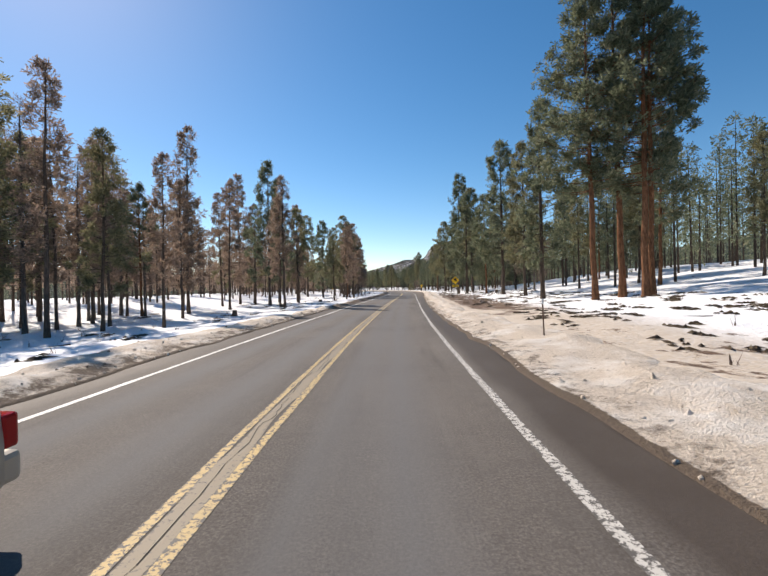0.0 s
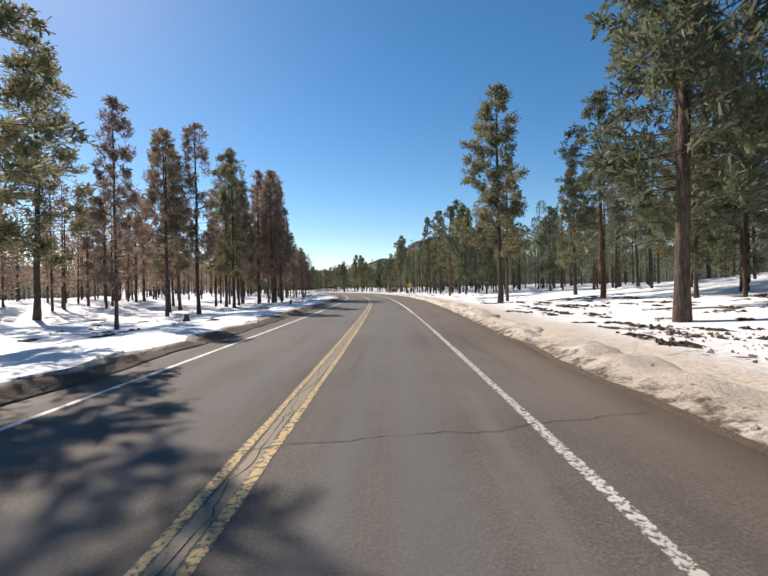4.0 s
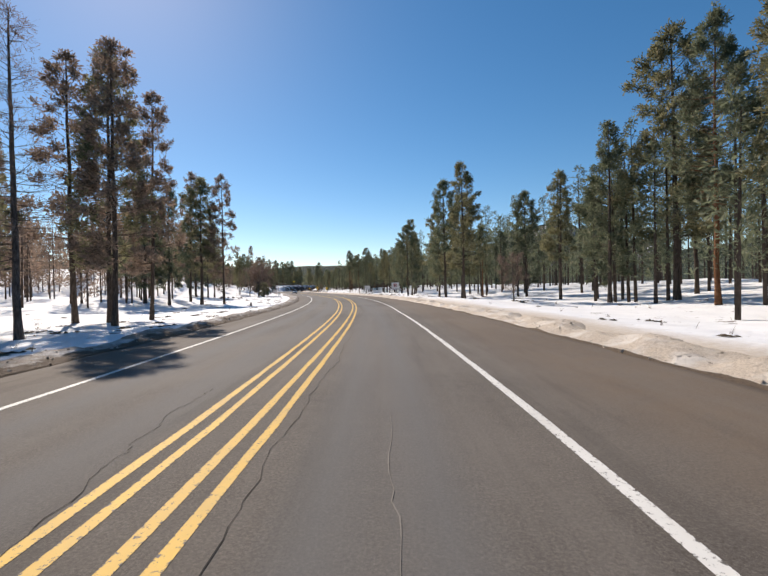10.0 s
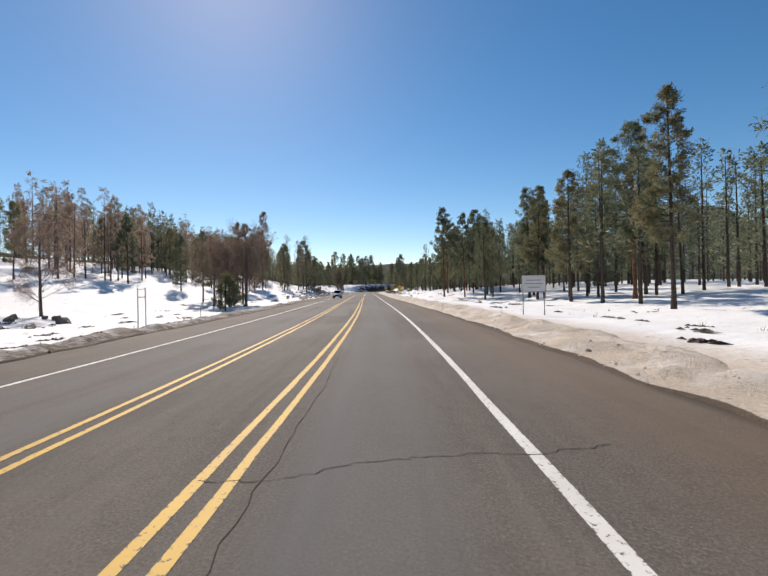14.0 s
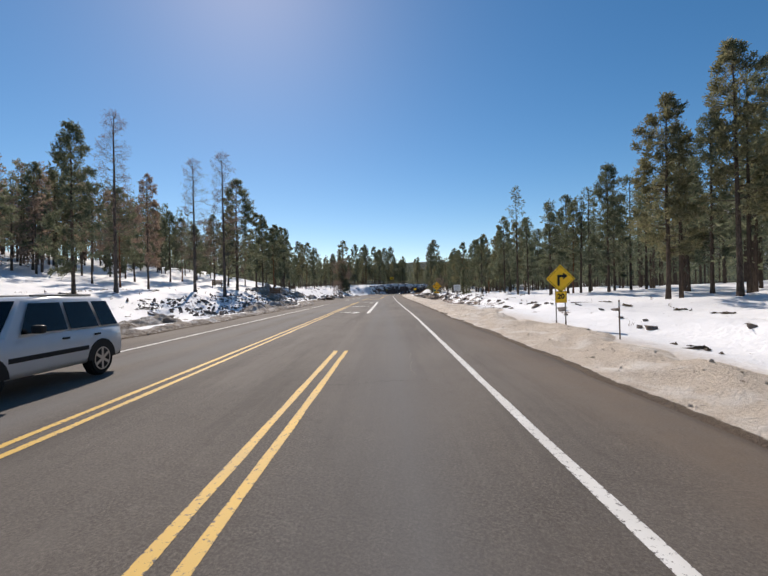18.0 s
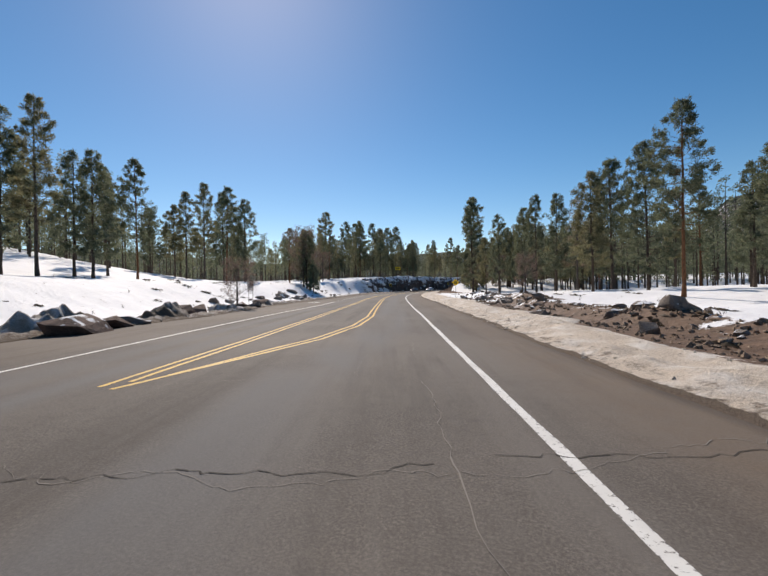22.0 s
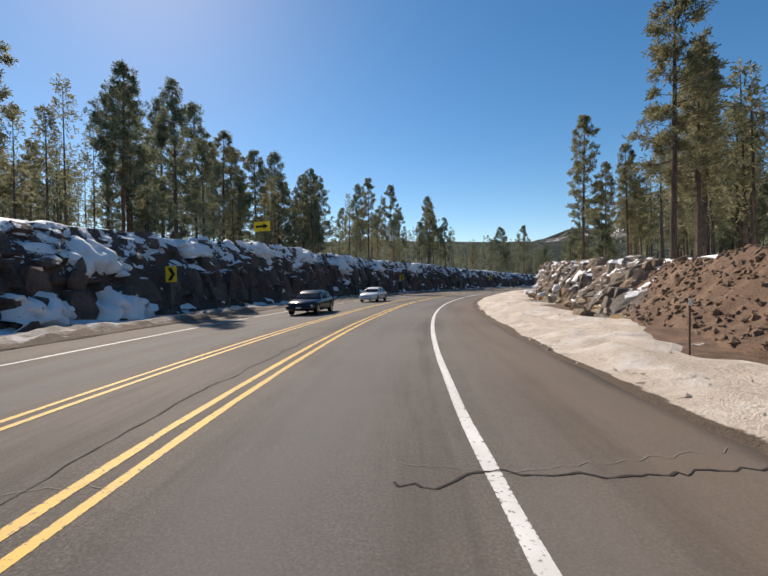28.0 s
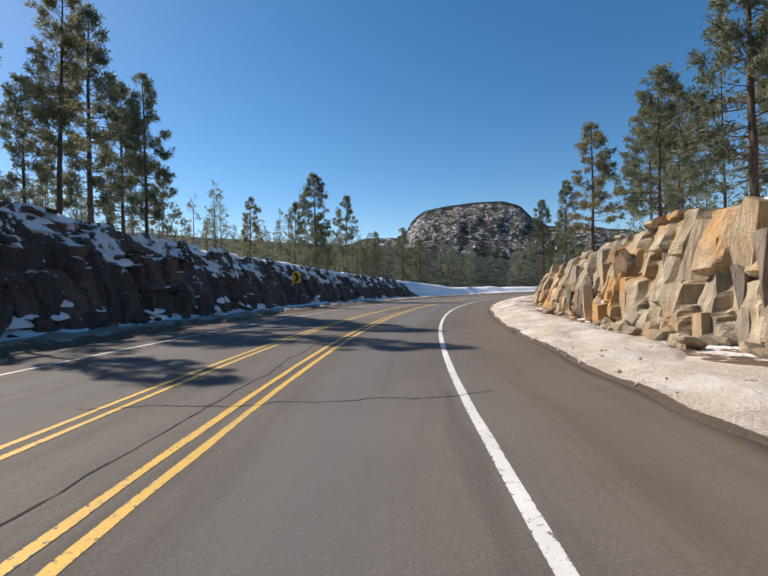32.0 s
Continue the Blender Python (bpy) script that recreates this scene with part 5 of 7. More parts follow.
def build_cut(name, label, foot, brow, top, side, s0, s1, mat, blocks, seed, cap):
    """A rock cutting: rough face, with blocks and columns standing proud of it."""
    rng = np.random.default_rng(seed)
    s = np.arange(s0, s1, 0.15)
    m = 46
    k = np.linspace(0, 1, m)
    S = np.repeat(s[:, None], m, 1)
    K = np.repeat(k[None], len(s), 0)
    wide, tier, step_out = (0.85, 1.9, 0.85) if side > 0 else (0.95, 2.3, 0.6)
    rough_z = top(S) * K
    across = (S + 0.3 * bumps(S, rough_z, 1.7, 31) + 0.12 * bumps(S, rough_z, 0.6, 30)) / wide + 0.45 * bumps(S, S * 0, 2.6, 34)
    col = np.floor(across)
    high = (rough_z + 0.25 * bumps(S, rough_z, 1.1, 35)) / tier + 2.0 * lattice(col, col * 0, 36)
    lay_no = np.floor(high)
    fa, fh = across - col - 0.5, high - lay_no - 0.5
    edge = np.minimum(0.5 - np.abs(fa), (0.5 - np.abs(fh)) * tier / wide)
    depth = step_out * (lattice(col, lay_no, 37) - 0.5) + 0.5 * fa * (lattice(col, lay_no, 38) - 0.5) + 0.2 * fh * (lattice(col, lay_no, 39) - 0.4)
    depth = depth + (0.3 if side > 0 else 0.16) * (1 - ease(0.0, 0.12, edge)) + 0.07 * bumps(S, rough_z, 0.45, 32) + 0.035 * bumps(S, rough_z, 0.2, 40)
    U = foot(S) + (brow(S) - foot(S)) * (K ** 1.6) * 0.75 + side * depth
    ends = ease(s0, s0 + (8 if side < 0 else 5), s) * (1 - ease(s1 - 5, s1, s))
    Z = -0.1 + (top(S) + 0.1 + 0.7 * (lattice(col, col * 0 + 9, 33) - 0.5) * (K > 0.9)) * K * ends[:, None] + 0.06 * bumps(S, K * 9, 0.5, 41) * (K > 0.05)
    X, Y = at(S, U)
    cut = tagged(new(name, mesh_of(name, np.stack([X, Y, Z], 2).reshape(-1, 3), strip_faces(*S.shape)[:, ::-1] if side > 0 else strip_faces(*S.shape), mat, False, {"tone": lattice(col, lay_no, 50)})), label, "rock face", kind="structure")
    if side > 0:
        cut.data.materials.append(RUBBLE)
        cut.data.polygons.foreach_set("material_index", np.repeat((s[:-1] < 664).astype(int), m - 1))
    rocks = [boulder(seed + 20 + i, 19, 0.85, "rock_block", mat) for i in range(6)]
    heaps = [boulder(seed + 40 + i, 15, 1.0, "rock_block", RUBBLE if side > 0 else mat) for i in range(5)]
    slabs = [slab(seed + 60 + i, mat) for i in range(8)]
    near_end = 702

    def rise(p):
        return float(top(p)) * max(0.2 if side < 0 else 0.35, float(ease(s0, s0 + (18 if side < 0 else 8), p) * (1 - ease(s1 - 8, s1, p))))

    def back(p, z, h):
        f, b = float(foot(p)), float(brow(p))
        return f + (b - f) * 0.75 * (min(1, max(0, z / h)) ** 1.6)

    def lay(name, me, p, u, z, turn, size):
        x, y = at(p, u)
        part(name, me, cut, m=Matrix.LocRotScale((float(x), float(y), float(z)), turn, size))

    p = s0 + 3.0
    while p < near_end:
        z, h = -0.1, rise(p)
        limit = 0.72 * h if side < 0 else h if p < 666 else 0.85 * h
        while z < limit:
            rubble = side > 0 and p < 660 + 8 * rng.random()
            tall = rng.uniform(0.4, 1.0) if rubble else rng.uniform(0.7, 2.1) if side > 0 else rng.uniform(0.9, 2.4)
            tall = max(0.5, min(tall, limit - z + 0.15))
            wide = rng.uniform(0.5, 1.15) if rubble else rng.uniform(0.45, 0.95) if side > 0 else rng.uniform(0.7, 1.4)
            me = heaps[rng.integers(5)] if rubble or rng.random() < 0.3 else slabs[rng.integers(8)]
            deep = rng.uniform(0.0, 0.35) if rubble else rng.uniform(-0.1, 0.65)
            turn = Euler((rng.normal(0, 0.09), rng.normal(0.05, 0.1), heading(p) + rng.normal(0, 0.5 if rubble else 0.35)))
            lay("rock_slab", me, p + rng.normal(0, 0.15), back(p, z + tall * 0.5, h) + side * deep, z + tall * 0.45, turn, (wide * 0.9, wide * 1.05, tall * 1.12))
            z += tall * 0.92
        p += rng.uniform(1.5, 2.4) if side < 0 else rng.uniform(0.5, 0.82) if p < 666 else rng.uniform(0.9, 1.7)
    for i in range(blocks):
        p = rng.uniform(s0 + 2, near_end)
        h = rise(p)
        if side > 0 or rng.random() < 0.35:
            w = rng.uniform(0.2, 0.8)
            u, z, name = float(foot(p)) - side * rng.uniform(-0.2, 1.1), w * 0.2 + 0.12, "fallen_rock"
        else:
            w = rng.uniform(0.4, 1.2)
            z, name = rng.uniform(0.6, 1.0) * h, "rock_block"
            u = back(p, z, h) + side * rng.uniform(0.05, 0.4)
        lay(name, rocks[rng.integers(6)], p, u, z, Euler(rng.normal(0, 0.3, 3) + np.array([0, 0, rng.uniform(0, 6.28)])), (w * rng.uniform(0.7, 1.3), w, w * rng.uniform(0.5, 1.0)))
    # snow lying on ledges and along the brow
    V, F = [], []
    for i in range(cap):
        p = rng.uniform(s0 + 1, s1 - 1)
        h = rise(p)
        p = rng.uniform(s0 + 1, 652) if side > 0 else p
        h = rise(p)
        q = rng.choice([1.0, rng.uniform(0.85, 1.0), rng.uniform(0.6, 0.95), rng.uniform(0.6, 0.95), rng.uniform(0.02, 0.25)])
        f, b = float(foot(p)), float(brow(p))
        u0 = f + (b - f) * 0.75 * q ** 1.6 + side * (0.15 if q < 1 else rng.uniform(0.1, 0.9))
        l, w, t = rng.uniform(0.15, 1.1) ** 1.2, rng.uniform(0.15, 0.55), rng.uniform(0.08, 0.3)
        n = len(V)
        ringn = 9
        for r, zz in ((1.0, -0.3), (0.85, 0.35), (0.5, 0.8), (0.12, 1.0)):
            for j in range(ringn):
                a = 2 * math.pi * j / ringn
                g = r * (1 + 0.25 * math.sin(3 * a + i) + rng.normal(0, 0.07))
                uu = u0 + side * w * g * math.sin(a)
                x, y = at(p + l * g * math.cos(a), uu)
                V.append((x, y, q * h + zz * t + (0.55 * (uu - u0) * side)))
        for r in range(3):
            for j in range(ringn):
                F.append((n + r * ringn + j, n + r * ringn + (j + 1) % ringn, n + (r + 1) * ringn + (j + 1) % ringn, n + (r + 1) * ringn + j))
        F.append(tuple(n + 3 * ringn + j for j in range(ringn)))
    me = mesh_of("ledge_snow", V, F, SNOW, True, {"bare": np.zeros(len(V)), "grit": np.full(len(V), 0.1)})
    tagged(new("ledge_snow", me), "patches of white snow lying on rock ledges", "snow", kind="stuff")


build_cut("rock_face_dark", "shaded dark basalt road cutting with broken columns", foot_left, brow_left, bank_left, -1, 603.5, 752, BASALT, 150, 100, 330)
build_cut("rock_face_tan", "sunlit tan and orange rock cutting with broken blocks", foot_right, brow_right, bank_right, 1, 619, 730, TAN_ROCK, 190, 200, 80)


def snow_drift(s0, z0, long, tall, thick, seed, side=-1):
    """Snow slid down and caught on a rock face."""
    foot, brow, top = (foot_left, brow_left, bank_left) if side < 0 else (foot_right, brow_right, bank_right)
    rng = np.random.default_rng(seed)
    a, b = np.meshgrid(np.linspace(-1, 1, 25), np.linspace(-1, 1, 21), indexing="ij")
    S, Z = s0 + a * long / 2, np.maximum(z0 + b * tall / 2 + 0.12 * bumps(a * long, b * tall, 0.7, seed), -0.1)
    k = np.clip(Z / top(S), 0, 1)
    face = foot(S) + (brow(S) - foot(S)) * 0.75 * k ** 1.6
    r = np.hypot(a * (1 + 0.25 * b), b) + 0.45 * bumps(a * long, b * tall, 0.8, seed + 1) + 0.2 * bumps(a * long, b * tall, 0.3, seed + 2)
    U = face - side * (0.18 + thick * (1 - ease(0.35, 1.0, r)) - 1.0 * ease(0.8, 1.1, r) + 0.1 * bumps(S, Z, 0.5, seed + 3))
    X, Y = at(S, U)
    n = a.size
    me = mesh_of("snow_drift", np.stack([X, Y, Z], 2).reshape(-1, 3), strip_faces(*a.shape) if side < 0 else strip_faces(*a.shape)[:, ::-1], SNOW, True, {"bare": np.zeros(n), "grit": np.full(n, 0.05 if side < 0 else 0.35)})
    tagged(new("snow_drift", me), "white snow drift clinging to the dark rock face" if side < 0 else "sandy snow drift at the foot of the tan rock", "snow", "snow on the rock")


for i, (s, z, l, t, w) in enumerate([(625, 0.7, 3.4, 2.3, 0.9), (624.3, 3.4, 3.2, 2.2, 0.5), (620.6, 0.8, 2.6, 2.0, 0.7), (633, 4.6, 3.6, 1.4, 0.5), (659.3, 4.7, 3.6, 2.8, 0.5), (662.5, 5.4, 3.2, 1.5, 0.4), (658, 2.2, 1.0, 0.9, 0.4), (661.6, 0.5, 2.0, 1.1, 0.6), (670.5, 4.5, 2.8, 1.3, 0.5), (642, 5.3, 4.0, 1.6, 0.5), (650, 5.4, 4.4, 1.8, 0.5), (683, 4.8, 3.6, 1.6, 0.5), (613, 3.2, 3.4, 1.6, 0.5), (608.6, 1.6, 3.4, 2.8, 0.4), (611.5, 0.9, 2.6, 1.6, 0.35), (610, 3.6, 3.0, 1.4, 0.35), (616.5, 2.0, 2.2, 1.8, 0.35), (676, 0.5, 1.8, 1.0, 0.5)]):
    snow_drift(s, z, l, t, w, 500 + i)
for i, (s, z, l, t, w) in enumerate([(660.5, 0.2, 2.4, 1.1, 1.0), (656.3, 0.2, 2.4, 1.3, 1.2), (657.5, 2.8, 1.2, 0.8, 0.5), (661.5, 2.4, 0.8, 0.8, 0.4), (654.3, 1.2, 1.0, 0.9, 0.5), (640, 1.2, 1.4, 0.8, 0.5), (645, 0.3, 1.8, 0.9, 0.7)]):
    snow_drift(s, z, l, t, w, 540 + i, 1)


def bank_z(S, U, K):
    """Height of the lumpy earth bank, K from its foot to its brow."""
    e = ease(574, 588, S)
    X, Y = at(S, U)
    Z = ground_z(S, U) + e * (0.22 * np.sin(np.pi * K) + 0.05 + 0.14 * bumps(X, Y, 0.8, 51) + 0.09 * bumps(X, Y, 0.35, 52)) - 0.3 * (1 - e)
    return Z - 0.45 * (1 - ease(0.0, 0.3 + 0.25 * bumps(S, S * 0, 2.2, 53), K)) - 0.12 * bumps(S, K * 3, 1.1, 54) * (K < 0.5)


def build_bank():
    """Bare red earth bank before the tan rock."""
    s = np.arange(574, 632, 0.2)
    k = np.linspace(0, 1, 24)
    S = np.repeat(s[:, None], 24, 1)
    K = np.repeat(k[None], len(s), 0)
    U = foot_right(S) - 0.6 + (brow_right(S) - foot_right(S) + 0.2) * K
    X, Y = at(S, U)
    Z = bank_z(S, U, K)
    Z[:, 0] -= 0.25
    Z[:, -1] -= 0.2
    bank = tagged(new("earth_bank", mesh_of("earth_bank", np.stack([X, Y, Z], 2).reshape(-1, 3), strip_faces(*S.shape)[:, ::-1], EARTH, True)), "bare reddish-brown stony earth bank", "bank", kind="structure")
    rng = np.random.default_rng(77)
    stones = [boulder(300 + i, 12, 0.8, "bank_stone", STONE) for i in range(4)]
    for i in range(296):
        p, q = rng.uniform(588, 626), rng.uniform(0.2, 1.0)
        u = float(foot_right(p)) - 0.6 + float(brow_right(p) - foot_right(p) + 0.2) * q
        x, y = at(p, u)
        w = rng.uniform(0.04, 0.13) + 0.22 * rng.random() ** 8
        part("stone", stones[rng.integers(4)], bank, m=Matrix.LocRotScale((float(x), float(y), float(bank_z(np.array(p), np.array(u), np.array(q))) + 0.02), Euler(rng.uniform(0, 6.28, 3)), (w, w, w * 0.8)))


build_bank()


def build_gravel(name, label, mat, n, s0, s1, place, small, large, seed):
    """Stones too many to count; place gives across and height for s and a share from 0 to 1."""
    rng = np.random.default_rng(seed)
    ball = bmesh.new()
    bmesh.ops.create_icosphere(ball, subdivisions=1, radius=1)
    bv, bf = np.array([v.co[:] for v in ball.verts]), np.array([[v.index for v in f.verts] for f in ball.faces])
    ball.free()
    p, q = rng.uniform(s0, s1, n), rng.uniform(0.05, 1.0, n) ** 0.8
    u, z = place(p, q)
    x, y = at(p, u)
    c = np.stack([x, y, z + 0.012], 1)
    r = small + (large - small) * rng.random(n) ** 2.2
    v = c[:, None] + (bv[None] + rng.normal(0, 0.25, (n, len(bv), 3))) * r[:, None, None] * rng.uniform(0.6, 1.3, (n, 1, 3))
    me = mesh_of(name, v.reshape(-1, 3), (bf[None] + (np.arange(n) * len(bv))[:, None, None]).reshape(-1, 3), mat)
    tagged(new(name, me), label, "gravel", kind="stuff")


def on_bank(p, q):
    u = foot_right(p) - 0.6 + (brow_right(p) - foot_right(p) + 0.2) * q
    return u, bank_z(p, u, q)


def on_ploughed(p, q):
    u = edge_left(p) - 1.2 - 9.0 * q + 0.8 * bumps(p, q * 9, 2.0, 58)
    return u, ground_z(p, u) + 0.25 * np.maximum(0, bumps(p, q * 20, 0.9, 59))


def on_verge(p, q):
    u = edge_right(p) + 2.8 + 4.4 * q + 0.7 * bumps(p, q * 9, 2.0, 57)
    return u, ground_z(p, u)


build_gravel("bank_gravel", "small brown and tan stones lying in the earth bank", STONE, 3400, 587, 628, on_bank, 0.02, 0.11, 78)
build_gravel("verge_gravel", "brown clods and stones on the bare verge", STONE, 2300, 468, 535, on_verge, 0.025, 0.13, 79)
build_gravel("snow_rubble", "dark clods and stones scattered over ploughed snow", GREY_ROCK, 1500, 436, 502, on_ploughed, 0.03, 0.2, 81)
build_gravel("verge_gravel", "brown clods and stones on the bare verge", STONE, 1100, 40, 105, on_verge, 0.02, 0.10, 80)
loose = [boulder(400 + i, 15, 0.75, "boulder", GREY_ROCK) for i in range(5)]
loose_dark = [boulder(420 + i, 17, 0.8, "rock_outcrop", BASALT) for i in range(5)]
rock_rng = np.random.default_rng(12)


def rocks_along(count, s0, s1, u0, u1, small, large, label):
    for i in range(count):
        s, u = rock_rng.uniform(s0, s1), rock_rng.uniform(u0, u1)
        w = rock_rng.uniform(small, large)
        x, y, z = spot(s, u)
        ob = new("boulder", loose[rock_rng.integers(5)])
        ob.matrix_basis = Matrix.LocRotScale((x, y, z + 0.10 * w), Euler((0.2 * rock_rng.normal(), 0.2 * rock_rng.normal(), rock_rng.uniform(0, 6.28))), (w, w * rock_rng.uniform(0.7, 1.3), w * rock_rng.uniform(0.6, 0.9)))
        tagged(ob, label, "rock", "roadside rocks")


rocks_along(9, 333, 356, -30, -24, 0.5, 1.3, "dark rock lying in the snow")
rocks_along(80, 400, 470, 9.4, 12.0, 0.18, 0.6, "grey-brown rock half buried in snow")
rocks_along(95, 466, 550, 9.4, 12.4, 0.15, 0.55, "grey-brown rock half buried in snow")
rocks_along(42, 566, 608, -21, -13.6, 0.15, 0.9, "dark rock in the snow slope")
rocks_along(40, 506, 562, -18, -13.0, 0.3, 1.5, "dark rock at the foot of the snow bank")
rocks_along(46, 395, 500, -21, -13.5, 0.25, 0.9, "dark rock lying in the snow")
rocks_along(45, 470, 545, 8.6, 12.0, 0.4, 1.1, "flat grey-brown rock lying on bare ground")
for s_, u_, l_, d_, t_, n_ in ((503.5, -13.8, 3.0, 2.0, 1.5, 0), (506.3, -14.2, 2.0, 1.8, 1.2, 1), (513.5, -14.6, 3.6, 1.8, 1.1, 2), (517.2, -14.9, 2.8, 1.6, 1.0, 3), (498.5, -15.0, 2.4, 2.0, 1.3, 4), (526, -15.0, 2.0, 1.4, 0.8, 1), (533, -15.0, 2.4, 1.4, 0.8, 2)):
    x_, y_, z_ = spot(s_, u_)
    ledge = new("rock_outcrop", loose_dark[n_])
    ledge.matrix_basis = Matrix.LocRotScale((x_, y_, z_ + 0.2 * t_), Euler((0.08, 0.05, heading(s_) + 0.15 * (n_ - 2))), (d_, l_, t_))
    tagged(ledge, "dark brown rock outcrop at the foot of the snow bank", "rock", "roadside outcrops")
rocks_along(10, 20, 110, 7, 12, 0.25, 0.6, "small brown rock on bare ground")


def heap(s, u, long, wide, tall, seed, label):
    """A lumpy mound of ploughed snow and earth."""
    rng = np.random.default_rng(seed)
    a = np.linspace(0, 2 * np.pi, 97)[:-1]
    r = np.linspace(1, 0.02, 34)
    V, earth_tint = [], []
    x0, y0, z0 = spot(s, u)
    h = heading(s)
    for q in r:
        for w in a:
            k = q * (1 + 0.22 * math.sin(2 * w + seed) + 0.12 * math.sin(5 * w + 2 * seed))
            lx, ly = wide / 2 * k * math.cos(w), long / 2 * k * math.sin(w)
            x, y = x0 + math.cos(h) * lx - math.sin(h) * ly, y0 + math.sin(h) * lx + math.cos(h) * ly
            up = tall * (1 - q ** 2.2) * (0.8 + 0.5 * float(bumps(x, y, 1.1, seed))) + 0.32 * tall * float(bumps(x, y, 0.5, seed + 1)) * (q < 0.98) + 0.09 * float(bumps(x, y, 0.22, seed + 3)) * (q < 0.98)
            V.append((x, y, float(z0) + up - 0.12))
            earth_tint.append((0.4 if s < 502 else 0.7) * min(1.0, 0.35 + q) * (0.7 + 0.5 * float(bumps(x, y, 1.6, seed + 2))))
    n = len(a)
    F = [(i * n + j, i * n + (j + 1) % n, (i + 1) * n + (j + 1) % n, (i + 1) * n + j) for i in range(33) for j in range(n)] + [tuple(33 * n + j for j in range(n))]
    tagged(new("snow_mound", mesh_of("snow_mound", V, F, SLUSH, True, {"earth_tint": earth_tint})), label, "snow mound", "ploughed mounds")


HEAP = "heap of ploughed snow mixed with dark earth"
for i, (s, u, l, w, h) in enumerate([(449, -14.5, 9, 3.5, 0.7), (459, -15.2, 7, 4, 0.9), (466, -15.6, 5, 3.5, 0.8), (472, -19, 5, 4, 1.0), (476, -21.5, 6, 4.5, 1.3), (482, -22.5, 7, 4, 1.2), (488, -21.5, 7, 4, 1.1), (494, -19.5, 7, 3.5, 1.0), (499, -17.5, 6, 2.6, 0.9), (504, -15.2, 5, 1.8, 1.1), (512, -14.6, 6, 2.0, 1.0), (521, -14.4, 6, 1.8, 0.8), (533, -14.3, 7, 1.8, 0.7), (428, -14.6, 9, 3, 0.6), (412, -14.8, 8, 3, 0.5)]):
    heap(s, u, l, w, h, 60 + i, HEAP)


def build_twigs():
    """Dry stems, fallen sticks and litter poking out of the snow."""
    rng = np.random.default_rng(91)
    V, F = [], []
    for i in range(900):
        left = rng.random() < 0.55
        s = rng.uniform(0, 640)
        u = float(edge_left(s)) - rng.uniform(2.2, 16) if left else float(edge_right(s)) + rng.uniform(3.5, 16)
        if (s > 580 and left) or (s > 575 and u < 14) or (460 < s < 505 and left):
            continue
        x, y, z = spot(s, u)
        lying = rng.random() < 0.35
        for j in range(1 if lying else rng.integers(3, 9)):
            a, l = rng.uniform(0, 6.28), rng.uniform(0.5, 1.8) if lying else rng.uniform(0.12, 0.4)
            up = 0.04 if lying else l
            d = np.array([math.cos(a) * l * (1 if lying else 0.5), math.sin(a) * l * (1 if lying else 0.5), up])
            w = 0.03 if lying else 0.012
            o = np.array([-math.sin(a) * w, math.cos(a) * w, 0])
            b = np.array([x, y, z - 0.02]) + (0 if lying else rng.normal(0, 0.05, 3) * np.array([1, 1, 0]))
            n = len(V)
            V += [b - o, b + o, b + np.array([0, 0, 1.8 * w]), b + d]
            F += [(n, n + 1, n + 3), (n + 1, n + 2, n + 3), (n + 2, n, n + 3)]
    tagged(new("dry_stems", mesh_of("dry_stems", V, F, TWIG)), "dry stems and fallen sticks poking from the snow", "twigs", kind="stuff")


build_twigs()


def build_litter():
    """Flat scraps of needles, bark and dead grass showing through the snow."""
    rng = np.random.default_rng(93)
    V, F = [], []
    spots = [(rng.uniform(2, 130), rng.uniform(3.2, 17), 1) for i in range(420)] + [(rng.uniform(0, 570), rng.uniform(2.5, 18), -1) for i in range(380)] + [(rng.uniform(130, 570), rng.uniform(3.5, 16), 1) for i in range(200)]
    for s, off, side in spots:
        u = float(edge_right(s)) + off if side > 0 else float(edge_left(s)) - off
        if 460 < s < 506 and side < 0:
            continue
        size = rng.uniform(0.15, 0.75)
        for j in range(rng.integers(8, 22)):
            ds, du = rng.normal(0, size * 0.7), rng.normal(0, size * 0.4)
            x, y, z = spot(s + ds, u + du)
            a, l, w = rng.uniform(0, 6.28), rng.uniform(0.08, 0.32), rng.uniform(0.04, 0.12)
            d, o = np.array([math.cos(a), math.sin(a), 0]) * l, np.array([-math.sin(a), math.cos(a), 0]) * w
            b = np.array([x, y, z + 0.015])
            n = len(V)
            V += [b - d, b + o, b + d, b - o, b + np.array([0, 0, rng.uniform(0.03, 0.09)])]
            F += [(n, n + 3, n + 4), (n + 3, n + 2, n + 4), (n + 2, n + 1, n + 4), (n + 1, n, n + 4)]
    tagged(new("needle_litter", mesh_of("needle_litter", V, F, LITTER)), "dark scraps of needles and dead grass on the snow", "litter", kind="stuff")


build_litter()


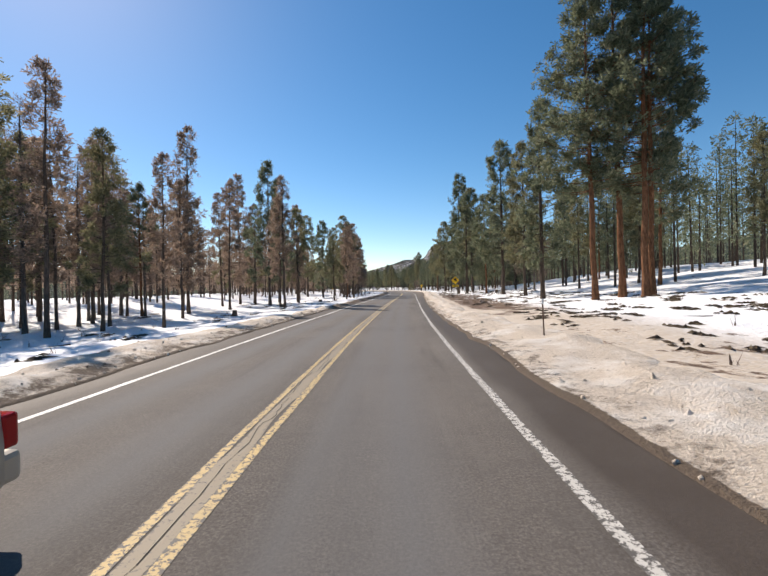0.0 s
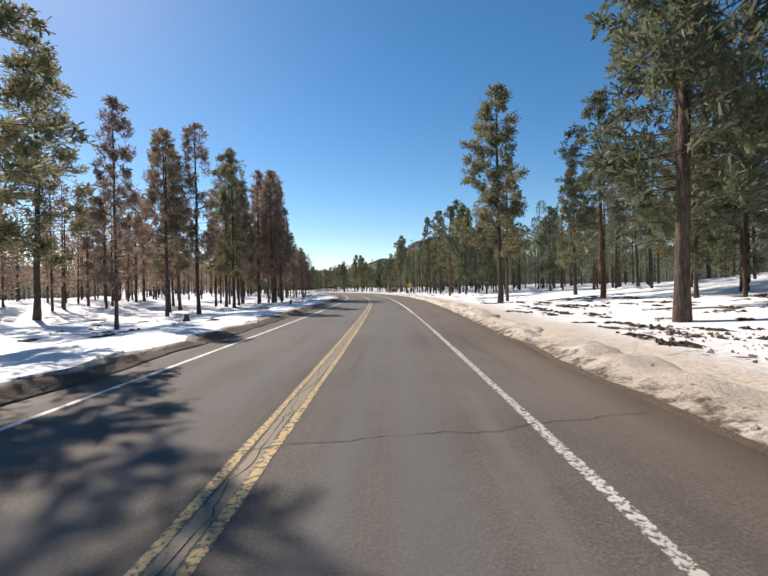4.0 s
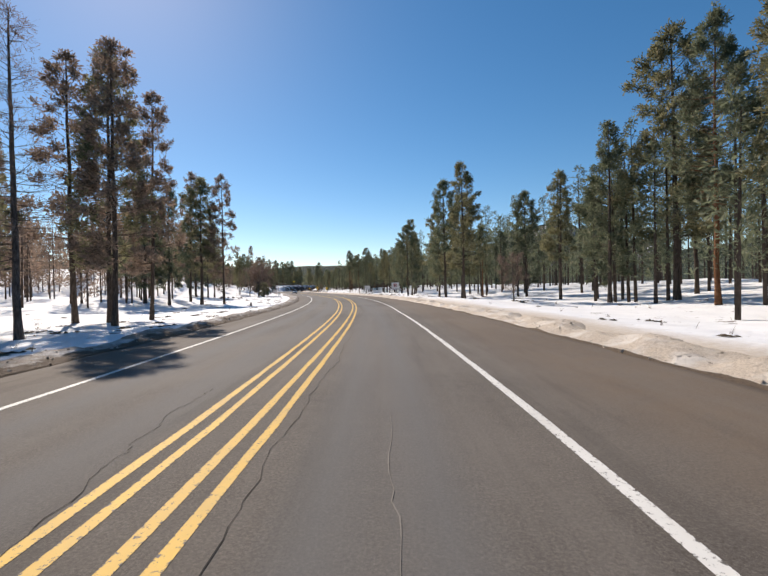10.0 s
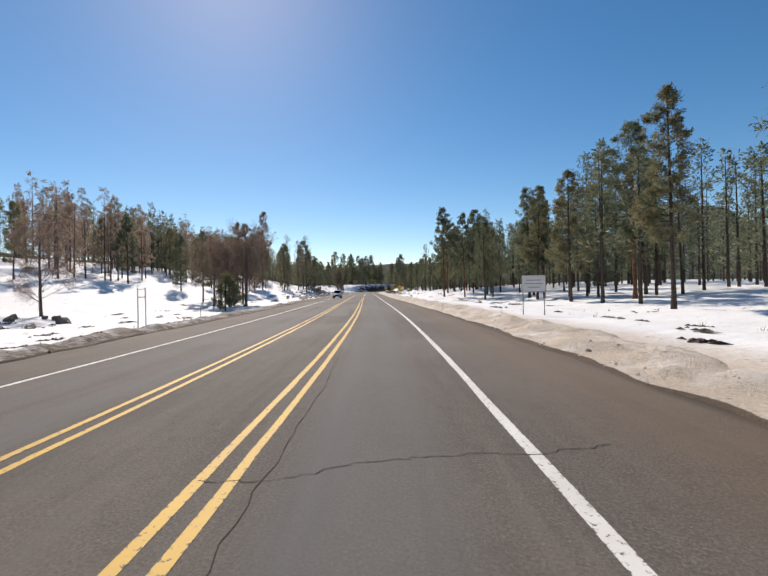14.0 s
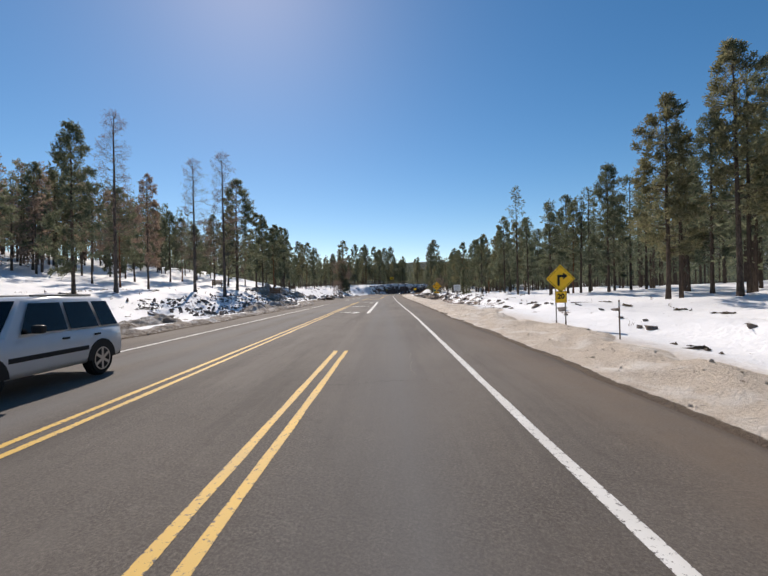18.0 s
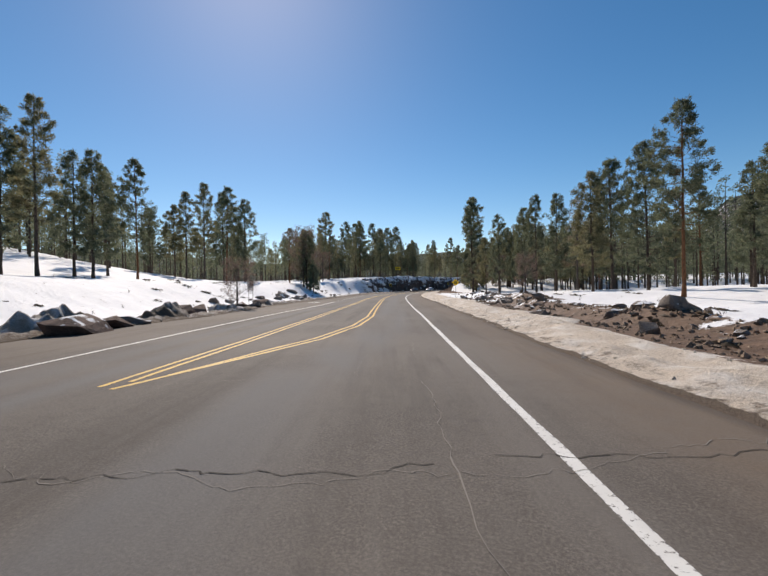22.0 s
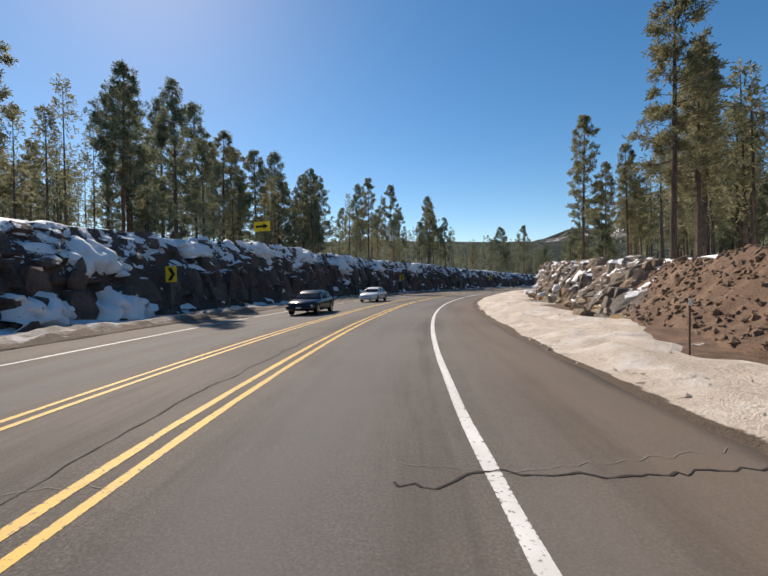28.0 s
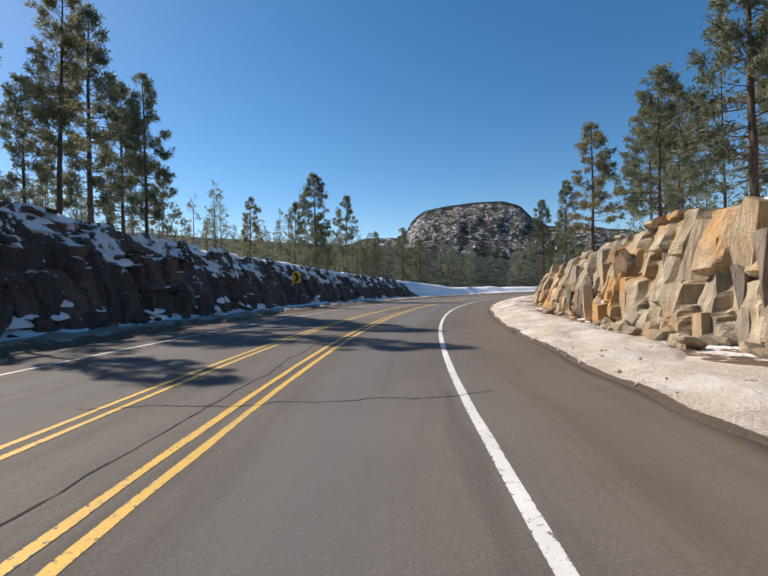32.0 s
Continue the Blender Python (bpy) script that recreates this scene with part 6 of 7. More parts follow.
def stump(s, u, r, tall, seed):
    rng = np.random.default_rng(seed)
    x, y, z = spot(s, u)
    v, f = tube([(0, 0, -0.2), (0.01, 0, 0.12), (0.02, 0.01, tall * 0.6), (0.02, 0.0, tall)], [r * 1.5, r * 1.15, r, r * 0.96], 12)
    v = v + rng.normal(0, 0.012, v.shape)
    ob = thing("tree_stump", "cut grey tree stump standing in snow", "stump", pose(x, y, z), "stumps")
    part("bark", mesh_of("stump_bark", v, f, BARK, True), ob)
    part("cut_face", mesh_of("stump_top", v[-12:] + np.array([0, 0, 0.004]), [tuple(range(12))[::-1]], WOOD), ob)


for i, (s, u) in enumerate([(46, -13.5), (52, -17), (38, -15.5), (61, -12.5), (150, -13), (118, -14), (233, -14), (70, 15), (296, -17), (540, 16.5)]):
    stump(s, u, 0.16 + 0.03 * (i % 4), 0.35 + 0.1 * (i % 3), 500 + i)

# ---------------------------------------------------------------- signs and posts


def words(text, size, mat, x, y, z, parent, bold=0.012):
    curve = bpy.data.curves.new("sign_lettering", "FONT")
    curve.body, curve.size, curve.align_x, curve.align_y, curve.offset, curve.extrude = text, size, "CENTER", "CENTER", bold, 0.002
    flat = bpy.data.objects.new("sign_lettering", curve)
    scene.collection.objects.link(flat)
    bpy.context.view_layer.update()
    me = bpy.data.meshes.new_from_object(flat.evaluated_get(bpy.context.evaluated_depsgraph_get()))
    bpy.data.objects.remove(flat)
    me.materials.clear()
    return part("lettering", me, parent, mat=mat, m=pose(x, y, z, 90, 0, 0))


def diamond(r):
    return [(0, -r), (r, 0), (0, r), (-r, 0)]


def rect(w, h, z=0.0, x=0.0):
    return [(x - w / 2, z - h / 2), (x + w / 2, z - h / 2), (x + w / 2, z + h / 2), (x - w / 2, z + h / 2)]


def posts(ob, xs, top, mat=STEEL):
    for x in xs:
        part("post", box(x - 0.02, x + 0.02, 0.03, 0.07, -0.5, top, 0.006), ob, mat=mat)
        part("post_base", box(x - 0.026, x + 0.026, 0.024, 0.076, -0.5, 0.3, 0.006), ob, mat=RUST)


def panel(ob, outline, mat, z, border=None, inset=0.9, name="panel"):
    p = part(name, plate([(x, z + q) for x, q in outline], 0.0, 0.012, 0.003), ob, mat=mat)
    part("panel_back", plate([(x * 0.985, z + q * 0.985) for x, q in outline], 0.013, 0.02), ob, mat=SIGN_BACK)
    if border:
        n = len(outline)
        for i in range(n):
            (a, b), (c, d) = outline[i], outline[(i + 1) % n]
            k0, k1 = inset, inset - 0.035
            part("border", plate([(a * k0, z + b * k0), (c * k0, z + d * k0), (c * k1, z + d * k1), (a * k1, z + b * k1)], -0.006, -0.001), p, mat=border)
    return p


def turn_arrow_sign(s, u, label, plaque, h=2.1):
    ob = thing("turn_sign", label, "road sign", facing(s, u, spot(s, u)[2]), "warning signs")
    p = panel(ob, diamond(0.62), SIGN_YELLOW, h, SIGN_BLACK)
    a = [(-0.14, -0.30), (-0.04, -0.30), (-0.04, 0.07), (0.10, 0.07), (0.10, -0.03), (0.30, 0.12), (0.10, 0.27), (0.10, 0.17), (-0.14, 0.17)]
    part("arrow", plate([(x, h + z) for x, z in a], -0.007, -0.001), p, mat=SIGN_BLACK)
    if plaque:
        q = panel(ob, rect(0.5, 0.5), SIGN_YELLOW, h - 0.78, SIGN_BLACK, name="plaque")
        words(plaque, 0.30, SIGN_BLACK, 0, -0.004, h - 0.76, q)
    else:
        q = panel(ob, rect(0.62, 0.24), SIGN_YELLOW, h - 0.72, SIGN_BLACK, name="plaque")
    posts(ob, (-0.2, 0.2), h + 0.25)


def grade_sign(s, u):
    h = 2.3
    ob = thing("hill_sign", "yellow diamond warning sign with a truck on a slope", "road sign", facing(s, u, spot(s, u)[2]) @ Matrix.Scale(1.38, 4), "warning signs")
    p = panel(ob, diamond(0.62), SIGN_YELLOW, h, SIGN_BLACK)
    part("slope", plate([(-0.34, h - 0.12), (0.30, h - 0.12), (0.30, h + 0.04)], -0.007, -0.001), p, mat=SIGN_BLACK)
    part("truck_body", plate([(-0.12, h + 0.02), (0.20, h + 0.09), (0.15, h + 0.32), (-0.17, h + 0.25)], -0.007, -0.001), p, mat=SIGN_BLACK)
    part("truck_cab", plate([(-0.25, h - 0.01), (-0.15, h + 0.015), (-0.19, h + 0.17), (-0.27, h + 0.13)], -0.007, -0.001), p, mat=SIGN_BLACK)
    for x in (-0.2, -0.02, 0.12):
        part("truck_wheel", plate([(x + 0.045 * math.cos(a), h - 0.01 + 0.22 * (x + 0.2) + 0.045 * math.sin(a)) for a in np.linspace(0, 6.283, 11)[:-1]], -0.009, -0.003), p, mat=SIGN_BLACK)
    q = panel(ob, rect(0.92, 0.36), SIGN_YELLOW, h - 0.86, SIGN_BLACK, name="plaque")
    for z in (0.06, -0.06):
        part("text_bar", plate(rect(0.66, 0.05, h - 0.86 + z), -0.006, -0.001), q, mat=SIGN_BLACK)
    posts(ob, (-0.26, 0.26), h - 0.4)


def text_diamond(s, u, lines, h, plaque, turn=0, r=0.66):
    ob = thing("text_sign", "yellow diamond warning sign on steel posts" if not lines else "amber diamond sign reading " + " ".join(lines).lower(), "road sign", facing(s, u, spot(s, u)[2], turn), "warning signs")
    p = panel(ob, diamond(r), SIGN_ORANGE if lines else SIGN_YELLOW, h, SIGN_BLACK)
    if lines:
        for t, z in zip(lines, (0.16, -0.16)):
            words(t, 0.3 * r, SIGN_BLACK, 0, -0.004, h + z, p, 0.006)
    else:
        for z, w in ((0.1, 0.45), (-0.04, 0.54), (-0.17, 0.34)):
            part("text_bar", plate(rect(w, 0.09, h + z), -0.006, -0.001), p, mat=SIGN_BLACK)
    if plaque:
        q = panel(ob, rect(0.95, 0.32), SIGN_YELLOW, h - 1.05, name="plaque")
        for x, w in ((-0.2, 0.24), (0.18, 0.26)):
            part("text_bar", plate(rect(w, 0.10, h - 1.05, x), -0.006, -0.001), q, mat=SIGN_RED)
    posts(ob, (-0.22, 0.22) if plaque else (0.0,), h)


def board_sign(s, u, w, h, z, label, circle):
    ob = thing("notice_sign", label, "road sign", facing(s, u, spot(s, u)[2]), "notice signs")
    p = panel(ob, rect(w, h), SIGN_WHITE, z)
    for a, b, c, d in ((-w / 2, w / 2, h / 2 - 0.03, h / 2), (-w / 2, w / 2, -h / 2, -h / 2 + 0.03), (-w / 2, -w / 2 + 0.03, -h / 2 + 0.03, h / 2 - 0.03), (w / 2 - 0.03, w / 2, -h / 2 + 0.03, h / 2 - 0.03)):
        part("frame", box(a, b, -0.018, -0.001, z + c, z + d), ob, mat=WOOD)
    if circle:
        part("picture_panel", plate(rect(0.8, 0.8, z + 0.16), -0.006, -0.001), p, mat=mat_plain("sign_pink_grey", (0.60, 0.50, 0.50), 0.5))
        part("vehicle_shape", plate([(-0.24, z + 0.06), (-0.1, z + 0.02), (0.1, z + 0.02), (0.25, z + 0.07), (0.22, z + 0.2), (0.1, z + 0.17), (-0.05, z + 0.2), (-0.12, z + 0.28), (-0.24, z + 0.22)], -0.011, -0.007), p, mat=SIGN_BLACK)
        ring_ = [(math.cos(a), math.sin(a)) for a in np.linspace(0, 6.283, 29)]
        bm = bmesh.new()
        for (a, b), (c, d) in zip(ring_[:-1], ring_[1:]):
            bm.faces.new([bm.verts.new((x * r, -0.0125, z + 0.16 + y * r)) for x, y, r in ((a, b, 0.36), (c, d, 0.36), (c, d, 0.29), (a, b, 0.29))])
        part("ring", bm, p, mat=SIGN_RED)
        part("slash", plate([(-0.24, z + 0.37), (-0.20, z + 0.42), (0.24, z - 0.05), (0.20, z - 0.10)], -0.017, -0.013), p, mat=SIGN_RED)
        for x, bw in ((-0.45, 0.3), (-0.05, 0.34), (0.4, 0.36)):
            part("text_bar", plate(rect(bw, 0.08, z - h / 2 + 0.2, x), -0.006, -0.001), p, mat=SIGN_RED if x < -0.3 else SIGN_BACK)
    else:
        for b, bw in ((0.2, 0.6), (0.0, 0.75), (-0.2, 0.5)):
            part("text_bar", plate(rect(bw * w, 0.06, z + b * h), -0.006, -0.001), p, mat=SIGN_BACK)
    posts(ob, (-w / 2 + 0.1, w / 2 - 0.1), z + h / 2 - 0.1)


def guide_sign(s, u):
    z = 2.1
    ob = thing("guide_sign", "green guide sign with white arrows on three posts", "road sign", facing(s, u, spot(s, u)[2], -75))
    p = panel(ob, rect(1.35, 1.45), SIGN_GREEN, z)
    for c in (0.70, 0.0, -0.70):
        part("rule", plate(rect(1.3, 0.035, z + c), -0.006, -0.001), p, mat=SIGN_WHITE)
    for c in (-0.655, 0.655):
        part("rule", plate(rect(0.035, 1.36, z, c), -0.006, -0.001), p, mat=SIGN_WHITE)
    part("arrow", plate([(-0.29, z + 0.31), (-0.42, z + 0.31), (-0.42, z + 0.22), (-0.59, z + 0.35), (-0.42, z + 0.48), (-0.42, z + 0.39), (-0.29, z + 0.39)], -0.006, -0.001), p, mat=SIGN_WHITE)
    words("Sedona", 0.24, SIGN_WHITE, 0.2, -0.004, z + 0.35, p, 0.006)
    words("Flagstaff", 0.2, SIGN_WHITE, -0.2, -0.004, z - 0.35, p, 0.005)
    part("arrow", plate([(0.26, z - 0.39), (0.38, z - 0.39), (0.38, z - 0.5), (0.56, z - 0.35), (0.38, z - 0.2), (0.38, z - 0.31), (0.26, z - 0.31)], -0.006, -0.001), p, mat=SIGN_WHITE)
    posts(ob, (-0.42, 0.0, 0.42), z + 0.6)


def big_arrow(s, u, turn):
    z = 9.75 - spot(s, u)[2]
    ob = thing("arrow_sign", "large yellow sign with a black arrow above the cutting", "road sign", facing(s, u, spot(s, u)[2], turn))
    p = panel(ob, rect(2.5, 1.3), SIGN_YELLOW, z)
    part("arrow", plate([(-0.95, z - 0.14), (0.2, z - 0.14), (0.2, z - 0.38), (1.0, z), (0.2, z + 0.38), (0.2, z + 0.14), (-0.95, z + 0.14)], -0.007, -0.001), p, mat=SIGN_BLACK)
    posts(ob, (-0.6, 0.6), z + 0.4)


def chevron(s, u, turn, z=1.9):
    x, y = at(s, u)
    ob = thing("chevron_sign", "yellow chevron sign with a black arrowhead", "road sign", facing(s, u, 0.1, turn), "chevrons")
    p = panel(ob, rect(0.72, 0.95), SIGN_YELLOW, z)
    part("chevron", plate([(-0.22, z + 0.38), (0.02, z + 0.38), (0.27, z), (0.02, z - 0.38), (-0.22, z - 0.38), (0.03, z)], -0.007, -0.001), p, mat=SIGN_BLACK)
    posts(ob, (0.0,), z + 0.3)


def delineator(s, u, tall=1.25):
    x, y, z = spot(s, u)
    ob = thing("marker_post", "thin dark steel marker post in roadside snow", "post", pose(x, y, z, 0, tree_rng.uniform(-3, 3), 0), "marker posts")
    part("stake", box(-0.02, 0.02, -0.014, 0.014, -0.4, tall, 0.005), ob, mat=RUST)
    part("reflector", box(-0.03, 0.03, -0.024, -0.015, tall - 0.2, tall - 0.05, 0.004), ob, mat=SIGN_WHITE)


grade_sign(87.8, 10.1)
turn_arrow_sign(200, 12.4, "yellow diamond sign with a right-turn arrow", "", 2.5)
board_sign(312.5, 9.6, 1.6, 1.5, 2.0, "white notice board showing a barred off-road vehicle", True)
board_sign(342.2, 9.3, 1.5, 1.05, 1.9, "white notice board on two thin posts", False)
turn_arrow_sign(421.5, 7.4, "yellow diamond turn sign with a speed plaque", "20")
text_diamond(476.6, 8.7, ["ROUGH", "ROAD"], 2.45, True, 14, 0.82)
guide_sign(483.5, 9.2)
board_sign(480.8, 13.0, 1.35, 1.2, 1.25, "white notice board showing a blue and yellow picture", False)
text_diamond(549.5, 9.2, [], 2.4, False, 0, 0.56)
board_sign(528.0, -14.6, 0.62, 0.75, 2.2, "pale sign on two thin posts in the snow bank", False)
big_arrow(653, -25.1, 0)
chevron(627.5, -14.6, 0, 2.5)
chevron(675.5, -15.0, 0, 2.8)
chevron(709.5, -12.3, 4, 2.8)
for s, u in ((12.8, 4.6), (86, 7.2), (447.6, 9.2), (417, 7.4), (462, 6.6), (613.8, 6.0), (651.6, 4.5), (232, 9.2), (395, 7.2), (170, 9.4), (351.5, -14.2)):
    delineator(s, u)


def sign_frame(s, u, tall):
    x, y, z = spot(s, u)
    ob = thing("sign_frame", "two slim pale steel sign posts standing in snow", "sign posts", pose(x, y, z, 0, 0, math.degrees(heading(s)) + 75))
    for q in (-0.3, 0.3):
        part("post", box(q - 0.03, q + 0.03, -0.03, 0.03, -0.4, tall, 0.008), ob, mat=SIGN_WHITE)
    for z0 in (tall - 0.12, tall - 0.62):
        part("crossbar", box(-0.27, 0.27, -0.015, 0.015, z0, z0 + 0.06, 0.005), ob, mat=SIGN_BACK)


sign_frame(343.5, -14.6, 2.6)


def notice_stand(s, u, wide, turn):
    x, y, z = spot(s, u)
    ob = thing("wooden_notice", "brown wooden notice board on posts in snow", "sign", pose(x, y, z, 0, 0, math.degrees(heading(s)) + turn), "wooden notices")
    for q in (-wide / 2, wide / 2):
        part("post", box(q - 0.07, q + 0.07, -0.07, 0.07, -0.4, 1.7, 0.015), ob, mat=WOOD)
    for i in range(3):
        part("board", box(-wide / 2 - 0.15, wide / 2 + 0.15, -0.11, -0.071, 0.8 + 0.28 * i, 1.05 + 0.28 * i, 0.012), ob, mat=WOOD)


notice_stand(474, -19, 1.5, 20)
notice_stand(496, -21, 1.3, 0)
notice_stand(482, -32, 1.6, 25)

# ---------------------------------------------------------------- cars


def loft(sections, mat_name):
    """A closed body from cross-sections along y: each a list of (x, z) on the right half, bottom to top."""
    bm = bmesh.new()
    rings_ = []
    for y, half in sections:
        pts = [(x, z) for x, z in half] + [(-x, z) for x, z in half[::-1]]
        rings_.append([bm.verts.new((x, y, z)) for x, z in pts])
    n = len(rings_[0])
    for a, b in zip(rings_[:-1], rings_[1:]):
        for i in range(n):
            bm.faces.new((a[i], a[(i + 1) % n], b[(i + 1) % n], b[i]))
    bm.faces.new(rings_[0][::-1])
    bm.faces.new(rings_[-1])
    bmesh.ops.recalc_face_normals(bm, faces=bm.faces[:])
    for f in bm.faces:
        f.smooth = True
    return bm


def wheel_mesh(r, w):
    tyre, rim = bmesh.new(), bmesh.new()
    turn = Matrix.Rotation(math.pi / 2, 4, "Y")
    bmesh.ops.create_cone(tyre, cap_ends=True, segments=28, radius1=r, radius2=r, depth=w, matrix=turn)
    bmesh.ops.bevel(tyre, geom=[e for e in tyre.edges if abs(e.verts[0].co.x - e.verts[1].co.x) < 1e-5], offset=0.035, segments=3, affect="EDGES")
    for i in range(6):
        a = i * math.pi / 3
        bmesh.ops.create_cube(rim, size=1, matrix=Matrix.Rotation(a, 4, "X") @ Matrix.LocRotScale((0, 0, r * 0.33), None, (w * 1.06, r * 0.16, r * 0.58)))
    bmesh.ops.create_cone(rim, cap_ends=True, segments=20, radius1=r * 0.17, radius2=r * 0.17, depth=w * 1.08, matrix=turn)
    for i in range(24):
        a = i * math.pi / 12
        bmesh.ops.create_cube(rim, size=1, matrix=Matrix.Rotation(a, 4, "X") @ Matrix.LocRotScale((0, 0, r * 0.64), None, (w * 1.05, r * 0.18, r * 0.07)))
    return tyre, rim


def car(s, u, turn, kind, paint, label):
    x, y = at(s, u)
    ob = thing("car", label, "car", pose(float(x), float(y), 0.015, 0, 0, math.degrees(heading(s)) + turn))
    tall = kind == "suv"
    if tall:
        L, W, H, r = 2.2, 0.92, 1.78, 0.37
        belt, roof = 1.08, 1.78
        top_y = [(-0.95, belt), (-0.42, roof - 0.04), (0.4, roof), (1.7, roof - 0.02), (2.08, belt)]
        body = [(-L, 0.52, 0.80, 0.74), (-L + 0.12, 0.40, 0.96, 0.86), (-1.3, 0.33, 1.02, W), (-0.9, 0.33, 1.07, W), (0.4, 0.33, 1.09, W), (1.7, 0.33, 1.09, W), (L - 0.12, 0.38, 1.08, W - 0.03), (L, 0.5, 1.02, 0.8)]
    else:
        L, W, H, r = 2.3, 0.89, 1.46, 0.325
        belt, roof = 0.95, 1.46
        top_y = [(-0.95, belt - 0.02), (-0.15, roof - 0.05), (0.35, roof), (0.95, roof - 0.05), (1.65, belt + 0.02)]
        body = [(-L, 0.42, 0.66, 0.6), (-L + 0.18, 0.28, 0.76, 0.8), (-1.5, 0.22, 0.86, W), (-0.95, 0.22, 0.93, W), (0.3, 0.22, 0.95, W), (1.5, 0.22, 0.98, W), (L - 0.15, 0.28, 0.98, 0.82), (L, 0.45, 0.92, 0.66)]
    sections = [(q, [(w * 0.9, lo), (w, lo + 0.12), (w, lo + (hi - lo) * 0.55), (w * 0.97, hi - 0.06), (w * 0.88, hi)]) for q, lo, hi, w in body]
    part("body", loft(sections, ""), ob, mat=paint)
    cab = []
    for q, z in top_y:
        w = W * (0.95 - 0.24 * max(0.0, (z - belt) / (roof - belt)))
        cab.append((q, [(W * 0.93, belt - 0.12), (W * 0.93, belt - 0.04), (w + 0.005, max(belt, z) - 0.07), (w - 0.03, max(belt, z) - 0.02), (w * 0.8, max(belt, z) + 0.0)]))
    part("cabin", loft(cab, ""), ob, mat=paint)
    # glass set on the cabin
    (y0, z0), (y1, z1), (y3, z3), (y4, z4) = top_y[0], top_y[1], top_y[3], top_y[4]

    def pane(name, pts, out):
        bm = bmesh.new()
        f = bm.faces.new([bm.verts.new(p) for p in pts])
        bmesh.ops.solidify(bm, geom=[f], thickness=0.012)
        bmesh.ops.translate(bm, verts=bm.verts[:], vec=out)
        part(name, bm, ob, mat=GLASS)

    wa, wb = W * 0.90, W * 0.70
    pane("windscreen", [(-wa * 0.9, y0 + 0.06, belt + 0.03), (wa * 0.9, y0 + 0.06, belt + 0.03), (wb * 0.95, y1 - 0.03, z1 - 0.06), (-wb * 0.95, y1 - 0.03, z1 - 0.06)], (0, -0.03, 0.015))
    pane("rear_window", [(-wa * 0.88, y4 - 0.05, belt + 0.06), (wa * 0.88, y4 - 0.05, belt + 0.06), (wb * 0.9, y3 + 0.04, z3 - 0.07), (-wb * 0.9, y3 + 0.04, z3 - 0.07)], (0, 0.03, 0.015))
    ycuts = [(y0 + 0.28, y1 + 0.1, 0.42, 0.42), (0.50, 0.50, 1.32, 1.22)] + ([(1.40, 1.30, y4 - 0.12, y3 + 0.1)] if tall else [(1.36, 1.26, y4 - 0.42, y3 + 0.02)])
    for sx in (-1, 1):
        for a, b, c, d in ycuts:
            pane("side_window", [(sx * W * 0.945, a, belt + 0.02), (sx * W * 0.945, c, belt + 0.02), (sx * (W * 0.745 + 0.01), d, roof - 0.13), (sx * (W * 0.745 + 0.01), b, roof - 0.13)], (sx * 0.016, 0, 0))
        part("sill_strip", box(sx * W - 0.012, sx * W + 0.012, -0.95, 0.95, 0.62, 0.71, 0.006), ob, mat=TRIM)
        part("mirror", box(sx * (W + 0.12) - 0.1, sx * (W + 0.12) + 0.1, y0 + 0.42, y0 + 0.55, belt + 0.02, belt + 0.17, 0.03), ob, mat=TRIM if tall else paint)
        for q in (0.46, 1.36):
            part("door_handle", box(sx * W - 0.015, sx * W + 0.03, q - 0.22, q - 0.06, belt - 0.17, belt - 0.13, 0.008), ob, mat=paint if not tall else TRIM)
        part("headlamp", box(sx * 0.66 - 0.15, sx * 0.66 + 0.15, -L - 0.004 + (0.0 if tall else 0.08), -L + 0.22, body[0][2] - 0.2, body[0][2] - 0.03, 0.03), ob, mat=LAMP_CLEAR)
        part("tail_lamp", box(sx * 0.72 - 0.1, sx * 0.72 + 0.1, L - 0.16, L - 0.02, body[-1][2] - 0.3, body[-1][2] - 0.04, 0.03), ob, mat=LAMP_RED)
        for q in (-1.38, 1.36):
            tyre, rim = wheel_mesh(r, 0.22)
            hub = part("wheel", tyre, ob, mat=RUBBER, m=pose(sx * (W - 0.10), q, r))
            part("rim", rim, hub, mat=ALLOY)
            part("wheel_arch", plate([((r + 0.07) * math.cos(a), (r + 0.07) * math.sin(a)) for a in np.linspace(0, math.pi, 13)], -0.01, 0.01), ob, mat=TRIM, m=pose(sx * (W + 0.002), q, r, 0, 0, 90))
    part("front_bumper", box(-0.78, 0.78, -L - 0.05, -L + 0.2, 0.34, 0.56, 0.05), ob, mat=paint if not tall else TRIM)
    part("rear_bumper", box(-0.78, 0.78, L - 0.2, L + 0.05, 0.34, 0.58, 0.05), ob, mat=paint if not tall else TRIM)
    part("grille", box(-0.44, 0.44, -L - 0.02, -L + 0.12, 0.58, body[0][2] - 0.06, 0.02), ob, mat=TRIM)
    part("number_plate", box(-0.16, 0.16, -L - 0.06, -L - 0.04, 0.4, 0.5), ob, mat=SIGN_WHITE)
    if tall:
        for sx in (-1, 1):
            part("roof_rail", box(sx * 0.56 - 0.02, sx * 0.56 + 0.02, -0.1, 1.5, roof - 0.01, roof + 0.03, 0.01), ob, mat=STEEL)
        part("spare_cover", rod(0, 0, -0.11, 0.11, 0.33, 20), ob, mat=TRIM, m=pose(0, L + 0.1, 0.95, 90))


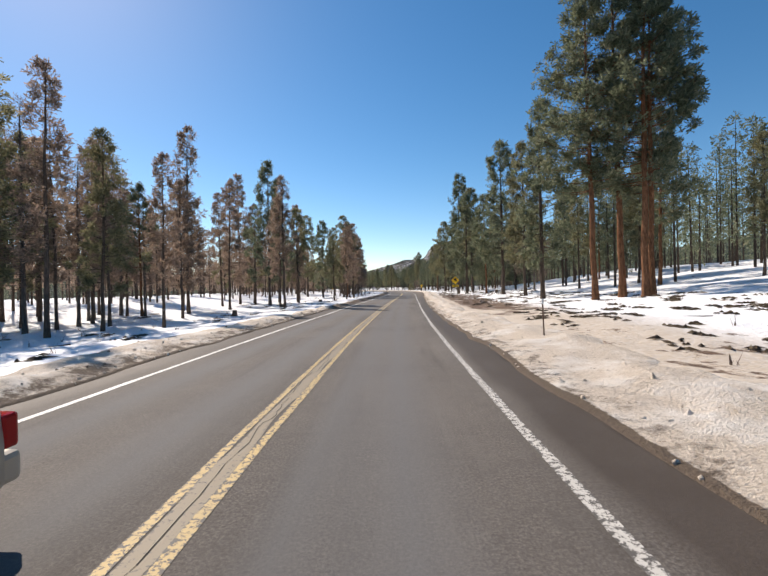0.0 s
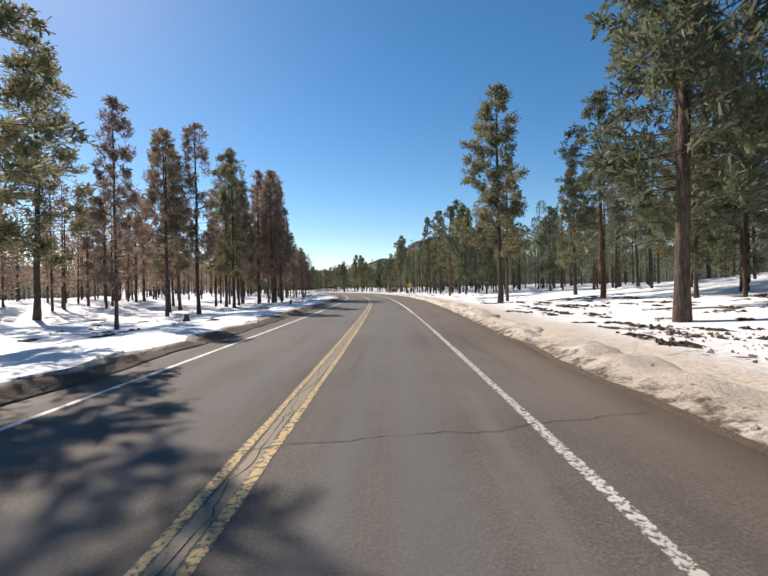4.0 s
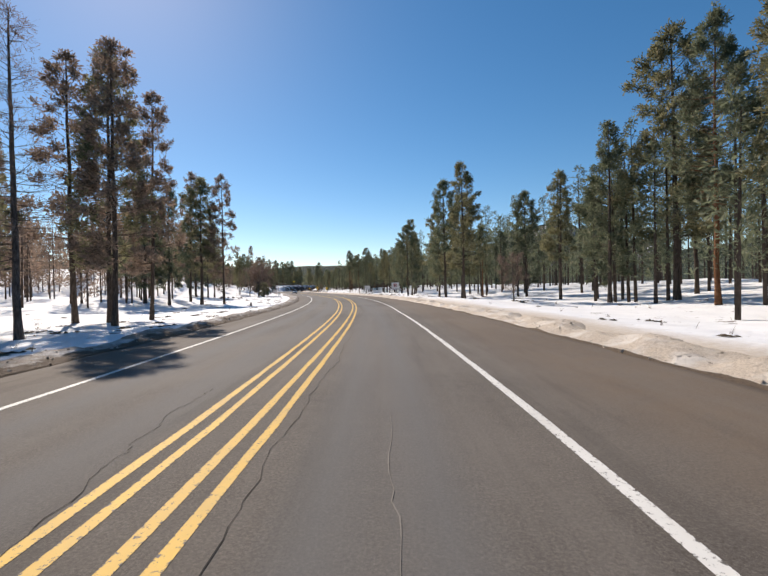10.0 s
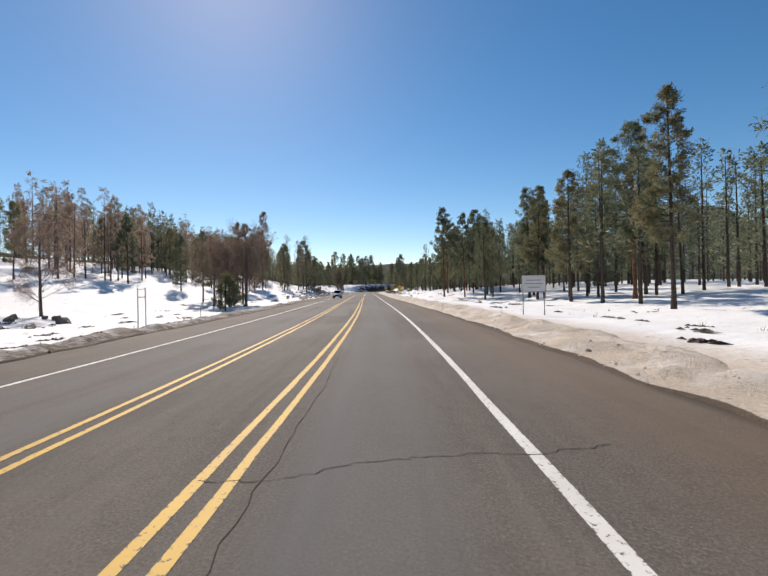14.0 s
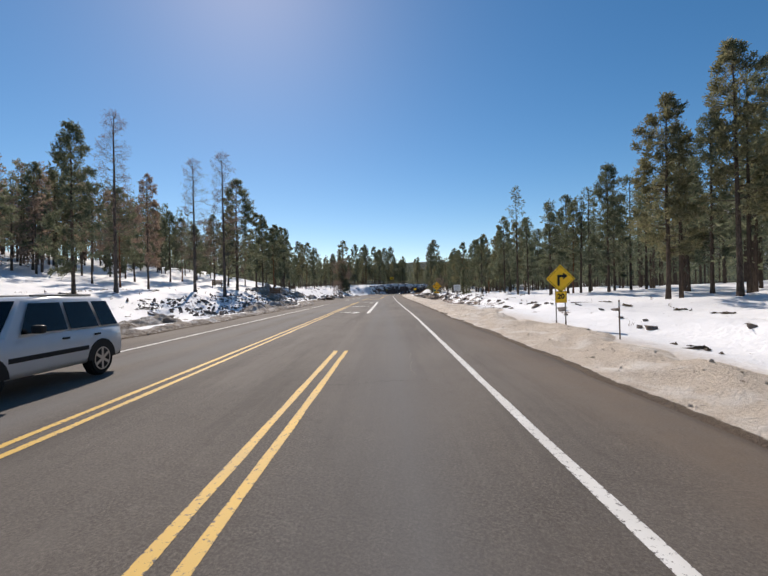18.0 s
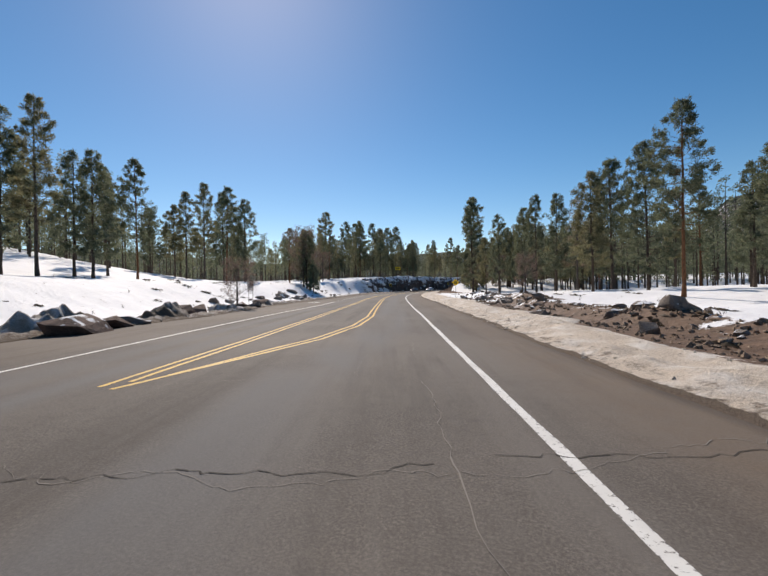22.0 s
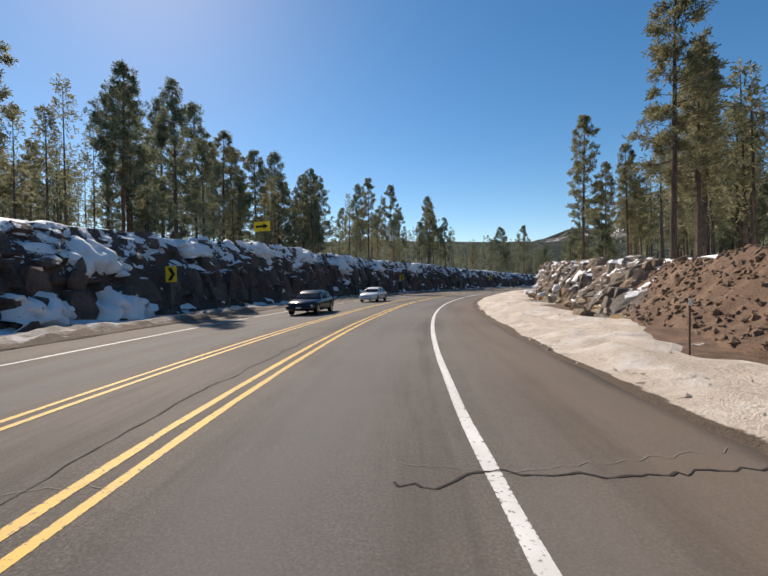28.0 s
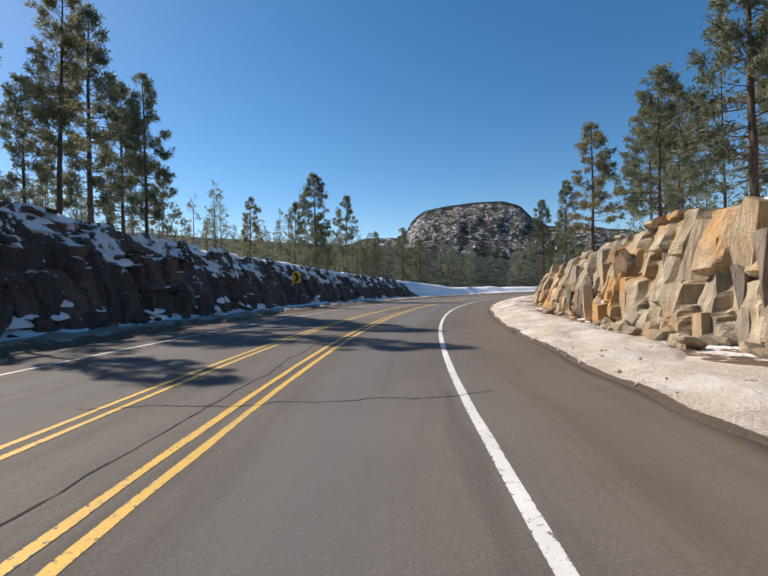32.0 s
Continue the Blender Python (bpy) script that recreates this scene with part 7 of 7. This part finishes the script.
car(0.8, -3.6, 0, "sedan", CAR_BEIGE, "pale beige four-door car passing in the oncoming lane")
car(411.5, -7.4, 0, "suv", CAR_WHITE, "boxy white sport utility car in the oncoming lane")
car(630.2, -6.9, 0, "sedan", CAR_DARK, "dark blue four-door car in the oncoming lane")
car(646.0, -7.0, 0, "sedan", CAR_WHITE, "white four-door car in the oncoming lane")
